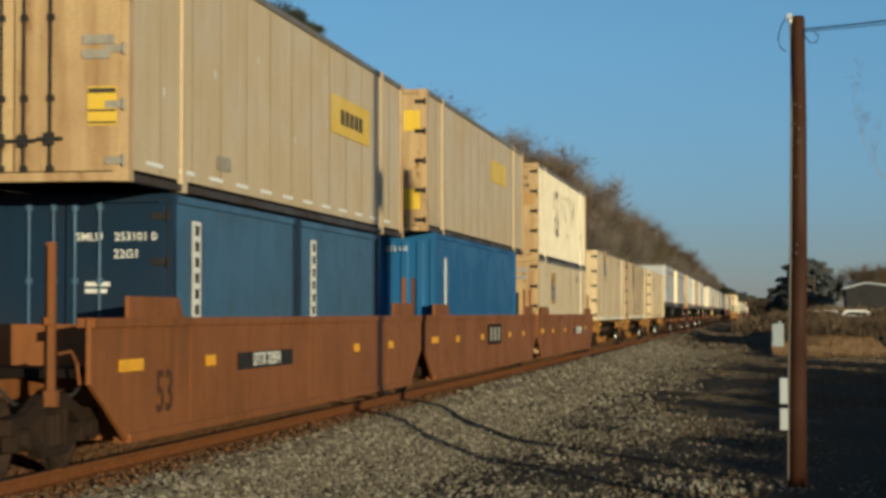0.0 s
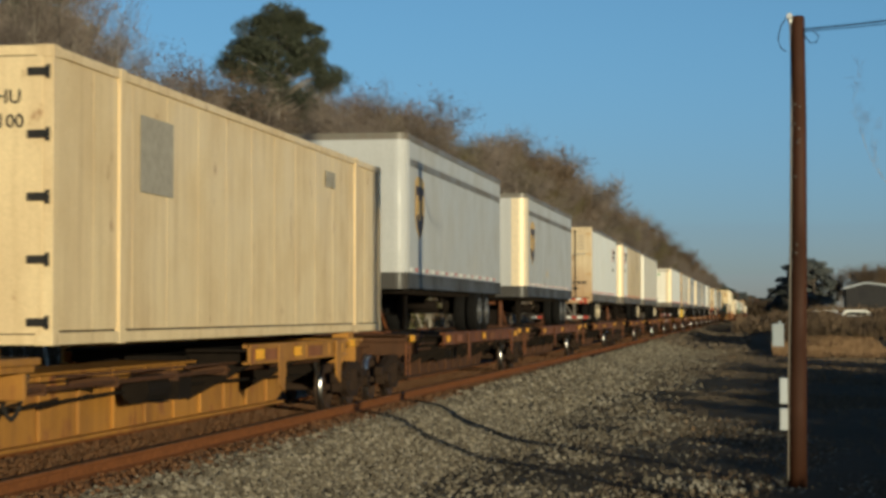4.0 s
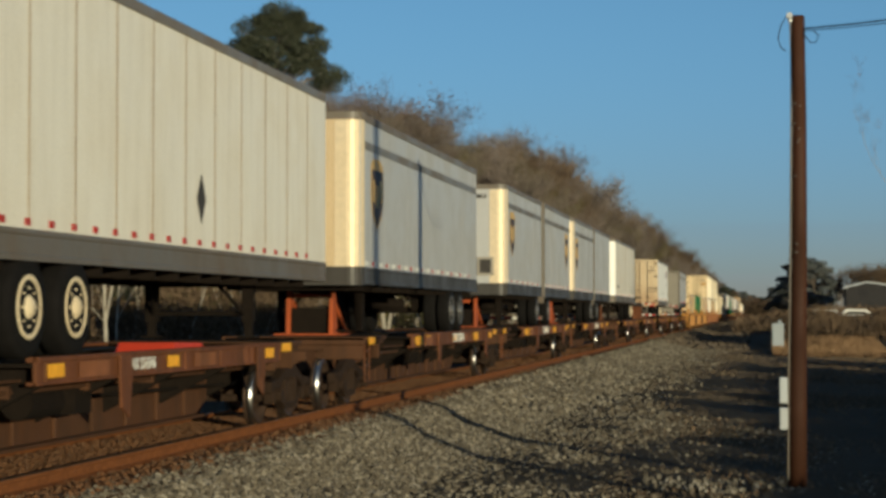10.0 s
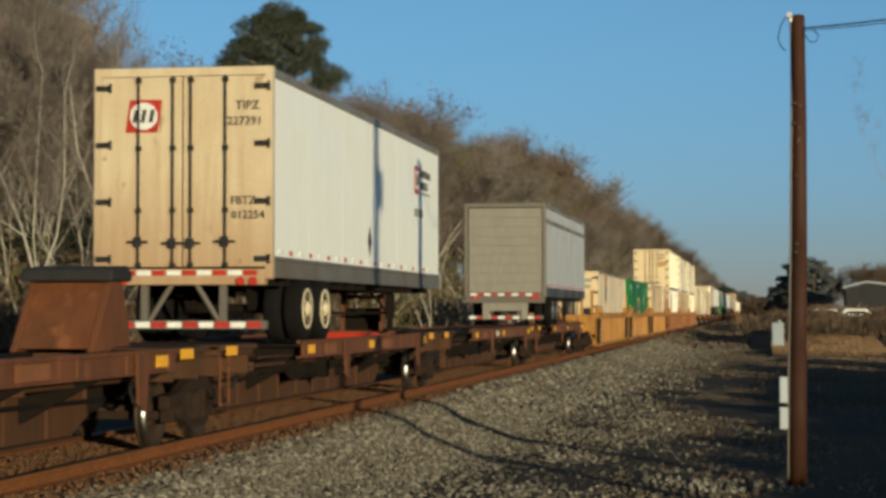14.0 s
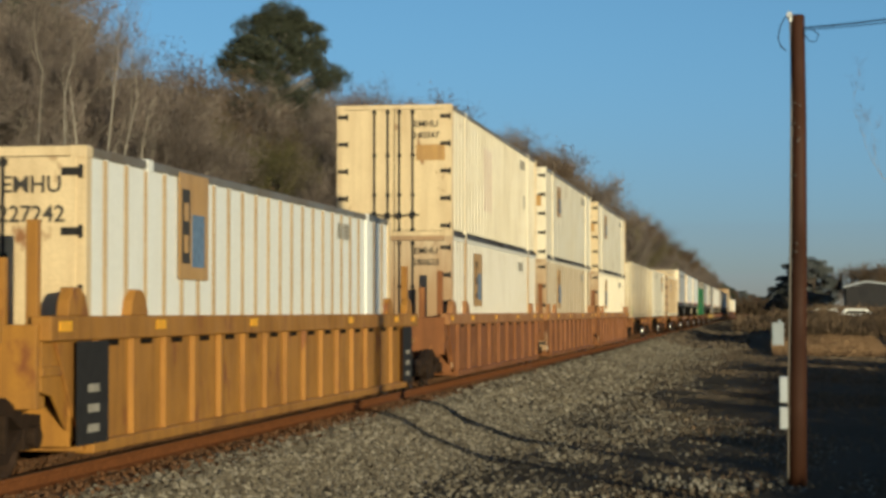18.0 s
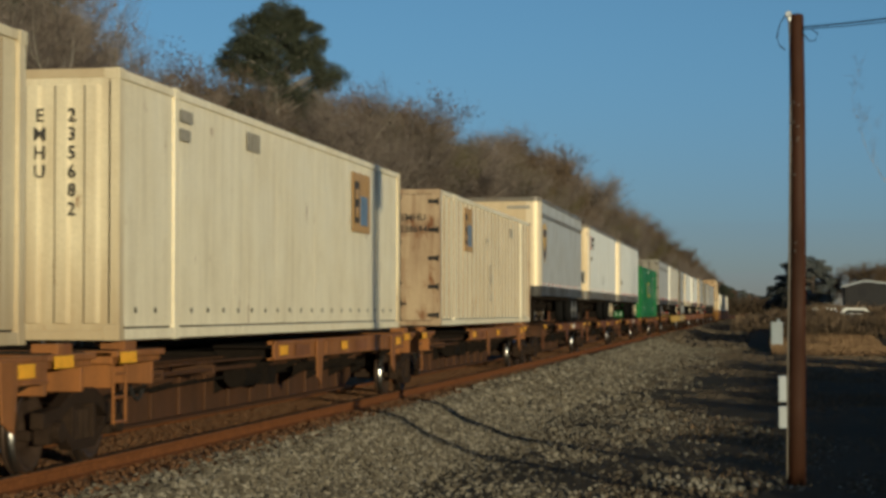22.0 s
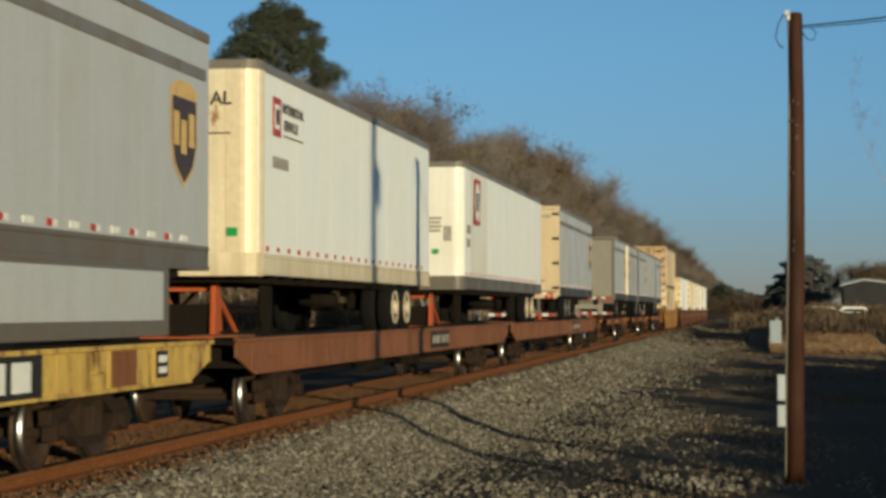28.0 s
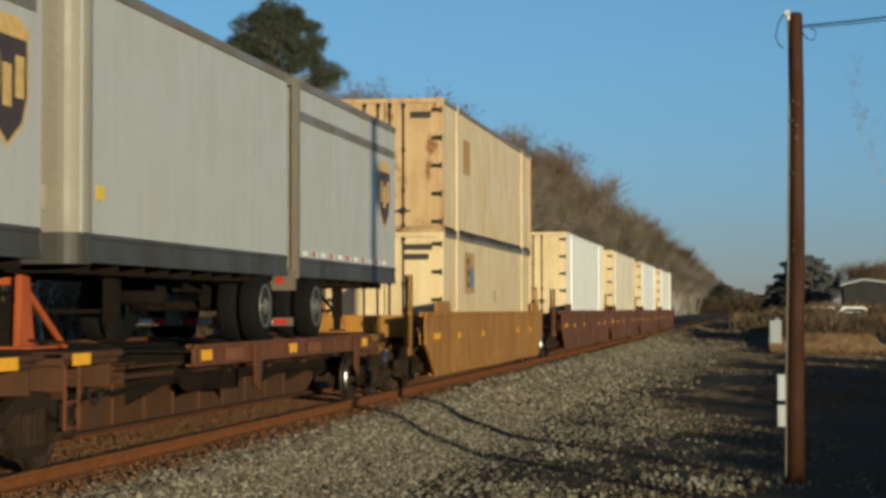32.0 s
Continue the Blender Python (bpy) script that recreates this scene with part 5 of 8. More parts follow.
    bars_side(K, 10.9, 4.5, 5, 0.6, 0.09, M["greymark"], 1.27, 2.0)
    L_ = trailer(213.3, 14.63, "nose", M["offwhite"], "dull white trailer with vertical seams", skin="plate")
    seam_lines(L_, 14.63, 2.42, 4.92)
    nose_window(L_, 0.7, 2.75)
    P = trailer(248.2, 16.15, "nose", M["bright"], "clean white trailer with a small green label on its nose", end_mat=M["offwhite"], corner=True)
    bars_end(P, 0.6, 4.72, 1, 1.1, 0.09, M["greymark"])
    mark_end(P, "label", -0.3, 0.42, 4.47, 4.56, M["labelgreen"], -0.02)
    bars_end(P, -0.3, 3.1, 1, 0.42, 0.05, M["greymark"])
    N = trailer(266.4, 16.15, "door", M["offwhite"], "off-white trailer with a yellow warning mudflap", skin="plate", end_mat=M["door_tan"], axles=(3.7, 4.95))
    seam_lines(N, 16.15, 2.42, 4.92)
    bars_end(N, 0.8, 4.7, 2, 0.6, 0.14, M["darkmark"])
    mud_flap(N, 2.85)
    diamond_side(N, 9.3, 3.0, 0.3, M["darkmark"], 1.27)
    # fourth spine car
    tr = (285.3, 302.9, 321.7, 339.2)
    for i in range(3):
        u = spine_unit(tr[i], tr[i + 1] - tr[i], M["redbrown"], "rusty spine car platform with yellow-marked sills", i == 0, True, hitch=1.6, pans=((4.6, tr[i + 1] - tr[i] - 1.7),), sill=M["sillbrown"])
        sill_text(u, "TTRX 370710", 10.2, 1.05, 0.27, back=False, w=2.2)
        for y in (5.0, 6.0, 12.6):
            mark_side(u, "yellow_band", y, y + 0.7, 0.97, 1.15, M["reflect"], 1.322)
    O = trailer(285.1, 13.7, "nose", M["grey"], "grey trailer with a dark upper band and shield emblem", band=True, disc=M["steel_rim"], markers="both", end_mat=M["dull"], corner=True)
    shield(O, 1.5, 3.7, 1.25, 1.27)
    Q1 = trailer(304.1, 8.53, "nose", M["grey"], "short grey trailer with a bright corner and shield emblem", band=True, disc=M["steel_rim"], markers="both", tandem=False, end_mat=M["grey"], corner=True)
    shield(Q1, 1.35, 3.75, 1.22, 1.27)
    letter_end(Q1, "304803", 0.17, 0.5, 4.72, M["darkmark"])
    nose_window(Q1, 0.72, 2.85)
    Q2 = trailer(313.2, 8.4, "roll", M["grey"], "short grey trailer with a shield emblem", band=True, disc=M["steel_rim"], markers="both", tandem=False)
    shield(Q2, 7.1, 3.75, 1.22, 1.27)
    R1 = trailer(322.8, 8.4, "nose", M["grey"], "short grey trailer with a bright corner and shield emblem", band=True, disc=M["steel_rim"], markers="both", tandem=False, end_mat=M["bright"], corner=True)
    shield(R1, 1.35, 3.75, 1.22, 1.27)
    R2 = trailer(331.5, 8.2, "roll", M["grey"], "short grey trailer with a plain side", disc=M["steel_rim"], markers="both", tandem=False)
    # fifth spine car, two platforms empty
    tr = (343.8, 359.7, 377.0, 394.1, 411.7, 428.0)
    for i in range(5):
        u = spine_unit(tr[i], tr[i + 1] - tr[i], M["redbrown"], "empty rusty spine car platform with yellow marks" if i in (1, 3) else "rusty spine car platform with yellow marks", i == 0, True, hitch={0: 1.6, 2: 15.2, 4: 14.5}.get(i), words_on=("TTAX", 8.6) if i in (1, 3) else None, pans=((4.6, tr[i + 1] - tr[i] - 1.7),), sill=M["sillbrown"], hitch_mat=M["redbrown"])
        if i == 1:
            folded_hitch(u, 15.8)
        if i == 2:
            lowered_hitch(u, 10.3)
    T = trailer(343.0, 14.1, "nose", M["offwhite"], "white trailer with seams and cream wheel discs", skin="plate", end_mat=M["bright"], markers="both")
    seam_lines(T, 14.1, 2.42, 4.92)
    nose_window(T, 0.4, 3.0)
    bars_side(T, 1.4, 2.75, 1, 1.1, 0.18, M["greymark"], 1.27)
    bars_side(T, 11.2, 2.75, 2, 0.5, 0.07, M["greymark"], 1.27)
    mark_side(T, "mark", 13.1, 13.3, 3.6, 4.0, M["greymark"], 1.27)
    U = trailer(379.8, 14.2, "door", M["bright"], "white trailer whose cream doors carry a red logo", end_mat=M["door_cream"], markers="both")
    round_logo(U, False, -0.56, 4.37, 0.47, 0.46)
    letter_end(U, "TIPZ", 0.17, 0.94, 4.5, M["darkmark"])
    letter_end(U, "227391", 0.17, 0.9, 4.28, M["darkmark"])
    letter_end(U, "FBTZ", 0.16, 0.88, 3.17, M["darkmark"])
    letter_end(U, "012254", 0.16, 0.95, 2.97, M["darkmark"])
    firm_mark(U, 11.3, 4.5)
    diamond_side(U, 6.9, 2.85, 0.26, M["darkmark"], 1.27)
    V = trailer(414.3, 13.8, "roll", M["grey"], "grey trailer with a roll-up rear door", band=True, disc=M["steel_rim"], end_mat=M["grey"])
    # yellow well cars
    for a, b, t0 in ((431.9, 451.6, True), (451.6, 471.0, False), (471.0, 491.9, False)):
        well_ribbed(a, b - a, M["yellow"], "yellow well car unit with ribbed sides", t0, True)
    W = container(434.0, 16.15, 0.40, 2.896, "rib", "door", M["bright"], "white ribbed container in a yellow well car", end_mat=M["cream"], roof_mat=M["roof"], post_mat=M["door_tan"])
    grime_shadow_lines(W, 16.15, 0.40, 2.896, "rib", 0.03)
    panel_mark(W, 3.2, 2.02)
    bars_end(W, 0.8, 2.85, 2, 0.5, 0.16, M["greymark"])
    faint(W, 12.5, 2.85, 5)
    mark_side(W, "patch", 8.6, 9.1, 2.3, 2.6, M["greymark"], 1.268)
    WG = container(453.1, 16.15, 0.40, 2.896, "flat", "door", M["green"], "dark green smooth container in a yellow well car", rod_mat=M["whitemark"], hinge_mat=M["green"])
    p = mark_side(WG, "logo_panel", 7.0, 8.6, 1.45, 2.36, M["warnyellow"], 1.27)
    mark_side(p, "logo_shape", 0.75, 1.3, 0.2, 0.75, M["bluemark"], 0.007)
    mark_side(p, "logo_shape", 0.2, 0.6, 0.15, 0.8, M["darkmark"], 0.007)
    letter_end(WG, "EMHU", 0.2, 0.45, 2.6, M["whitemark"])
    letter_end(WG, "2505", 0.2, 0.4, 2.35, M["whitemark"])
    diamond_end(WG, 0.95, 2.15, 0.2, M["whitemark"])
    mark_end(WG, "placard", -0.1, 0.4, 1.95, 2.1, M["whitemark"])
    diamond_side(WG, 12.3, 2.25, 0.28, M["whitemark"], 1.27)
    for y, z in ((0.9, 2.9), (1.7, 3.05), (1.0, 2.0), (14.9, 2.7), (15.1, 1.7)):
        mark_side(WG, "tag", y, y + 0.2, z - 0.22, z, M["whitemark"], 1.27)
    faint(WG, 7.0, 2.95, 5, 0.12, M["whitemark"])
    faint(WG, 13.6, 2.8, 3, 0.13, M["whitemark"])
    WW = container(472.8, 16.15, 0.40, 2.896, "rib", "door", M["bright"], "white ribbed container in a yellow well car", end_mat=M["cream"], roof_mat=M["roof"])
    grime_shadow_lines(WW, 16.15, 0.40, 2.896, "rib", 0.03)
    number_block(WW, 2.9, number="227242", size=0.24)
    panel_mark(WW, 2.95, 2.0)
    faint(WW, 11.8, 2.8, 5)
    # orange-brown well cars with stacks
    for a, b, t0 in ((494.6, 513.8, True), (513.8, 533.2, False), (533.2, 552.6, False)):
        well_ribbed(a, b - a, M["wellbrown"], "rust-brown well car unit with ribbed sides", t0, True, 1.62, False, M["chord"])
    for s, up, low in ((496.1, "thin", "thin"), (514.9, "plate", "rib"), (534.6, "plate", "rib")):
        S = container(s, 16.15, 3.29, 2.896, up, "door", M["white"], "cream-white container on top of a double stack", end_mat=M["cream" if s < 500 or s > 530 else "white"], roof_mat=M["roof"], group="double-stacked white containers")
        if s < 500:
            grime_shadow_lines(S, 16.15, 3.29, 2.896, up)
        number_block(S, 5.75, number="240347")
        mark_end(S, "logo_panel", 0.5, 1.14, 4.95, 5.3, M["ambermark"], -0.014)
        if s > 500:
            panel_mark(S, 3.4, 4.8, 0.7, 1.0)
        else:
            mark_side(S, "faded_print", 5.2, 6.6, 4.1, 5.65, M["faded"], 1.264, depth=0.003)
            mark_side(S, "mark", 13.0, 13.4, 4.55, 4.95, M["greymark"], 1.27)
        faint(S, 12.2, 5.65)
        S = container(s, 16.15, 0.40, 2.89, low, "door", M["offwhite" if s < 500 else "white"], "white ribbed container at the bottom of a double stack", end_mat=M["door_cream"], post_mat=M["door_tan"] if s < 500 else None, group="double-stacked white containers")
        if s < 520:
            grime_shadow_lines(S, 16.15, 0.40, 2.89, low, 0.05)
        number_block(S, 2.95, number="280625")
        panel_mark(S, 3.2, 1.75)
        faint(S, 11.8, 2.75)
    # second spine car with containers
    tr = (556.3, 573.7, 592.2, 611.0)
    for i in range(3):
        spine_unit(tr[i], tr[i + 1] - tr[i], M["orange"], "orange-brown spine car platform under a container", i == 0, True, "container", pans=((7.0, tr[i + 1] - tr[i] - 1.7),), sill=M["sillbrown"])
    X1 = container(555.3, 16.15, 1.31, 2.896, "plate", "nose", M["weathered"], "cream-white ribbed container with its ribbed front end showing", end_mat=M["weathered"])
    grime_shadow_lines(X1, 16.15, 1.31, 2.896, "plate", 0.012)
    mark_end(X1, "logo_panel", -0.75, 0.1, 3.55, 3.95, M["ambermark"], -0.036)
    for k, ch in enumerate("741732"):
        letter_end(X1, ch, 0.2, 0.93, 3.85 - 0.2 * k, M["darkmark"], -0.04)
    bars_end(X1, -0.2, 2.3, 1, 0.3, 0.07, M["darkmark"], -0.04)
    scrawl(X1, 0.35, 0.95, 1.55, 1.95, 3, 21, M["labelgreen"])
    X2 = container(574.1, 16.15, 1.31, 2.896, "flat", "nose", M["white"], "white container with small rivets and an orange panel", end_mat=M["weathered"])
    for k, ch in enumerate("EMHU"):
        letter_end(X2, ch, 0.2, 0.42, 3.7 - 0.2 * k, M["darkmark"], -0.04)
    for k, ch in enumerate("235682"):
        letter_end(X2, ch, 0.2, 0.78, 3.7 - 0.2 * k, M["darkmark"], -0.04)
    panel_mark(X2, 11.7, 2.95, 1.0, 1.0)
    bars_side(X2, 2.2, 3.85, 2, 0.5, 0.14, M["greymark"], 1.286)
    faint(X2, 5.2, 3.75, 4)
    for k in range(22):
        mark_side(X2, "rivet", 0.6 + 0.7 * k, 0.66 + 0.7 * k, 1.6, 1.66, M["darkmark"], 1.268)
    X3 = container(594.9, 16.15, 1.31, 2.896, "rib", "door", M["white"], "cream container with brown-stained doors", end_mat=M["door_brown"])
    grime_shadow_lines(X3, 16.15, 1.31, 2.896, "rib", 0.014)
    number_block(X3, 3.6, number="238694")
    panel_mark(X3, 3.2, 3.0, 0.9, 1.0)
    mark_end(X3, "stain", -0.5, 0.62, 2.75, 3.2, M["door_brown"], -0.014)
    scrawl(X3, 7.0, 8.0, 1.9, 3.4, 5, 8, M["greymark"])
    faint(X3, 11.5, 3.6, 4)
    # sixth spine car
    tr = (614.4, 630.2, 647.6, 664.4, 682.2, 697.6)
    for i in range(5):
        spine_unit(tr[i], tr[i + 1] - tr[i], M["redbrown"], "dark rusty spine car platform", i == 0, True, "container" if i == 3 else "trailer", hitch=None if i == 3 else 1.6, words_on=("TTAX 553678", 9.5) if i in (0, 2) else None, pans=((4.6, tr[i + 1] - tr[i] - 1.7),), sill=M["sillbrown"], hitch_mat=M["redbrown"])
    Y1 = trailer(613.9, 14.1, "nose", M["grey"], "grey trailer with a shield emblem and bright nose corner", band=True, disc=M["steel_rim"], markers="both", end_mat=M["dull"], z1=5.15, corner=True)
    shield(Y1, 1.35, 3.75, 1.25, 1.27)
    bars_end(Y1, 0.6, 4.78, 1, 0.7, 0.1, M["greymark"])
    Y2 = trailer(631.0, 14.5, "nose", M["bright"], "white trailer with a red logo and black lettering", end_mat=M["cream"], markers="both")
    letter_end(Y2, "INTERMODAL", 0.26, 0.1, 4.5, M["darkmark"])
    letter_end(Y2, "SERVICES", 0.26, 0.0, 4.2, M["darkmark"])
    mark_end(Y2, "lettering_line", -0.75, 0.9, 4.02, 4.04, M["darkmark"])
    bars_end(Y2, 0.35, 3.7, 4, 0.3, 0.12, M["greymark"])
    nose_window(Y2, 0.92, 2.95)
    mark_end(Y2, "placard", 0.8, 1.05, 4.78, 4.95, M["greymark"])
    firm_mark(Y2, 0.9, 4.62)
    diamond_side(Y2, 7.0, 2.9, 0.22, M["darkmark"], 1.27)
    Y3 = trailer(648.0, 14.5, "nose", M["bright"], "white trailer with a wide grey lower rail", end_mat=M["cream"], corner=True)
    nose_window(Y3, 0.6, 2.92)
    bars_side(Y3, 0.95, 2.9, 1, 0.95, 0.2, M["greymark"], 1.27)
    mark_side(Y3, "mark", 2.2, 2.3, 4.4, 4.5, M["greymark"], 1.27)
    GR = container(664.6, 16.4, 1.25, 2.9, "flat", "door", M["green"], "dark green smooth container standing on a spine car", rod_mat=M["whitemark"], hinge_mat=M["green"])
    p = mark_side(GR, "logo_panel", 7.1, 8.5, 2.45, 3.3, M["warnyellow"], 1.27)
    mark_side(p, "logo_shape", 0.7, 1.2, 0.2, 0.7, M["bluemark"], 0.007)
    mark_side(p, "logo_shape", 0.2, 0.55, 0.1, 0.72, M["darkmark"], 0.007)
    letter_end(GR, "EMHU", 0.2, 0.6, 3.55, M["whitemark"])
    letter_end(GR, "250384", 0.19, 0.72, 3.32, M["whitemark"])
    diamond_end(GR, 0.93, 3.04, 0.22, M["whitemark"])
    bars_end(GR, 0.9, 2.5, 2, 0.42, 0.09, M["whitemark"])
    mark_end(GR, "placard", 0.68, 1.15, 2.02, 2.28, M["whitemark"])
    for y, z in ((1.2, 3.75), (2.1, 4.0), (1.0, 2.85), (2.1, 2.0), (3.0, 1.9), (13.8, 2.5), (13.4, 1.85), (15.0, 2.8)):
        mark_side(GR, "tag", y, y + 0.2, z - 0.2, z, M["whitemark"], 1.27)
    diamond_side(GR, 11.8, 2.95, 0.26, M["whitemark"], 1.27)
    faint(GR, 7.0, 3.85, 6, 0.12, M["whitemark"])
    faint(GR, 12.3, 3.55, 3, 0.14, M["whitemark"])
    A1 = trailer(684.4, 13.8, "door", M["grey"], "grey trailer with dull grey doors", band=True, end_mat=M["grey_end"], disc=M["steel_rim"])
    # flat cars
    fy = flatcar(700.2, 27.2, 703.7, 723.8, M["flatyellow"], "long flat car with chipped yellow sills and a black lettering panel", hitches=(2.0, 20.5))
    mark_side(fy, "lettering_panel", 17.6, 21.4, 0.8, 1.2, M["black"], 1.361)
    for k in range(3):
        mark_side(fy, "logo_shape", 19.4 + 0.62 * k, 19.86 + 0.62 * k, 0.86, 1.14, M["whitemark"], 1.368)
    p = mark_side(fy, "data_panel", 24.9, 25.3, 0.86, 1.16, M["black"], 1.361)
    mark_side(p, "data_bar", 0.06, 0.34, 0.17, 0.25, M["whitemark"], 0.007)
    mark_side(p, "data_bar", 0.06, 0.34, 0.05, 0.12, M["whitemark"], 0.007)
    mark_side(fy, "rust_patch", 23.4, 24.2, 0.81, 1.19, M["flatbrown"], 1.3605, depth=0.002)
    flatcar(728.4, 27.4, 732.0, 752.0, M["flatbrown"], "long brown flat car with an orange hitch stand", hitches=(2.4, 20.6), panel=15.0)
    flatcar(756.5, 27.2, 760.0, 780.0, M["flatbrown"], "long brown flat car under a trailer", hitches=(22.5,), panel=17.5)
    A2 = trailer(700.1, 14.63, "nose", M["offwhite"], "dull white trailer with cream wheel discs", skin="plate")
    seam_lines(A2, 14.63, 2.42, 4.92)
    A3 = trailer(719.6, 7.9, "roll", M["grey"], "short grey trailer with a shield emblem", band=True, tandem=False, markers="both", end_mat=M["grey"], rail_mat=M["rail_grey"])
    shield(A3, 6.8, 3.7, 1.25, 1.27)
    sk = part("side_skirt", Shape().box(1.23, 1.315, 0.12, 6.1, 1.32, 2.1).mesh("skirt", 0.01), M["rail_grey"], A3, "grey skirt frame below the rail")
    part("skirt_panel", Shape().box(1.315, 1.327, 0.4, 5.85, 1.5, 2.05).mesh("panel", 0.004), M["grey"], sk, "pale corrugated skirt panel")
    A4 = trailer(729.8, 13.9, "nose", M["bright"], "white trailer with black and red lettering", end_mat=M["weathered"], rail_mat=M["weathered"], corner=True)
    firm_mark(A4, 0.85, 4.62)
    letter_end(A4, "INTERMODAL", 0.26, 0.1, 4.5, M["darkmark"])
    mark_end(A4, "lettering_line", -0.75, 0.9, 4.02, 4.04, M["darkmark"])
    mark_end(A4, "label", 0.85, 1.0, 2.62, 2.74, M["labelgreen"], -0.02)
    A5 = trailer(748.3, 16.15, "nose", M["bright"], "white trailer with red logos on nose and side", end_mat=M["offwhite"], disc=M["rim"])
    round_logo(A5, False, 0.1, 4.52, 0.46, 0.46)
    round_logo(A5, True, 2.1, 4.2, 0.95, 1.1)
    letter_end(A5, "KGZ", 0.2, 0.0, 3.42, M["darkmark"])
    letter_end(A5, "14945", 0.2, 0.1, 3.2, M["darkmark"])
    bars_end(A5, 0.62, 3.7, 4, 0.3, 0.06, M["greymark"])
    mark_end(A5, "placard", 0.82, 1.0, 3.2, 3.55, M["greymark"])
    mark_end(A5, "label", 0.55, 0.7, 2.9, 3.02, M["labelgreen"], -0.02)
    bars_side(A5, 0.6, 3.4, 2, 0.55, 0.2, M["greymark"], 1.27)
    mark_side(A5, "patched_panel", 1.2, 4.0, 2.42, 4.9, M["offwhite"], 1.2645, depth=0.002)
    A6 = trailer(769.8, 13.3, "door", M["grey"], "grey trailer with closed tan-grey swing doors", band=True, disc=M["steel_rim"], markers="both", end_mat=M["dull"], z1=5.15)
    shield(A6, 12.3, 3.75, 1.25, 1.27)
    bars_end(A6, 0.85, 4.75, 1, 0.3, 0.1, M["greymark"])
    # last spine car with short trailers
    tr = (786.2, 803.2, 821.8, 838.7)
    for i in range(3):
        spine_unit(tr[i], tr[i + 1] - tr[i], M["redbrown"], "red-brown spine car platform", i == 0, True, hitch=16.0 if i == 0 else 1.4, pans=((4.6, tr[i + 1] - tr[i] - 1.7),), sill=M["sillbrown"])
    A7 = trailer(795.2, 8.1, "roll", M["grey"], "short grey trailer with a large roll-up door", band=True, tandem=False, markers="both", end_mat=M["grey"], disc=M["steel_rim"])
    shield(A7, 7.2, 3.7, 1.22, 1.27)
    A8 = trailer(804.7, 8.0, "nose", M["grey"], "short grey trailer with a bright white front corner", band=True, tandem=False, markers="both", end_mat=M["bright"], disc=M["steel_rim"], corner=True)
    shield(A8, 1.2, 3.7, 1.22, 1.27)
    A9 = trailer(813.4, 8.1, "roll", M["grey"], "short grey trailer with a shield emblem", band=True, tandem=False, markers="both", disc=M["steel_rim"])
    shield(A9, 7.2, 3.7, 1.22, 1.27)
    A10 = trailer(822.5, 8.7, "nose", M["grey"], "short grey trailer with a plain grey front", tandem=False, markers="none", end_mat=M["grey_end"], disc=M["steel_rim"])
    bars_end(A10, 0.8, 4.75, 1, 0.5, 0.09, M["greymark"])
    nose_window(A10, 0.8, 2.75, 0.25, 0.25)
    mark_side(A10, "label", 0.5, 0.75, 2.75, 2.9, M["warnyellow"], 1.27)
    A11 = trailer(831.7, 7.9, "roll", M["grey"], "short grey trailer at the end of a spine car", band=True, tandem=False, markers="both", disc=M["steel_rim"])
    shield(A11, 6.8, 3.7, 1.22, 1.27)
    # last well cars
    well_plain(842.3, 21.4, M["yellow"], "ochre well car with a double stack")
    st = container(845.0, 16.15, 3.29, 2.896, "flat", "door", M["cream"], "cream container with rust-orange doors on top of a stack", end_mat=M["tan"], roof_mat=M["roof"])
    bars_end(st, 0.8, 5.75, 1, 0.45, 0.14, M["darkmark"])
    mark_side(st, "logo_panel", 3.0, 4.0, 4.75, 5.55, M["ambermark"], 1.27)
    st = container(845.0, 16.15, 0.40, 2.89, "flat", "door", M["cream"], "cream container at the bottom of a stack", end_mat=M["cream"], roof_mat=M["roof"])
    bars_end(st, 0.75, 2.9, 2, 0.6, 0.13, M["darkmark"])
    panel_mark(st, 3.1, 2.0, 0.9, 0.95)
    mark_side(st, "mark", 8.2, 8.4, 1.8, 2.1, M["greymark"], 1.27)
    for i, s in enumerate((869.6, 891.2, 912.9, 934.6)):
        well_plain(s, 21.6, M["redbrown"], "red-brown well car near the end of the train", i == 0, True, deck=1.45)
        container(s + 2.3, 16.15, 1.46, 2.89, "plate", "door", M["bright" if i != 1 else "white"], "white container in a red-brown well car", end_mat=M["cream"])


build_train()


SPEED, EASE = 25.124, -0.00779


def gone(t):
    """Metres that the train has rolled by t seconds."""
    return SPEED * t + EASE * ((t - 16) ** 2 - 256)


def motions():
    """The train rolls towards the camera and past it."""
    for root, s in MOVING:
        walk(root, [(t, pose(TRACK_X, s - gone(t), 0)) for t in range(0, 33, 8)])


# ---- ground, ballast and rails ----
BED_D = (0, 1.5, 1.9, 2.5, 3.5, 5.5, 8.5, 14, 60)
BED_Z = (-0.21, -0.20, -0.25, -0.47, -0.66, -0.70, -0.79, -0.85, -1.0)


def ground_z(x, y):
    """Height of the bare ground: the track bed, its shoulders, and the lower land beside it."""
    a = abs(x - TRACK_X)
    z = float(np.interp(a, BED_D, BED_Z))
    # the land rises a little on the open side, far ahead
    u, v = min(1, max(0, (y - 112) / 45)), min(1, max(0, (x + 1) / 6))
    return z + 1.25 * u * u * (3 - 2 * u) * v * v * (3 - 2 * v)


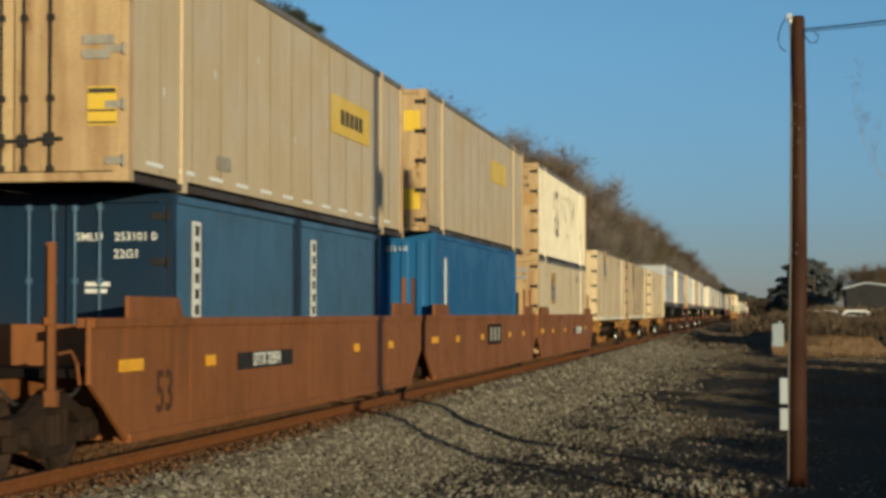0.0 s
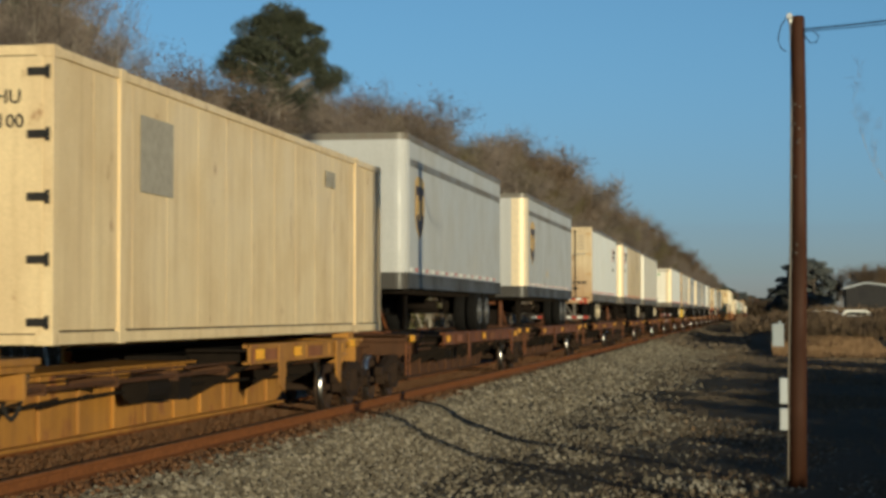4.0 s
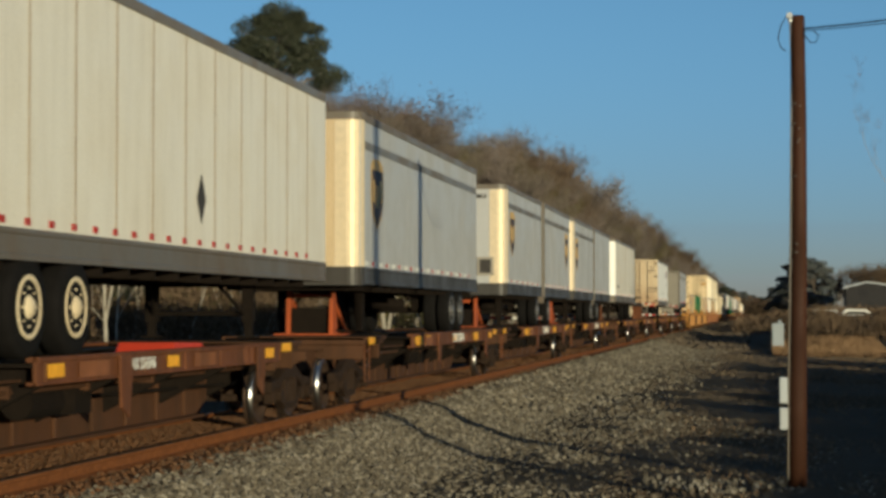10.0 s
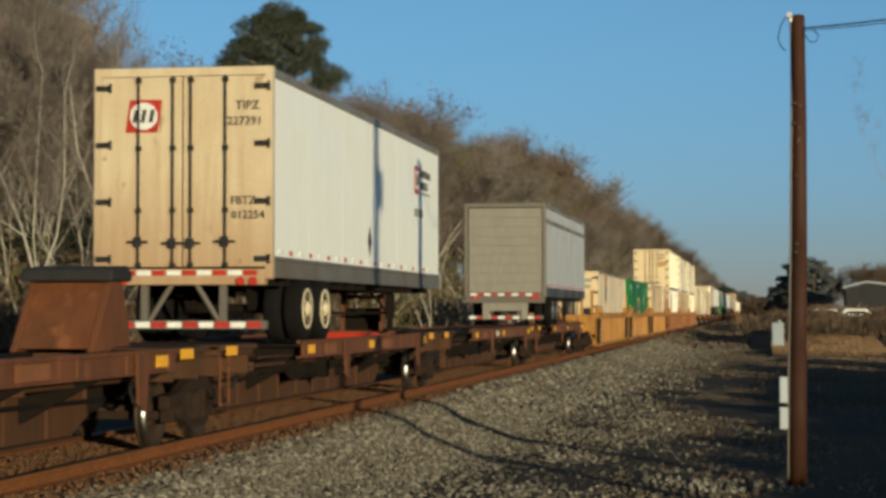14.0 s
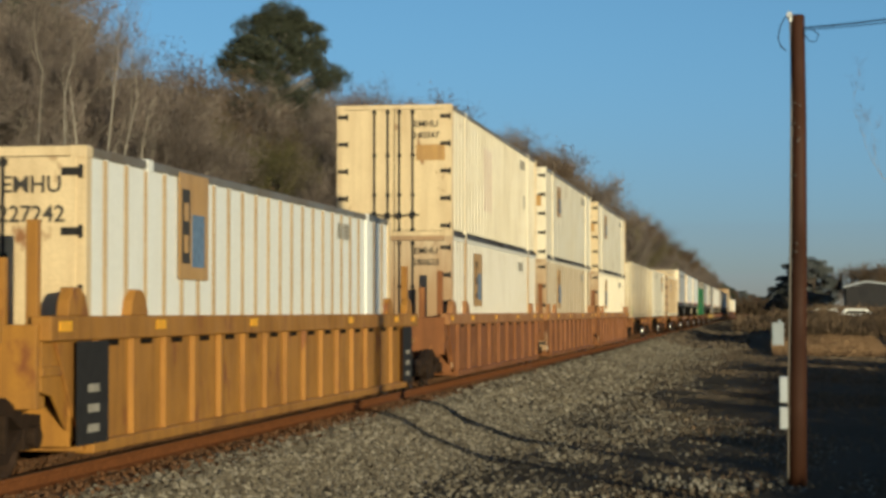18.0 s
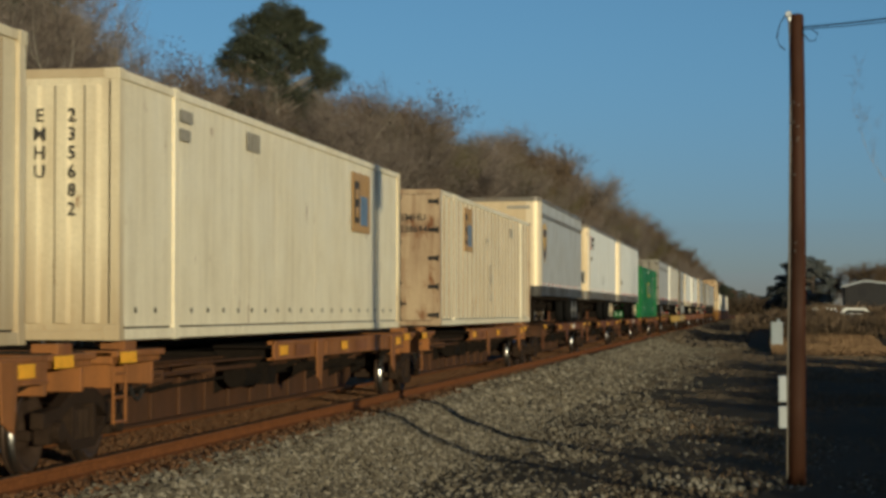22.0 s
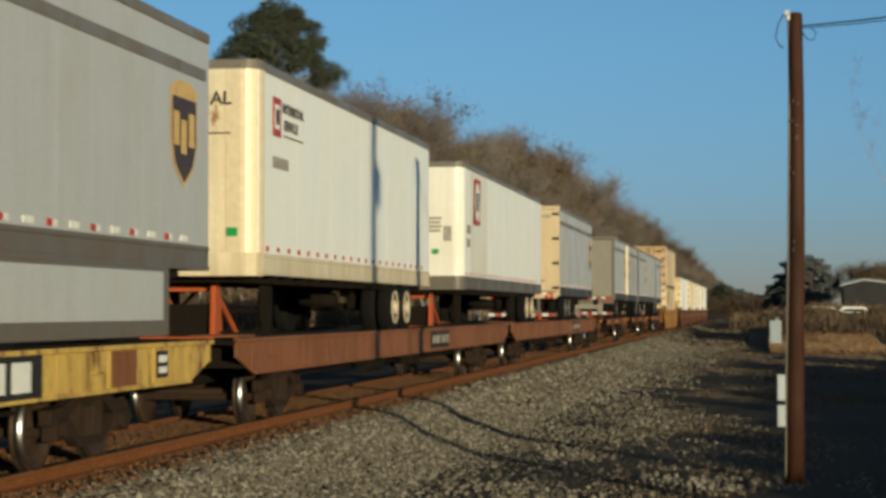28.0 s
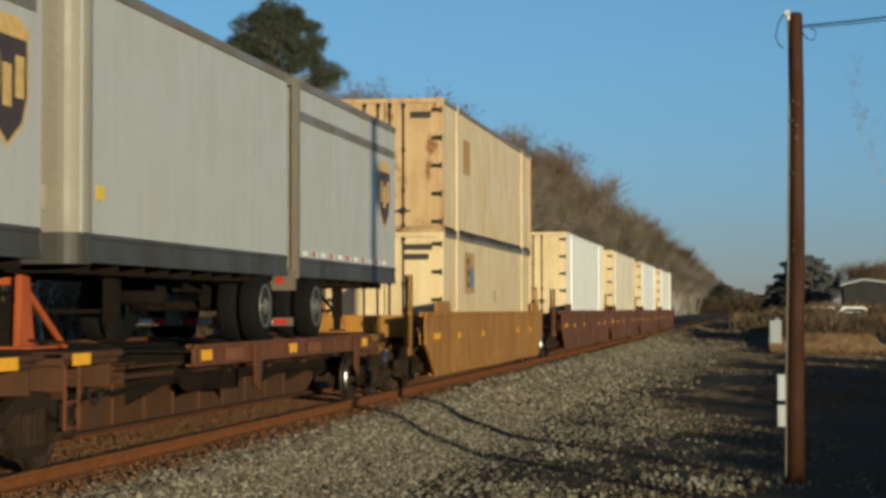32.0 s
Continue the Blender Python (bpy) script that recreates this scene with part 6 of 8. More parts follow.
def rock(name):
    m, n, l, b = nodes_of(name)
    g = n.new("ShaderNodeNewGeometry")
    r = n.new("ShaderNodeValToRGB")
    r.color_ramp.elements[0].color, r.color_ramp.elements[1].color = (0.05, 0.043, 0.032, 1), (0.28, 0.25, 0.195, 1)
    e = r.color_ramp.elements.new(0.55)
    e.color = (0.13, 0.11, 0.079, 1)
    l.new(g.outputs["Random Per Island"], r.inputs[0])
    at = place_of(n, l)
    f = fuzz(n, l, at, 40.0, 0.4, 0.9)
    l.new(mixed(n, l, r.outputs[0], (0.14, 0.11, 0.075), f), b.inputs["Base Color"])
    b.inputs["Roughness"].default_value = 0.85
    b.inputs["Specular IOR Level"].default_value = 0.15
    return m


def soil(name):
    m, n, l, b = nodes_of(name)
    tc = n.new("ShaderNodeTexCoord")
    at = tc.outputs["Object"]
    big = fuzz(n, l, at, 0.35, 0.4, 0.65)
    mid = fuzz(n, l, at, 2.2, 0.35, 0.7)
    fine = fuzz(n, l, at, 26.0, 0.3, 0.75, detail=8.0)
    c = mixed(n, l, (0.062, 0.05, 0.038), (0.112, 0.088, 0.064), mid)
    c = mixed(n, l, c, (0.06, 0.05, 0.034), big)
    c = mixed(n, l, c, (0.14, 0.115, 0.085), fine)
    l.new(c, b.inputs["Base Color"])
    b.inputs["Roughness"].default_value = 0.95
    b.inputs["Specular IOR Level"].default_value = 0.08
    bump_from(n, l, b, fine, 1.0, 0.12)
    return m


M["rock"], M["soil"] = rock("ballast stone"), soil("dirt and dead grass")
M["railrust"] = plain("rusty rail web", (0.155, 0.056, 0.017), 0.8, 0.0, 0.35, 14.0)
M["railtop"] = plain("worn rail top", (0.2, 0.15, 0.11), 0.5, 0.5, 0.2)
M["tie"] = plain("weathered tie timber", (0.11, 0.07, 0.045), 0.9, 0.0, 0.4, 6.0)


def build_ground():
    xs = sorted(set([-3000, -900, -300, -120, -60, -40, -30, -24, -20, -17] + [round(-16 + 0.5 * i, 2) for i in range(49)] + [8.5, 9, 10, 11, 12.5, 14, 18, 24, 32, 45, 70, 120, 300, 900, 3000]))
    ys = sorted(set([-1500, -900, -400, -200, -100, -60, -40, -25, -15, -8] + [round(i, 2) for i in np.arange(0, 90, 0.5)] + [92, 95, 99, 104, 110, 114, 118, 122, 126, 130, 135, 140, 145, 150, 156, 162, 170, 200, 240, 300, 400, 600, 900, 1500, 3500]))
    v, f = [], []
    for y in ys:
        for x in xs:
            z = ground_z(x, y)
            near = -7 < x < 30 and 0 < y < 140
            if abs(x - TRACK_X) > 3.4 and near:
                k = min(1, (abs(x - TRACK_X) - 3.4) / 2)
                z += k * (0.10 * noise.noise((x * 0.35, y * 0.12, 0)) + 0.07 * noise.noise((x * 0.9, y * 0.42, 3)))
            v.append((x, y, z))
    w = len(xs)
    f = [(j * w + i, j * w + i + 1, (j + 1) * w + i + 1, (j + 1) * w + i) for j in range(len(ys) - 1) for i in range(w - 1)]
    me = bpy.data.meshes.new("ground")
    me.from_pydata(v, [], f)
    me.shade_smooth()
    return tagged(one("ground", me, M["soil"]), "dirt and dead grass beside the ballast", "ground", kind="structure")


ground = build_ground()


def rusty_soil():
    m = soil("rust-stained track bed")
    colours = ((0.10, 0.038, 0.012), (0.15, 0.058, 0.019), (0.075, 0.032, 0.012), (0.17, 0.075, 0.03))
    mixes = [n for n in m.node_tree.nodes if n.type == "MIX"]
    for n, k, c in ((mixes[0], 6, 0), (mixes[0], 7, 1), (mixes[1], 7, 2), (mixes[2], 7, 3)):
        n.inputs[k].default_value = (*colours[c], 1)
    return m


M["rust_soil"] = rusty_soil()


def build_track_bed():
    """Fines stained by brake dust between the rails and just beside them."""
    xs = [-4.7, -4.2, -3.7, -3.2, -2.7, -2.2, -1.6, -1.2, -0.9] + [-0.68 + 0.08 * i for i in range(18)] + [0.84, 1.0, 1.2, 1.4, 1.55, 1.7, 1.75]
    ys = [i * 1.0 for i in range(0, 120)] + [120 + 12 * i for i in range(60)]
    v = []
    for y in ys:
        for i, x in enumerate(xs):
            edge = 0.0 if 0 < i < len(xs) - 1 else 0.18 * noise.noise((x, y * 0.6, 5))
            v.append((TRACK_X + x + edge, y, float(np.interp(abs(x), BED_D, BED_Z)) + (0.03 if 0 < i < len(xs) - 1 else -0.03) + float(np.interp(x, (-0.9, -0.64, 0.0, 0.64, 0.68), (0.0, 0.125, 0.10, 0.14, 0.0))) + 0.012 * noise.noise((x * 2, y * 0.9, 1))))
    w = len(xs)
    me = bpy.data.meshes.new("bed")
    me.from_pydata(v, [], [(j * w + i, j * w + i + 1, (j + 1) * w + i + 1, (j + 1) * w + i) for j in range(len(ys) - 1) for i in range(w - 1)])
    me.shade_smooth()
    tagged(one("track_bed", me, M["rust_soil"]), "orange-brown fines packed between the rails", "track bed", kind="structure")


build_track_bed()


def build_rails():
    prof = [(-0.075, -0.17), (0.075, -0.17), (0.075, -0.155), (0.012, -0.13), (0.012, -0.045), (0.037, -0.035), (0.037, -0.006), (0.028, 0), (-0.028, 0), (-0.037, -0.006), (-0.037, -0.035), (-0.012, -0.045), (-0.012, -0.13), (-0.075, -0.155)]
    for sx in (-1, 1):
        rail = one("rail", Shape().prism([(TRACK_X + sx * 0.7525 + a, b) for a, b in prof], "y", -820, 1100).mesh("rail"), M["railrust"])
        tagged(rail, "rusty steel rail on timber ties", "rail", "rails", "structure")
        part("running_surface", Shape().box(TRACK_X + sx * 0.7525 - 0.026, TRACK_X + sx * 0.7525 + 0.026, -820, 1100, 0.0005, 0.002).mesh("surface"), M["railtop"], rail, "bright worn top of the rail")


build_rails()


def stones(name, xs, ys, count, size, material, label, lift=0.0, seed=1, thin=None):
    """Loose angular stones strewn over the bed, joined as one."""
    rng = np.random.default_rng(seed)
    x, y = rng.uniform(*xs, count), rng.uniform(*ys, count)
    if thin is not None:
        # fewer and fewer towards the open ground, in ragged patches
        keep = rng.uniform(0, 1, count) < np.clip(1 - (x - xs[0]) / (xs[1] - xs[0]) + 0.35 * np.sin(x * 2.1 + y * 0.7) * np.sin(y * 0.43), 0, 1)
        x, y = x[keep], y[keep]
        count = len(x)
    r = rng.uniform(*size, count)
    z = np.interp(np.abs(x - TRACK_X), BED_D, BED_Z) + lift + rng.uniform(-0.35, 0.45, count) * r
    cube = np.array([(a, b, c) for c in (-1, 1) for b in (-1, 1) for a in (-1, 1)], float)
    faces = np.array([(0, 2, 3, 1), (4, 5, 7, 6), (0, 1, 5, 4), (2, 6, 7, 3), (0, 4, 6, 2), (1, 3, 7, 5)])
    v = cube[None] * rng.uniform(0.25, 0.95, (count, 8, 3))
    a, b, c = rng.uniform(0, 6.283, (3, count))
    ca, sa, cb, sb, cc, sc = np.cos(a), np.sin(a), np.cos(b), np.sin(b), np.cos(c), np.sin(c)
    R = np.stack([np.stack([ca * cb, ca * sb * sc - sa * cc, ca * sb * cc + sa * sc], -1), np.stack([sa * cb, sa * sb * sc + ca * cc, sa * sb * cc - ca * sc], -1), np.stack([-sb, cb * sc, cb * cc], -1)], -2)
    v = np.einsum("nij,nkj->nki", R, v) * r[:, None, None] + np.stack([x, y, z], -1)[:, None]
    f = (faces[None] + 8 * np.arange(count)[:, None, None]).reshape(-1, 4)
    me = bpy.data.meshes.new(name)
    me.from_pydata(v.reshape(-1, 3), [], f)
    return tagged(one(name, me, material), label, "gravel", kind="stuff")


M["rust_rock"] = rock("rust-stained ballast stone")
ramp = [n for n in M["rust_rock"].node_tree.nodes if n.type == "VALTORGB"][0].color_ramp
for e, c in zip(ramp.elements, ((0.07, 0.028, 0.010, 1), (0.105, 0.042, 0.014, 1), (0.145, 0.062, 0.022, 1))):
    e.color = c

M["clod"] = rock("dirt clods")
ramp = [n for n in M["clod"].node_tree.nodes if n.type == "VALTORGB"][0].color_ramp
for e, c in zip(ramp.elements, ((0.05, 0.037, 0.025, 1), (0.08, 0.06, 0.04, 1), (0.14, 0.11, 0.078, 1))):
    e.color = c

stones("ballast_stones", (-6.75, -4.4), (15, 42), 36000, (0.022, 0.05), M["rock"], "grey angular ballast stones on the track shoulder", seed=1)
stones("ballast_stones", (-6.75, -4.4), (42, 130), 26000, (0.035, 0.085), M["rock"], "grey angular ballast stones on the track shoulder", seed=2)
stones("ballast_stones", (-5.0, -1.6), (15, 44), 16000, (0.016, 0.043), M["rock"], "thinly strewn grey stones at the foot of the bed", thin=-3.2, seed=3)
stones("ballast_stones", (-5.0, -1.8), (44, 120), 9000, (0.03, 0.07), M["rock"], "thinly strewn grey stones at the foot of the bed", thin=-3.2, seed=6)
stones("rusty_stones", (-9.6, -6.5), (15, 60), 20000, (0.012, 0.034), M["rust_rock"], "rust-stained stones between and beside the rails", lift=0.035, seed=4)
stones("rusty_stones", (-8.64, -7.36), (13, 60), 26000, (0.007, 0.02), M["rust_rock"], "rust-stained stones packed between the rails", lift=0.15, seed=14)
stones("rusty_stones", (-8.64, -7.36), (60, 150), 7000, (0.02, 0.05), M["rust_rock"], "rust-stained stones packed between the rails", lift=0.15, seed=15)
stones("loose_pebbles", (-3.2, 1.5), (18, 45), 3000, (0.012, 0.035), M["rock"], "loose pebbles on the dirt", seed=5)
stones("dirt_clods", (-4.2, 4.0), (19, 60), 22000, (0.012, 0.034), M["clod"], "crumbled brown clods on the dirt", seed=7, lift=-0.012)
stones("dirt_clods", (-4.2, 7.0), (60, 125), 12000, (0.025, 0.07), M["clod"], "crumbled brown clods on the dirt", seed=8, lift=-0.02)


M["pale_rock"] = rock("pale broken stone")
ramp = [n for n in M["pale_rock"].node_tree.nodes if n.type == "VALTORGB"][0].color_ramp
for e, c in zip(ramp.elements, ((0.07, 0.062, 0.048, 1), (0.15, 0.135, 0.105, 1), (0.27, 0.245, 0.2, 1))):
    e.color = c
stones("pale_stones", (-1.6, 0.25), (25.7, 27.3), 120, (0.02, 0.055), M["pale_rock"], "pale broken stones lying in the dirt by the pole", seed=17, lift=0.03)
stones("loose_stones", (-7.0, -1.0), (120, 420), 14000, (0.08, 0.22), M["clod"], "coarse gravel and dirt far along the track", seed=9, lift=-0.05)


def ties():
    me = kept(("tie",), lambda: Shape().box(-1.3, 1.3, -0.11, 0.11, -0.18, 0).mesh("tie", 0.012))
    bed = ground
    for k in range(120):
        rng = random.Random(k)
        part("railway_tie", me, M["tie"], bed, at=(TRACK_X + rng.uniform(-0.05, 0.05), 14 + k * 0.51, -0.165 + rng.uniform(-0.02, 0.008)), turn=rng.uniform(-1, 1))


ties()


# ---- pole, wires, boxes ----
M["pole"] = painted("creosoted pole timber", (0.046, 0.0155, 0.0055), (0.015, 0.0065, 0.0035), 0.65, rough=0.75, streak=0.03)
M["box_grey"] = painted("light grey enamel", (0.4, 0.42, 0.43), (0.3, 0.28, 0.24), 0.3)
# the cabinet's bluish shade is painted in as a lower enamel colour
M["cabinet"] = painted("cabinet enamel dimmed for shade", (0.29, 0.32, 0.34), (0.2, 0.19, 0.17), 0.3)
M["wire"] = plain("black wire", (0.02, 0.02, 0.02), 0.6)



def tapered(points, n=12):
    """A round post through (x, y, z, radius) points."""
    s = Shape()
    rings = [[(x + r * math.cos(2 * math.pi * i / n), y + r * math.sin(2 * math.pi * i / n), z) for i in range(n)] for x, y, z, r in points]
    v = [p for ring in rings for p in ring]
    m = len(rings)
    return s.add(v, [[j * n + i, j * n + (i + 1) % n, (j + 1) * n + (i + 1) % n, (j + 1) * n + i] for j in range(m - 1) for i in range(n)] + [list(range(n))[::-1], [(m - 1) * n + i for i in range(n)]])


def sag(a, b, drop, n=14):
    a, b = Vector(a), Vector(b)
    return [tuple(a.lerp(b, i / n) - Vector((0, 0, drop * 4 * (i / n) * (1 - i / n)))) for i in range(n + 1)]


def service_pole():
    root = new("utility_pole")
    root.location = (0.48, 27.3, 0)
    tagged(root, "brown creosoted wooden service pole with meter boxes", "pole")
    part("pole_shaft", tapered([(-0.01, 0, -1.0, 0.13), (0.0, 0, 0.5, 0.125), (0.03, 0, 2.5, 0.114), (0.042, 0, 4.4, 0.104), (0.03, 0, 5.72, 0.1), (0.03, 0, 5.75, 0.085)], 16).mesh("shaft", 0, True), M["pole"], root)
    part("conduit", wire_of([(-0.135, -0.05, -0.7), (-0.125, -0.05, 0.5), (-0.085, -0.05, 2.5), (-0.062, -0.05, 4.4), (-0.07, -0.05, 5.7)], 0.014, 8).mesh("conduit"), M["rail_grey"], root, "thin grey conduit up the pole")
    part("weatherhead", Shape().cyl(-0.08, -0.06, 5.74, "y", 0.045, 0.14, 10).cyl(-0.07, -0.05, 5.70, "z", 0.03, 0.1, 8).mesh("cap", 0.004), M["galv"], root)
    for z0, z1 in ((0.36, 0.72), (0.0, 0.3)):
        b = part("meter_box", Shape().box(-0.25, -0.14, -0.17, -0.02, z0, z1).mesh("box", 0.01), M["box_grey"], root, "small grey enamel meter box")
        part("box_lid", Shape().box(-0.243, -0.147, -0.178, -0.17, z0 + 0.03, z1 - 0.03).mesh("lid", 0.003), M["box_grey"], b)
    part("wire_loop", wire_of([(-0.13, -0.08, 5.72), (-0.2, -0.1, 5.6), (-0.24, -0.1, 5.42), (-0.2, -0.1, 5.3), (-0.13, -0.08, 5.25)], 0.008).mesh("loop"), M["wire"], root)
    part("wire_loop", wire_of([(0.1, -0.08, 5.5), (0.2, -0.1, 5.36), (0.28, -0.1, 5.36), (0.32, -0.1, 5.46), (0.24, -0.1, 5.52)], 0.008).mesh("loop"), M["wire"], root)
    for i in range(9):
        rng = random.Random(i)
        part("nail", kept(("nail",), lambda: Shape().cyl(0, 0, 0, "y", 0.014, 0.03, 6).mesh("nail")), M["rail_grey"], root, at=(rng.uniform(-0.03, 0.06), -0.118, 2.2 + rng.uniform(0, 2.4)))
    w = one("service_cable", wire_of(sag((0.58, 27.25, 5.56), (9.5, 16.5, 6.15), 0.4), 0.011).mesh("cable"), M["wire"])
    tagged(w, "black twisted service cable strung from the pole", "cable")
    w = one("service_cable", wire_of(sag((0.58, 27.25, 5.53), (9.5, 16.5, 6.08), 0.42), 0.007).mesh("cable"), M["wire"])
    tagged(w, "black twisted service cable strung from the pole", "cable")


def line_pole():
    """A taller pole with a transformer, whose shadow falls across the passing train."""
    root = new("utility_pole")
    # it stands back along the sun's way from where its shadow meets the train
    k = 29.0
    root.location = (-6.71 + 0.558 * k, 33.55 - 0.830 * k, 0)
    tagged(root, "tall wooden power pole carrying a transformer can", "pole")
    part("pole_shaft", tapered([(0, 0, -1.2, 0.16), (0, 0, 4, 0.14), (0, 0, 8.8, 0.115)], 14).mesh("shaft", 0, True), M["pole"], root)
    rise = k * math.tan(SUN_EL)
    part("transformer", Shape().lathe(0.0, 0.26, 0, "z", [(3.46 + rise, 0.16), (3.5 + rise, 0.2), (4.1 + rise, 0.2), (4.16 + rise, 0.14), (4.2 + rise, 0.05)], 16).mesh("can", 0, True), M["box_grey"], root, "grey transformer can")


service_pole()
line_pole()


def utility_cabinet():
    root = new("utility_cabinet")
    root.location = (0.95, 121, ground_z(0.95, 121) - 0.05)
    tagged(root, "pale grey trackside utility cabinet with a small top vent", "cabinet")
    part("body", Shape().box(-0.36, 0.36, -0.35, 0.35, 0, 1.75).mesh("body", 0.02), M["cabinet"], root)
    part("door", Shape().box(-0.32, 0.32, -0.37, -0.352, 0.08, 1.67).mesh("door", 0.006), M["cabinet"], root)
    part("vent", Shape().cyl(0.1, 0, 1.83, "z", 0.09, 0.18, 10).mesh("vent"), M["cabinet"], root)


utility_cabinet()


def far_house():
    root = new("house")
    root.location = (15.6, 300, 0.3)
    tagged(root, "low distant house with a pale shallow gable roof", "house")
    # the wall lies in shade; that darkness is put into its colour
    M["house_wall"] = painted("siding darkened for tree shade", (0.018, 0.016, 0.016), (0.010, 0.009, 0.009), 0.4)
    wall = part("wall", Shape().prism([(-3.0, -0.4), (6.6, -0.4), (6.6, 4.9), (0, 5.75), (-3.0, 4.95)], "y", 0, 9).mesh("wall", 0.02), M["house_wall"], root)
    for a, b in (((-3.5, 4.85), (0, 5.75)), ((0, 5.75), (7.0, 4.85))):
        part("roof", Shape().prism([a, b, (b[0], b[1] + 0.22), (a[0], a[1] + 0.22)], "y", -0.4, 9.4).mesh("roof", 0.01), M["box_grey"], root, "pale metal roof slope")
    for x in (-1.6, 1.6):
        w = part("window", Shape().box(x - 0.5, x + 0.5, -0.04, 0.0, 1.4, 2.6).mesh("window", 0.01), M["black"], wall)


far_house()


def far_car(x, y, z):
    root = new("parked_car")
    root.location = (x, y, z)
    tagged(root, "white parked car half hidden by brush", "car", "parked cars")
    part("body", kept(("carbody",), lambda: Shape().prism([(-2.2, 0.3), (2.2, 0.3), (2.25, 0.75), (1.3, 0.9), (-1.9, 0.95), (-2.25, 0.8)], "y", -0.85, 0.85).mesh("body", 0.06)), M["bright"], root)
    part("cabin", kept(("carcab",), lambda: Shape().prism([(-1.7, 0.92), (1.1, 0.88), (0.5, 1.42), (-1.2, 1.45)], "y", -0.74, 0.74).mesh("cabin", 0.05)), M["bright"], root)
    part("window", kept(("carwin",), lambda: Shape().prism([(-1.3, 1.06), (0.65, 1.05), (0.35, 1.28), (-1.0, 1.29)], "y", -0.75, 0.75).mesh("window")), M["black"], root)
    for sx in (-1.35, 1.35):
        for sy in (-0.8, 0.8):
            part("wheel", kept(("carwheel",), lambda: Shape().cyl(0, 0, 0.32, "y", 0.32, 0.2, 16).mesh("wheel", 0.02)), M["rubber"], root, at=(sx, sy, 0))


far_car(5.6, 166, ground_z(5.6, 166))
far_car(8.0, 163, ground_z(8.0, 163))


# ---- trees and brush ----
def bark(name, a, b):
    m, n, l, bs = nodes_of(name)
    at = place_of(n, l)
    f = fuzz(n, l, at, 6.0, 0.35, 0.7, stretch=(1, 1, 0.3))
    l.new(mixed(n, l, a, b, f), bs.inputs["Base Color"])
    bs.inputs["Roughness"].default_value = 0.9
    bs.inputs["Specular IOR Level"].default_value = 0.1
    return m


def foliage(name, lo, hi):
    m, n, l, b = nodes_of(name)
    g = n.new("ShaderNodeNewGeometry")
    o = n.new("ShaderNodeObjectInfo")
    c = mixed(n, l, lo, hi, g.outputs["Random Per Island"])
    dim = n.new("ShaderNodeHueSaturation")
    r = n.new("ShaderNodeMapRange")
    r.inputs["To Min"].default_value, r.inputs["To Max"].default_value = 0.7, 1.25
    l.new(o.outputs["Random"], r.inputs[0])
    l.new(r.outputs[0], dim.inputs["Value"])
    l.new(c, dim.inputs["Color"])
    l.new(dim.outputs[0], b.inputs["Base Color"])
    b.inputs["Roughness"].default_value = 0.9
    b.inputs["Specular IOR Level"].default_value = 0.1
    return m


M["pale_bark"] = bark("pale bare bark", (0.19, 0.165, 0.13), (0.32, 0.285, 0.23))
M["white_bark"] = bark("white flaking bark", (0.26, 0.23, 0.185), (0.43, 0.39, 0.32))
M["grey_bark"] = bark("grey bark", (0.21, 0.18, 0.148), (0.38, 0.33, 0.275))
M["dark_bark"] = bark("dark bark", (0.11, 0.085, 0.065), (0.2, 0.16, 0.125))
M["twigs"] = foliage("bare grey-brown twigs", (0.088, 0.070, 0.058), (0.215, 0.172, 0.143))
M["red_twigs"] = foliage("russet twigs and dead leaves", (0.105, 0.067, 0.047), (0.21, 0.135, 0.094))
M["needles"] = foliage("dark green pine needles", (0.028, 0.034, 0.022), (0.08, 0.084, 0.055))
# distance haze of the far evergreens is put into this grey-green
M["cedar"] = foliage("haze-paled evergreen needles", (0.075, 0.08, 0.078), (0.15, 0.155, 0.145))
M["olive"] = foliage("olive brush", (0.045, 0.043, 0.018), (0.12, 0.105, 0.042))
M["straw"] = foliage("dead straw grass", (0.13, 0.078, 0.04), (0.32, 0.2, 0.105))
M["dry"] = foliage("dry brown brush", (0.06, 0.042, 0.026), (0.15, 0.102, 0.062))


def slivers(points, ways, lengths, widths, rng):
    """Thin blades at points along ways, as vertices and faces."""
    n = len(points)
    side = np.cross(ways, rng.normal(size=(n, 3)))
    side /= np.linalg.norm(side, axis=1, keepdims=True) + 1e-9
    tip = points + ways * lengths[:, None]
    v = np.stack([points - side * widths[:, None], points + side * widths[:, None], tip], 1).reshape(-1, 3)
    return v, np.arange(3 * n).reshape(-1, 3)


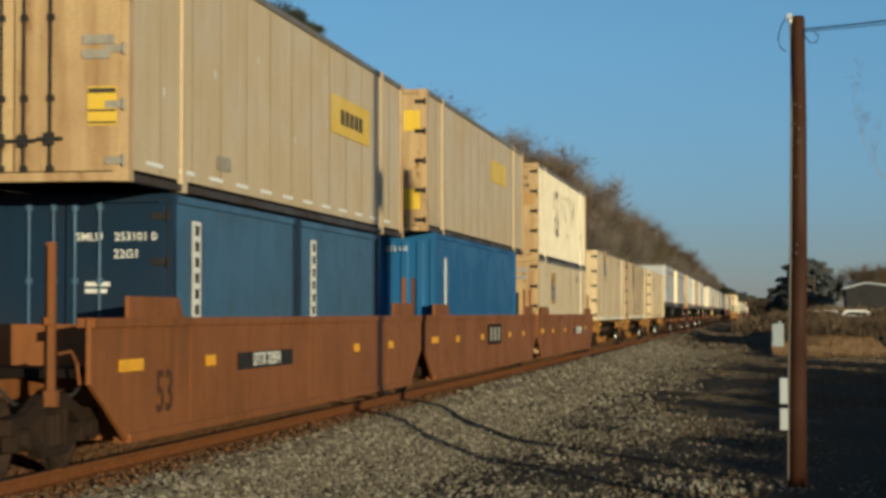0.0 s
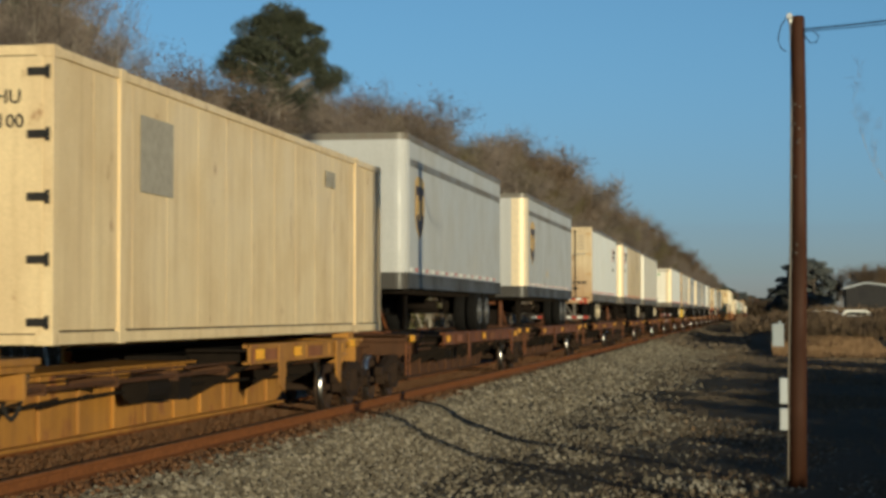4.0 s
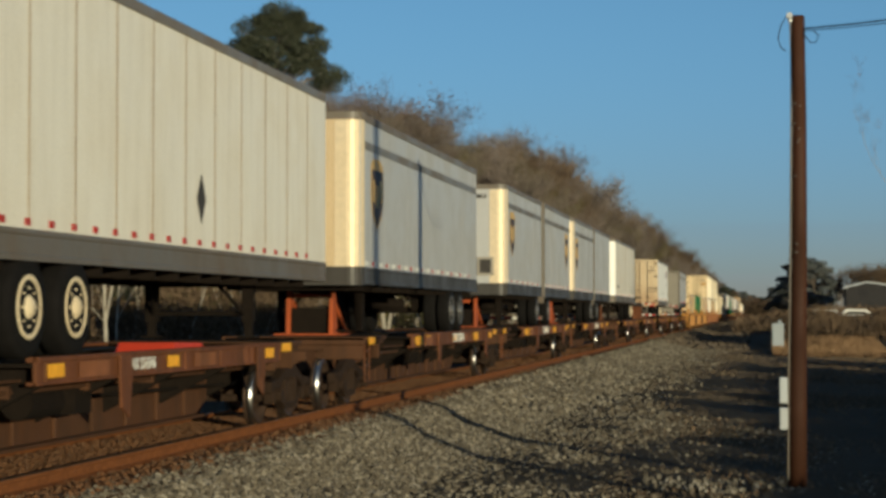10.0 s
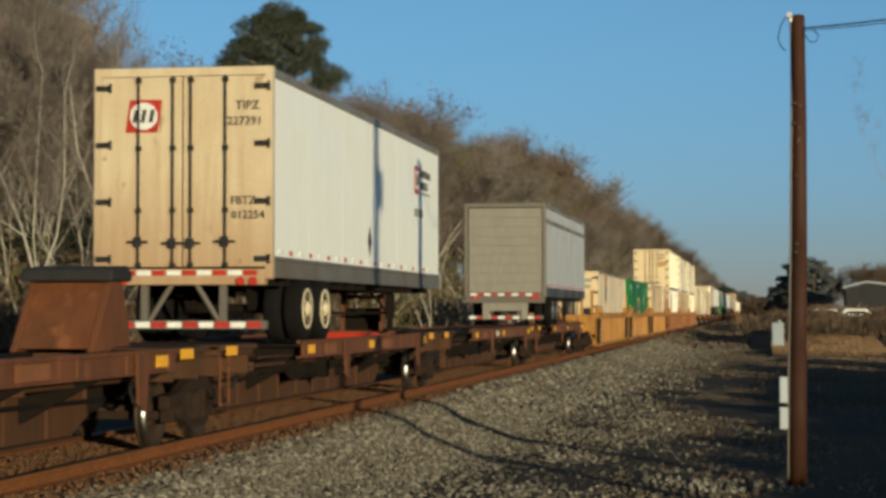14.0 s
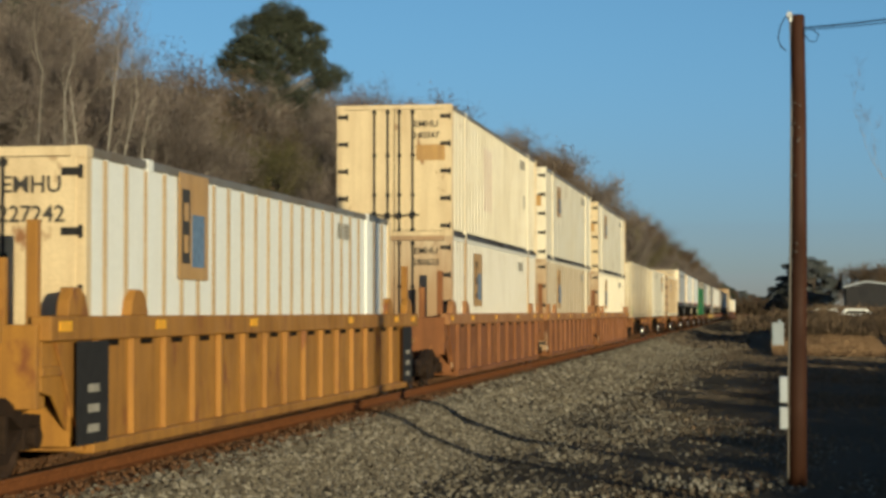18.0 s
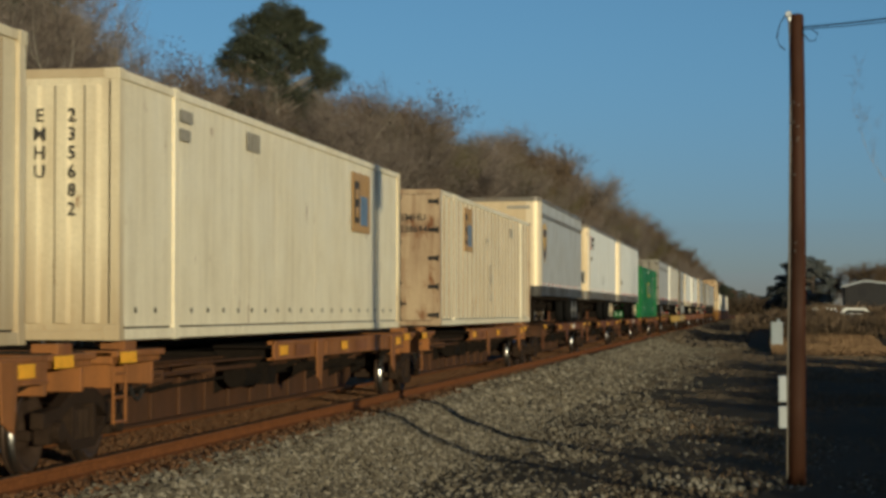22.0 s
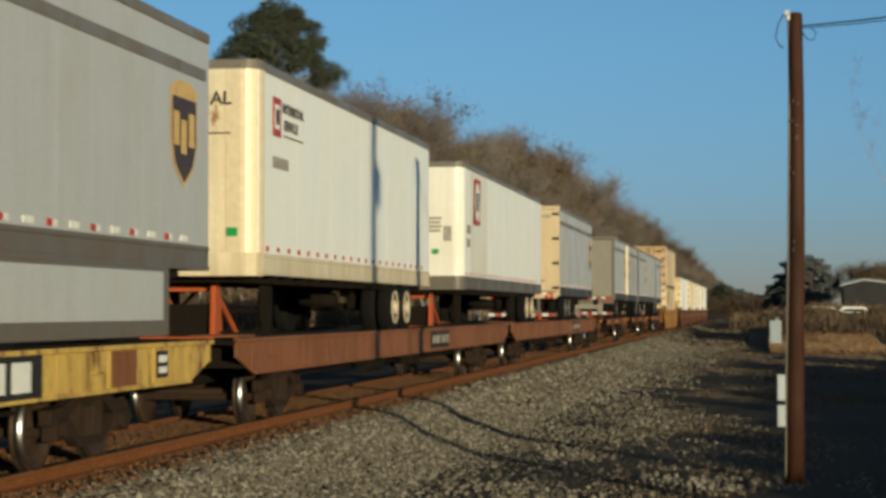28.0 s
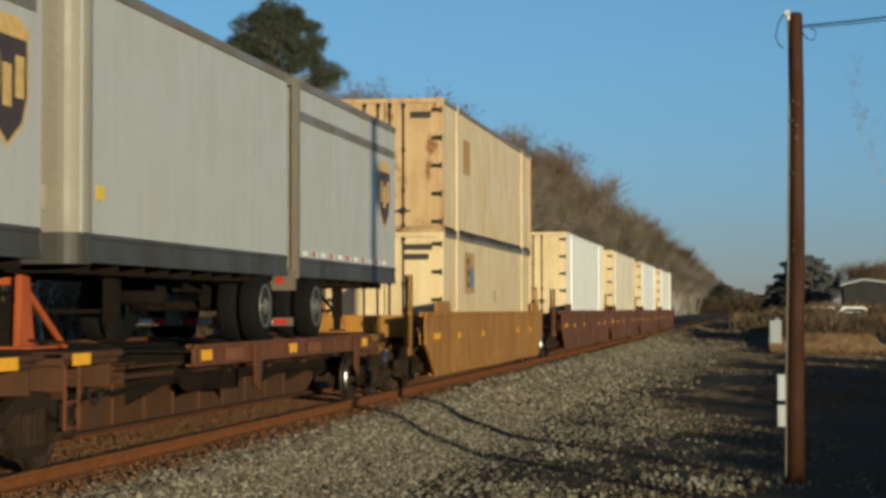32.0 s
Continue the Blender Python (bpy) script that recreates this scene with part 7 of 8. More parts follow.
def bare_tree_meshes(seed, height, spread, trunks=1, fork=0.4, thick=0.0115, leaf=None, count=9500):
    """Meshes of wood and of fine twigs for one leafless tree, and where its branches end."""
    rng = np.random.default_rng(seed)
    wood = Shape()
    tips = []

    def grow(p, way, length, r, depth):
        steps = 3 if depth < 2 else 2
        for i in range(steps):
            q = p + way * (length / steps)
            r2 = r * (0.86 if depth < 3 else 0.7)
            wood.bar(p, q, r, 6 if depth < 2 else 4 if depth < 3 else 3, r2)
            if depth >= 2:
                tips.append((np.array(p), np.array(way), length))
            p, r = q, r2
            way = way + Vector(rng.normal(0, 0.1, 3)) + Vector((0, 0, 0.05))
            way.normalize()
            if depth < 4 and (i > 0 or depth > 0):
                kid = way + Vector((rng.normal(0, spread), rng.normal(0, spread), rng.uniform(0.0, 0.45)))
                kid.normalize()
                grow(q, kid, length * rng.uniform(0.55, 0.78), r * 0.62, depth + 1)
        if depth < 4:
            for k in range(2 if depth < 3 else 3):
                kid = way + Vector((rng.normal(0, spread), rng.normal(0, spread), rng.uniform(0.0, 0.35)))
                kid.normalize()
                grow(p, kid, length * rng.uniform(0.55, 0.8), r * 0.7, depth + 1)
        tips.append((np.array(p), np.array(way), length))

    for k in range(trunks):
        way = Vector((rng.normal(0, 0.12), rng.normal(0, 0.12), 1)).normalized()
        grow(Vector((rng.normal(0, 0.25) * (trunks > 1), rng.normal(0, 0.25) * (trunks > 1), -0.3)), way, height * fork, height * thick * rng.uniform(0.7, 1.1), 0)
    per = max(3, int(count / len(tips)))
    P, W, Ln = [], [], []
    for p, w, l in tips:
        for k in range(per):
            d = w + rng.normal(0, 0.95, 3)
            d /= np.linalg.norm(d)
            P.append(p + rng.normal(0, 0.12 + 0.05 * l, 3))
            W.append(d)
            Ln.append(rng.uniform(0.35, 1.0))
    P, W, Ln = np.array(P), np.array(W), np.array(Ln)
    wide = rng.uniform(0.006, 0.016, len(P))
    if leaf:
        # withered leaves that still hang in clumps
        P += rng.normal(0, leaf * 0.4, P.shape)
        Ln, wide = Ln * 0.24, rng.uniform(0.011, 0.024, len(P))
    v, f = slivers(P, W, Ln, wide, rng)
    me = bpy.data.meshes.new("twigs")
    me.from_pydata(v, [], f)
    top = max(q[2] for q in wood.v)
    return wood.mesh("wood"), me, top


def make_bare(seed, height, spread, trunks, bark_mat, twig_mat, label, thick=0.0115, leaf=None, count=9500):
    wood, tw, top = bare_tree_meshes(seed, height, spread, trunks, thick=thick, leaf=leaf, count=count)
    root = new("bare_tree")
    tagged(root, label, "tree", "leafless trees along the track")
    part("trunk", wood, bark_mat, root)
    part("crown", tw, twig_mat, root, "clumps of withered leaves" if leaf else "fine bare twigs")
    return root, top


def make_sapling(seed, stems, bark_mat=None):
    """A slender tree with winding pale stems that divide high up."""
    rng = np.random.default_rng(seed)
    wood, ends = Shape(), []

    def wind(p, way, length, r, depth):
        steps = 9 if depth == 0 else 5
        turn = Vector(rng.normal(0, 0.16, 3))
        for i in range(steps):
            q = p + way * (length / steps)
            r2 = r * (0.9 if depth == 0 else 0.82)
            wood.bar(p, q, r, 7 if depth == 0 else 5, r2)
            p, r = q, r2
            turn = turn * 0.4 + Vector(rng.normal(0, 0.11, 3))
            way = (way + turn + Vector((0, 0, 0.1))).normalized()
            if depth < 3 and (i >= 3 if depth == 0 else i >= 1) and rng.random() < 0.62:
                kid = (way + Vector((rng.normal(0, 0.26), rng.normal(0, 0.26), 0.1))).normalized()
                wind(q, kid, length * rng.uniform(0.35, 0.6), r * 0.62, depth + 1)
        ends.append((np.array(p), np.array(way)))

    for k in range(stems):
        lean = Vector((rng.normal(0, 0.09), rng.normal(0, 0.09), 1)).normalized()
        wind(Vector((rng.normal(0, 0.2), rng.normal(0, 0.2), -0.3)), lean, 8.5, 0.088 * rng.uniform(0.75, 1.1), 0)
    P = np.array([p for p, w in ends for k in range(12)]) + rng.normal(0, 0.12, (12 * len(ends), 3))
    W = np.array([w for p, w in ends for k in range(12)]) + rng.normal(0, 0.6, (12 * len(ends), 3))
    W /= np.linalg.norm(W, axis=1, keepdims=True)
    v, f = slivers(P, W, rng.uniform(0.3, 0.8, len(P)), rng.uniform(0.003, 0.008, len(P)), rng)
    me = bpy.data.meshes.new("twigs")
    me.from_pydata(v, [], f)
    root = new("bare_tree")
    tagged(root, "slender leafless sapling with winding pale stems", "tree", "pale saplings at the edge of the wood")
    part("trunk", wood.mesh("wood"), bark_mat or M["pale_bark"], root)
    part("crown", me, M["twigs"], root, "fine bare twigs")
    return root, max(q[2] for q in wood.v)


def make_pine(seed, height, low=0.42, reach=0.165, clumps=60, needles=None):
    rng = np.random.default_rng(seed)
    root = new("pine_tree")
    tagged(root, "tall dark green pine with an uneven crown", "tree", "pines along the track")
    wood = tapered([(0, 0, -0.5, height * 0.014), (0.1, 0.05, height * 0.5, height * 0.01), (0.05, 0.1, height * 0.95, height * 0.003)], 10)
    V, F, k = [], [], 0
    for i in range(clumps):
        u = rng.uniform(low, 1.0)
        z = height * u
        a = rng.uniform(0, 6.283)
        out = height * reach * (1.15 - abs(u - (low + 1) / 2) * (0.66 / (1 - low)) * 1.9) * rng.uniform(0.45, 1.15)
        c = np.array([out * math.cos(a), out * math.sin(a), z + out * 0.15])
        wood.bar((0.05, 0.05, z - out * 0.25), tuple(c), 0.05, 4, 0.015)
        n = 300
        d = rng.normal(size=(n, 3))
        d /= np.linalg.norm(d, axis=1, keepdims=True)
        size = height * rng.uniform(0.03, 0.062)
        pts = c + d * np.array([1.15, 1.15, 0.62]) * size * rng.uniform(0.35, 1.0, (n, 1))
        w = d + rng.normal(0, 0.5, (n, 3))
        w /= np.linalg.norm(w, axis=1, keepdims=True)
        v, f = slivers(pts, w, rng.uniform(0.2, 0.45, n), rng.uniform(0.025, 0.055, n), rng)
        V.append(v)
        F.append(f + k)
        k += len(v)
    me = bpy.data.meshes.new("needles")
    me.from_pydata(np.concatenate(V), [], np.concatenate(F))
    part("trunk", wood.mesh("trunk", 0, True), M["dark_bark"], root)
    part("crown", me, needles or M["needles"], root, "clumps of dark green needles")
    return root


def make_crown_pine(seed, height, lobes):
    """A pine whose crown is a group of billowing lobes: (across, up, radius, clumps)."""
    rng = np.random.default_rng(seed)
    root = new("pine_tree")
    tagged(root, "tall pine with a rounded billowing crown above the wood", "tree", "pines along the track")
    wood = tapered([(0, 0, -0.5, 0.34), (0.2, 0.05, height * 0.5, 0.26), (-0.1, 0.1, height * 0.8, 0.17), (0.1, 0, height * 0.97, 0.05)], 10)
    V, F, k = [], [], 0
    for across, up, radius, clumps in lobes:
        for i in range(clumps):
            d = rng.normal(size=3)
            d /= np.linalg.norm(d)
            c = np.array([across, 0.0, up]) + d * radius * rng.uniform(0.45, 1.0) * np.array([1.0, 1.0, 0.85])
            size = rng.uniform(0.45, 0.95)
            if i % 2 == 0:
                wood.bar((0.05, 0.05, c[2] - 0.3 * abs(c[0]) - 0.6), tuple(c), 0.07, 4, 0.015)
            n = 260
            e = rng.normal(size=(n, 3))
            e /= np.linalg.norm(e, axis=1, keepdims=True)
            pts = c + e * np.array([1.1, 1.1, 0.7]) * size * rng.uniform(0.3, 1.0, (n, 1))
            w = e + np.array([0, 0, 0.35]) + rng.normal(0, 0.4, (n, 3))
            w /= np.linalg.norm(w, axis=1, keepdims=True)
            v, f = slivers(pts, w, rng.uniform(0.15, 0.36, n), rng.uniform(0.018, 0.042, n), rng)
            V.append(v)
            F.append(f + k)
            k += len(v)
    me = bpy.data.meshes.new("needles")
    me.from_pydata(np.concatenate(V), [], np.concatenate(F))
    part("trunk", wood.mesh("trunk", 0, True), M["grey_bark"], root)
    part("crown", me, M["needles"], root, "billowing clumps of dark green needles")
    return root


def make_sycamore(seed, limbs, label):
    """A tall leafless tree with white limbs: each limb is a bent line of (across, up) with a base radius."""
    rng = np.random.default_rng(seed)
    wood, P, W = Shape(), [], []

    def shoot(p, way, length, r, depth):
        for i in range(4):
            q = p + way * (length / 4)
            wood.bar(p, q, r, 4, r * 0.8)
            p, r = q, r * 0.8
            way = (way + Vector(rng.normal(0, 0.16, 3)) + Vector((0, 0, 0.06))).normalized()
            if depth < 2 and rng.random() < 0.7:
                shoot(q, (way + Vector(rng.normal(0, 0.45, 3))).normalized(), length * rng.uniform(0.4, 0.65), r * 0.6, depth + 1)
            for k in range(3):
                P.append(np.array(q))
                W.append(np.array(way) + rng.normal(0, 0.7, 3))

    for line, r in limbs:
        pts = [Vector((a, 0.3 * noise.noise((a, b * 0.3, seed)), b)) for a, b in line]
        for i in range(len(pts) - 1):
            r2 = r * 0.8
            wood.bar(pts[i], pts[i + 1], r, 8, r2)
            if i:
                for k in range(2):
                    way = (pts[i + 1] - pts[i]).normalized() + Vector((rng.normal(0, 0.5), rng.normal(0, 0.5), 0.25))
                    shoot(pts[i].lerp(pts[i + 1], rng.random()), way.normalized(), rng.uniform(1.6, 3.2), r2 * 0.4, 0)
            r = r2
        shoot(pts[-1], (pts[-1] - pts[-2]).normalized(), 3.0, r, 0)
    P, W = np.array(P) + rng.normal(0, 0.05, (len(P), 3)), np.array(W)
    W /= np.linalg.norm(W, axis=1, keepdims=True)
    v, f = slivers(P, W, rng.uniform(0.4, 1.1, len(P)), rng.uniform(0.004, 0.01, len(P)), rng)
    me = bpy.data.meshes.new("twigs")
    me.from_pydata(v, [], f)
    root = new("bare_tree")
    tagged(root, label, "tree", "pale saplings at the edge of the wood")
    part("trunk", wood.mesh("wood"), M["white_bark"], root)
    part("crown", me, M["twigs"], root, "fine bare twigs")
    return root


def brush(name, xs, ys, count, height, material, label, seed, width=0.012, spread=0.45, base=-0.85, ground=False):
    """A thicket of stems and leaves, joined as one."""
    rng = np.random.default_rng(seed)
    x, y = rng.uniform(*xs, count), rng.uniform(*ys, count)
    lump = np.array([0.55 + 0.75 * max(0, noise.noise((a * 0.35, b * 0.16, seed)) + 0.35) for a, b in zip(x, y)])
    h = rng.uniform(0, 1, count) ** 0.8 * height * lump
    if ground:
        base = np.array([ground_z(a, b) for a, b in zip(x, y)])
    p = np.stack([x, y, base + h], -1)
    w = rng.normal(0, spread, (count, 3)) + np.array([0, 0, 0.8 if height < 3 else 0.25])
    w /= np.linalg.norm(w, axis=1, keepdims=True)
    v, f = slivers(p, w, rng.uniform(0.25, 0.8, count) * min(1.0, height), rng.uniform(0.5, 1.5, count) * width, rng)
    me = bpy.data.meshes.new(name)
    me.from_pydata(v, [], f)
    return tagged(one(name, me, material), label, "brush", kind="stuff")


def placed(ob, x, y, h, made, rng, flat=1.0):
    k = h / made
    m = Matrix.Translation((x, y, ground_z(x, y) - 0.1)) @ Euler((0, 0, rng.uniform(0, 6.283))).to_matrix().to_4x4() @ Matrix.Diagonal((k * flat, k * flat, k, 1))
    return copy_thing(ob, m)


def plant():
    rng = random.Random(7)
    kinds = []
    for i, (h, sp, tr, bk, tw, lf, says) in enumerate((
            (12, 0.42, 1, "grey_bark", "twigs", None, "leafless tree with grey bark and brown twigs"),
            (11, 0.5, 2, "grey_bark", "twigs", None, "leafless tree with grey bark and brown twigs"),
            (13, 0.46, 1, "dark_bark", "red_twigs", 0.22, "tree holding withered russet leaves"),
            (12, 0.4, 3, "pale_bark", "twigs", None, "leafless tree with pale trunks and brown twigs"),
            (12, 0.55, 1, "dark_bark", "dry", 0.25, "tree with a thin brown crown"),
            (12, 0.5, 2, "dark_bark", "olive", 0.25, "tree with a dull olive crown"),
            (11, 0.6, 1, "dark_bark", "red_twigs", 0.3, "spreading tree holding withered russet leaves"))):
        kinds.append(make_bare(40 + i, h, sp, tr, M[bk], M[tw], says, 0.0085 if lf else 0.0115, lf, 38000 if lf else 21000))
    slim = [make_sapling(60 + i, t) for i, t in enumerate((2, 1, 3, 1))]
    pine = make_crown_pine(21, 26.5, ((0.2, 25.7, 1.8, 30), (-2.0, 24.3, 1.9, 32), (2.0, 24.1, 1.9, 32), (-1.1, 25.7, 1.3, 14), (1.5, 25.6, 1.3, 14), (-2.6, 22.4, 1.9, 32), (2.3, 22.6, 1.7, 26), (0.0, 23.0, 2.4, 34), (4.1, 21.2, 1.3, 20), (-4.4, 22.3, 0.8, 8), (-1.2, 19.6, 2.4, 30), (2.6, 19.0, 1.9, 16)))
    pine2 = make_pine(9, 15.0)
    cedar = make_pine(14, 10.0, 0.12, 0.3, 90, M["cedar"])
    tagged(cedar, "dense dark evergreen with a rounded crown", "tree", "evergreens by the far house")
    # outline of the wood: the way it lies from the near end of the track, and how high it stands there
    way = (0.0052, 0.0309, 0.0424, 0.0569, 0.0831, 0.1007, 0.1184, 0.1421, 0.1511, 0.1721, 0.1841, 0.2139, 0.2206, 0.273, 0.2823, 0.287, 0.3136, 0.3325, 0.3401, 0.3452, 0.3772, 0.4094, 0.5417)
    rise = (0.0098, 0.0249, 0.036, 0.0477, 0.0687, 0.0852, 0.0917, 0.0903, 0.0999, 0.107, 0.118, 0.1179, 0.1179, 0.1174, 0.1304, 0.1324, 0.1328, 0.1276, 0.139, 0.164, 0.172, 0.165, 0.163)

    def tall(x, y):
        return 2.6 + math.hypot(x, y) * float(np.interp(-x / y, way, rise))
    y = 62.0
    while y < 1000:
        for row, (x0, scale) in enumerate(((-33, 0.96), (-38.5, 1.0), (-45, 1.0))):
            if row == 2 and y > 560:
                continue
            yy = y * (1, 1.17, 1.38)[row] + rng.uniform(-2.5, 2.5)
            xx = x0 + rng.uniform(-2.5, 2.5)
            # crowns reach out over the track, so the outline is taken at their edge
            h = tall(xx, yy)
            reach = xx + 0.2 * h
            h = tall(reach, yy) * scale * rng.uniform(0.89, 1.06) * (1.12 if -reach / yy > 0.345 else 1.0)
            russet = noise.noise((0, yy * 0.02, 4)) > 0.12
            i = rng.choice((0, 1, 3, 1, 0, 0, 5)) if row == 0 else rng.choice((2, 1, 0, 6, 1) if russet else (0, 1, 0, 1, 3, 4))
            if row == 2 and rng.random() < 0.25:
                placed(pine2, xx, yy, h * 0.94, 15.4, rng)
                continue
            if yy < 108:
                i = (0, 1, 3, 0, 4)[i % 5]
            placed(kinds[i][0], xx, yy, h, kinds[i][1], rng, 0.7 if -reach / yy > 0.325 else 1.0)
        y += 2.7 + y * 0.019
    pine.matrix_world = pose(-38.2, 150.5, -0.85)
    for x, y, h in ((-38.5, 161, 20.5), (-36.3, 134, 18), (-44, 555, 26), (-44, 610, 28), (-50, 795, 33), (-42, 121, 17.5), (-46, 137, 20)):
        placed(pine2, x, y, h, 15.4, rng, 0.8)
    for k, (y, h) in enumerate(((71.5, 12.5), (76.5, 12.0), (79, 13.5), (85.5, 12.0), (88, 13), (93, 10), (104, 12.5), (107, 10), (112, 9), (68, 11), (168, 17), (186, 18), (205, 21), (213, 20), (226, 22), (250, 20))):
        i = k % 4
        placed(slim[i][0], -28.6 + rng.uniform(-0.7, 0.7), y, h, slim[i][1], rng)
    # low evergreens among the bare trunks
    for x, y, h in ((-31, 127, 10.5), (-32, 119, 9.5), (-32, 109, 11), (-30.5, 133, 8), (-31, 146, 9), (-30.5, 90, 7), (-31, 82, 8), (-31, 72, 6.5), (-32, 158, 12)):
        placed(pine2, x, y, h, 15.4, rng, 1.2)
    # white-limbed trees at the edge of the wood
    syc = make_sycamore(5, (
        (((0.0, -0.6), (-0.15, 1.0), (-0.5, 3.6), (-0.95, 6.2), (-1.6, 8.3), (-1.75, 10.2), (-1.7, 13.0)), 0.2),
        (((-1.6, 8.3), (-2.3, 9.6), (-3.0, 10.3), (-4.4, 10.5)), 0.085),
        (((-1.0, 6.2), (-2.0, 7.2), (-3.2, 7.7), (-4.4, 8.4)), 0.075),
        (((0.1, -0.6), (0.15, 1.6), (0.5, 3.6), (0.9, 5.6), (1.15, 7.6), (1.2, 10.2)), 0.16),
        (((0.0, 2.6), (-0.1, 4.6), (-0.25, 7.0), (0.1, 9.6), (0.2, 12.0)), 0.1)), "tall leafless tree with forked white limbs")
    syc.matrix_world = pose(-27.0, 138.6, -0.85)
    syc = make_sycamore(6, (
        (((0.0, -0.6), (-0.2, 1.2), (-0.55, 3.4), (-1.2, 5.8), (-2.0, 7.6), (-2.8, 9.0)), 0.1),
        (((-0.5, 3.2), (-0.2, 4.4), (0.2, 5.4), (0.5, 7.4), (0.5, 10.0)), 0.06),
        (((-0.6, 3.6), (-0.7, 5.4), (-0.6, 8.4), (-0.4, 11.0)), 0.045),
        (((-1.1, 5.4), (-1.8, 5.9), (-2.7, 6.2)), 0.035)), "slender leafless tree with forked white limbs")
    syc.matrix_world = pose(-27.0, 71.0, -0.85)
    syc = make_sycamore(8, (
        (((0.0, -0.6), (0.0, 1.4), (-0.1, 3.4), (-0.15, 5.4), (-0.6, 7.4), (-1.3, 9.2), (-1.6, 11.5)), 0.11),
        (((0.0, 2.2), (0.4, 4.2), (0.75, 6.4), (0.7, 8.4), (1.1, 10.6)), 0.07),
        (((0.35, -0.6), (0.5, 2.0), (0.6, 3.6), (1.3, 5.8), (1.5, 8.6)), 0.06),
        (((-0.1, 4.6), (0.1, 6.8), (0.05, 9.2), (0.3, 12.0)), 0.055)), "leafless tree with a cluster of pale upright limbs")
    syc.matrix_world = pose(-27.0, 77.4, -0.85)
    # far side of the open land on the other hand, and the distant end of the line
    for x, y, h in ((7.0, 330, 10.2), (10.0, 340, 9.0), (4.4, 350, 7.6), (8.4, 322, 9.4), (2.6, 360, 6.2)):
        placed(cedar, x, y, h, 10.3, rng, 1.25)
    for k in range(16):
        i = rng.randrange(5)
        placed(kinds[i][0], 14 + k * 2.4 + rng.uniform(-1, 1), 330 + rng.uniform(-20, 30), rng.uniform(8, 10.5), kinds[i][1], rng)
    for k in range(30):
        x = -40 + k * 2.2
        h = rng.uniform(0.8, 1.1) * float(np.interp(x, (-40, -29, -16, -6, 4, 14, 30), (26, 21, 15.5, 11.5, 10.5, 14, 16)))
        placed((pine2, cedar, kinds[2][0])[k % 3], x + rng.uniform(-1, 1), 1130 + rng.uniform(0, 50), h, (15.4, 10.3, kinds[2][1])[k % 3], rng, 1.7 if k % 3 == 0 else 1.0)
    # unseen thin stems added among the shrubs to streak the dirt with shade
    for k, (y, h) in enumerate(((24, 2.2), (29.5, 2.9), (33, 2.4), (38, 3.0), (43, 3.2), (47, 2.7), (53, 3.3), (60, 3.4), (66, 3.0), (74, 3.3))):
        placed(slim[k % 4][0], 7.2 + 0.014 * y + rng.uniform(-0.3, 0.5), y, h, slim[k % 4][1], rng, 1.5)
    # low trees out of view, added farther right to dapple the dirt
    for k in range(20):
        y = 12 + k * 3.4 + rng.uniform(-1.5, 1.5)
        h = float(np.interp(y, (12, 18, 31, 46, 76), (2.7, 3.1, 3.7, 3.9, 3.4))) * rng.uniform(0.72, 1.08)
        i = (2, 4, 5, 6)[k % 4]
        placed(kinds[i][0], 16.5 + rng.uniform(-0.8, 0.8), y, h, kinds[i][1], rng, 1.2)
    # one whose thin branches hang into view from the side
    roadside = make_sapling(71, 3, M["grey_bark"])
    tagged(roadside[0], "leafless grey sapling beside the dirt", "tree")
    roadside[0].matrix_world = Matrix.Translation((8.0, 84, ground_z(8.0, 84) - 0.1)) @ Matrix.Diagonal((0.85, 0.85, 0.95, 1))
    for ob in [k[0] for k in kinds + slim] + [pine2, cedar]:
        # the first of each kind takes its place in the back of the wood
        ob.matrix_world = Matrix.Translation((-48 - rng.uniform(0, 5), 110 + rng.uniform(0, 150), -1.0))


plant()
brush("undergrowth", (-34, -27), (50, 130), 42000, 4.4, M["dry"], "brown leafless undergrowth at the edge of the wood", 3, 0.03)
brush("undergrowth", (-50, -30), (55, 205), 60000, 10, M["olive"], "olive and brown brush among the trees", 4, 0.07)
brush("undergrowth", (-44, -31), (55, 160), 40000, 9, M["red_twigs"], "russet brush among the trees", 14, 0.05)
brush("undergrowth", (-55, -28), (130, 620), 50000, 9.0, M["dry"], "brown thicket along the track", 5, 0.09)
brush("undergrowth", (-44, 34), (1085, 1125), 30000, 8.5, M["dry"], "far thicket that closes the line", 15, 0.45)
brush("roadside_brush", (0.9, 18), (132, 165), 30000, 1.15, M["dry"], "brown brush on the open ground", 6, 0.03, ground=True)
brush("roadside_brush", (-3, 40), (195, 290), 26000, 1.6, M["dry"], "brown brush around the far house", 13, 0.06, ground=True)
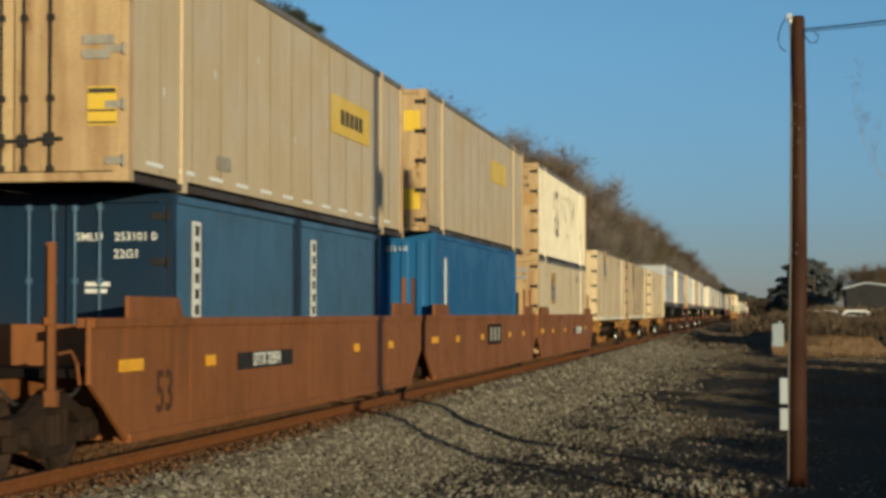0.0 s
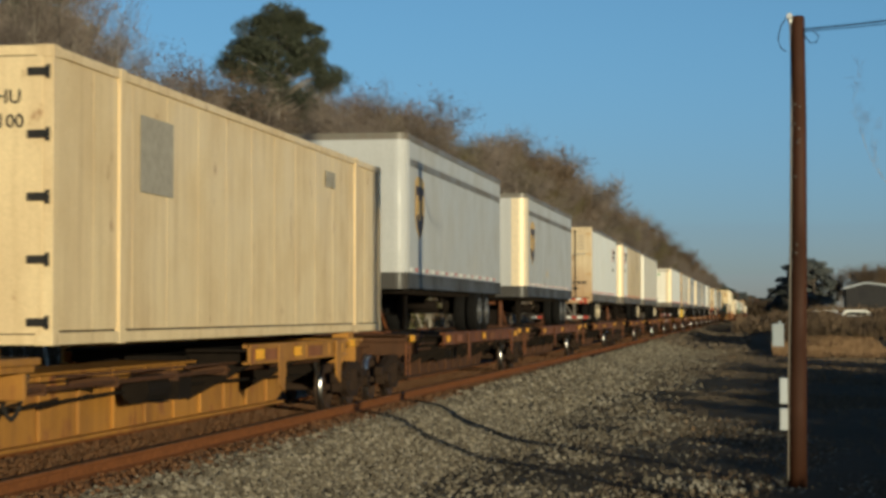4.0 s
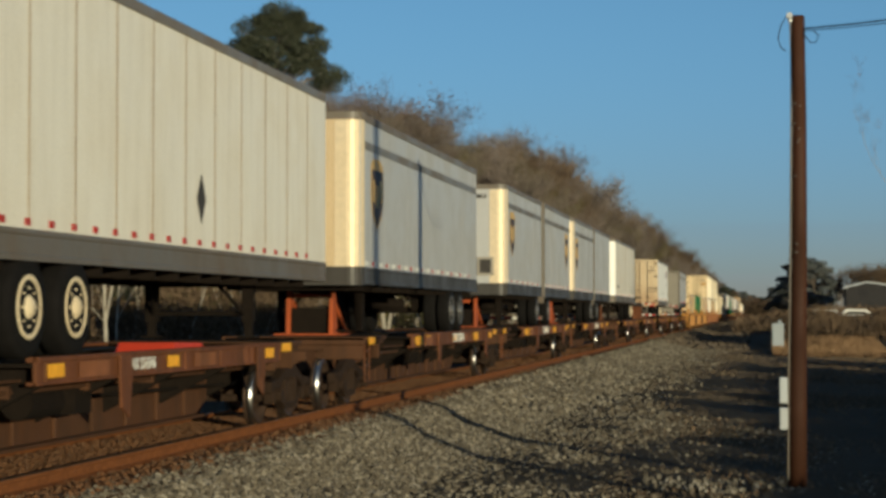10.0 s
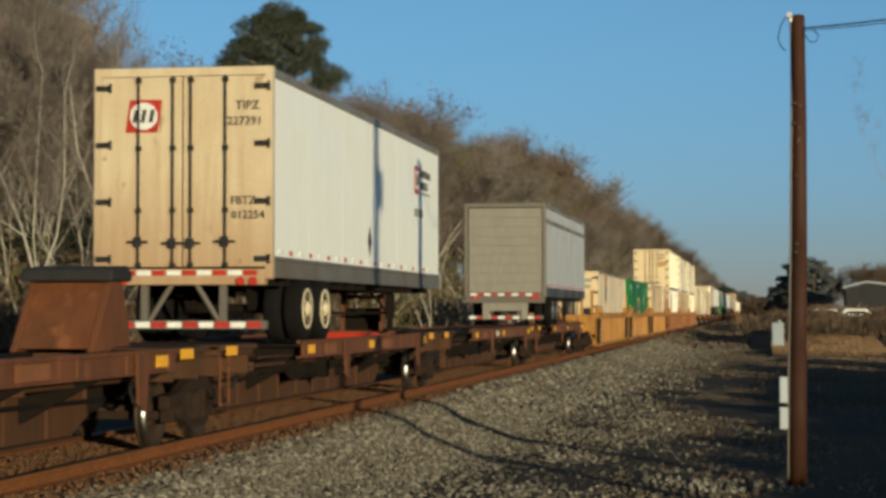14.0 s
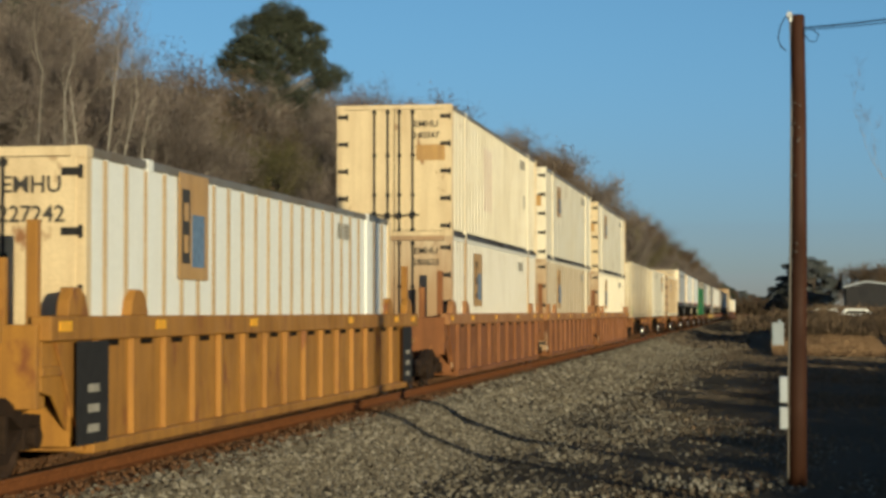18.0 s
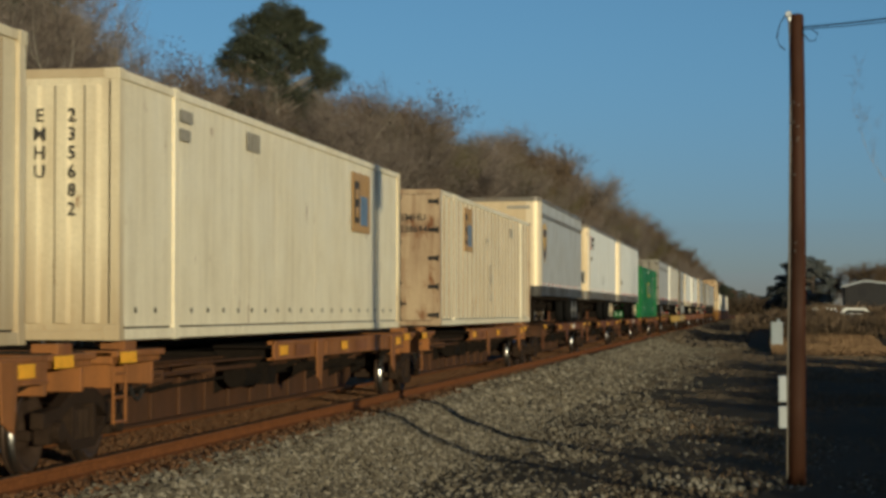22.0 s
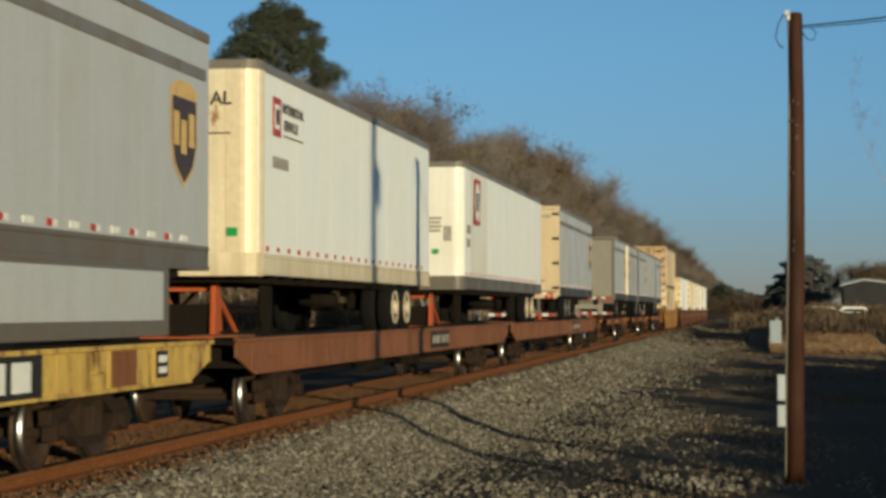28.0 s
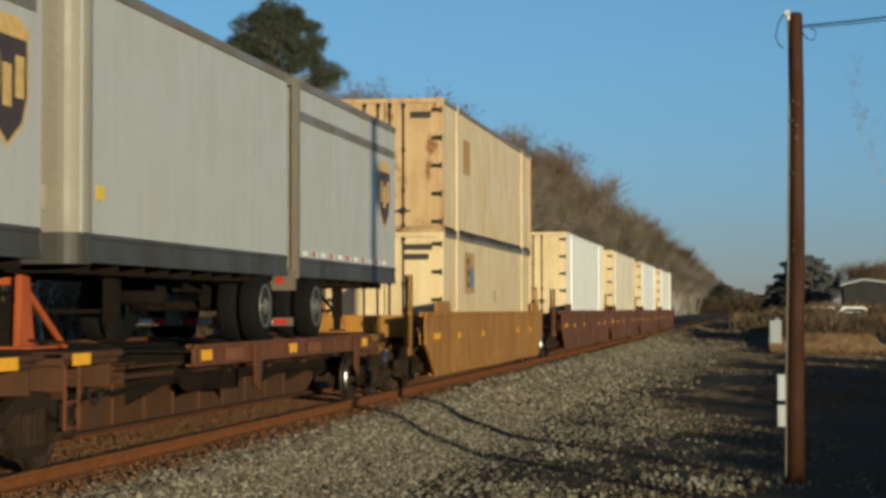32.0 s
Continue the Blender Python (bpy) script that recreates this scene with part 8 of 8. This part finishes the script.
brush("dead_grass", (0.6, 7.4), (106, 138), 42000, 0.3, M["straw"], "dead orange-brown grass on the open ground", 8, 0.02, ground=True)
brush("dead_grass", (-2.4, 0.1), (23.6, 28.4), 900, 0.13, M["straw"], "tufts of dead grass on the dirt", 9, 0.006)
brush("dead_grass", (-4.0, 6), (28, 104), 12000, 0.12, M["straw"], "sparse dead grass on the dirt", 10, 0.008)


def shrubs():
    """Unseen shrubs added right of the camera to shade the ground ahead of it."""
    rng = random.Random(3)
    def leafy(seed):
        r = np.random.default_rng(seed)
        n = 2400
        d = r.normal(size=(n, 3))
        d /= np.linalg.norm(d, axis=1, keepdims=True)
        p = d * np.array([1.0, 1.0, 0.7]) * r.uniform(0.2, 1, (n, 1)) ** 0.5 + np.array([0, 0, 0.65])
        p[:, 2] = np.maximum(p[:, 2], 0.02)
        v, f = slivers(p, d, r.uniform(0.1, 0.3, n), r.uniform(0.02, 0.05, n), r)
        me = bpy.data.meshes.new("leaves")
        me.from_pydata(v, [], f)
        return me
    for k in range(68):
        low = k < 42
        y = 1.0 + k * 1.75 + rng.uniform(-0.7, 0.7) if low else 8 + (k - 42) * 2.8 + rng.uniform(-1.5, 1.5)
        x = (6.9 + 0.012 * y + rng.uniform(-0.4, 0.9)) if low else 16.2 + rng.uniform(-0.8, 1.2)
        root = new("shrub")
        root.location = (x, y, ground_z(x, y) - 0.05)
        if low:
            root.scale = (rng.uniform(0.9, 1.3), rng.uniform(1.2, 1.6), rng.uniform(0.8, 1.1) * (x - 1.2) / 6 * float(np.interp(y, (0, 10, 19), (0.4, 0.55, 1))))
        else:
            root.scale = (rng.uniform(1.0, 1.4), rng.uniform(0.8, 1.2), rng.uniform(1.5, 1.95))
        tagged(root, "unseen evergreen shrub added to shade the dirt", "shrub", "shrubs beside the dirt")
        part("crown", kept(("leafy", k % 3), lambda: leafy(k % 3)), M["olive"], root)
        part("stem", kept(("stem",), lambda: tapered([(0, 0, -0.2, 0.06), (0.05, 0, 0.6, 0.03)], 8).mesh("stem")), M["dark_bark"], root)


shrubs()


motions()
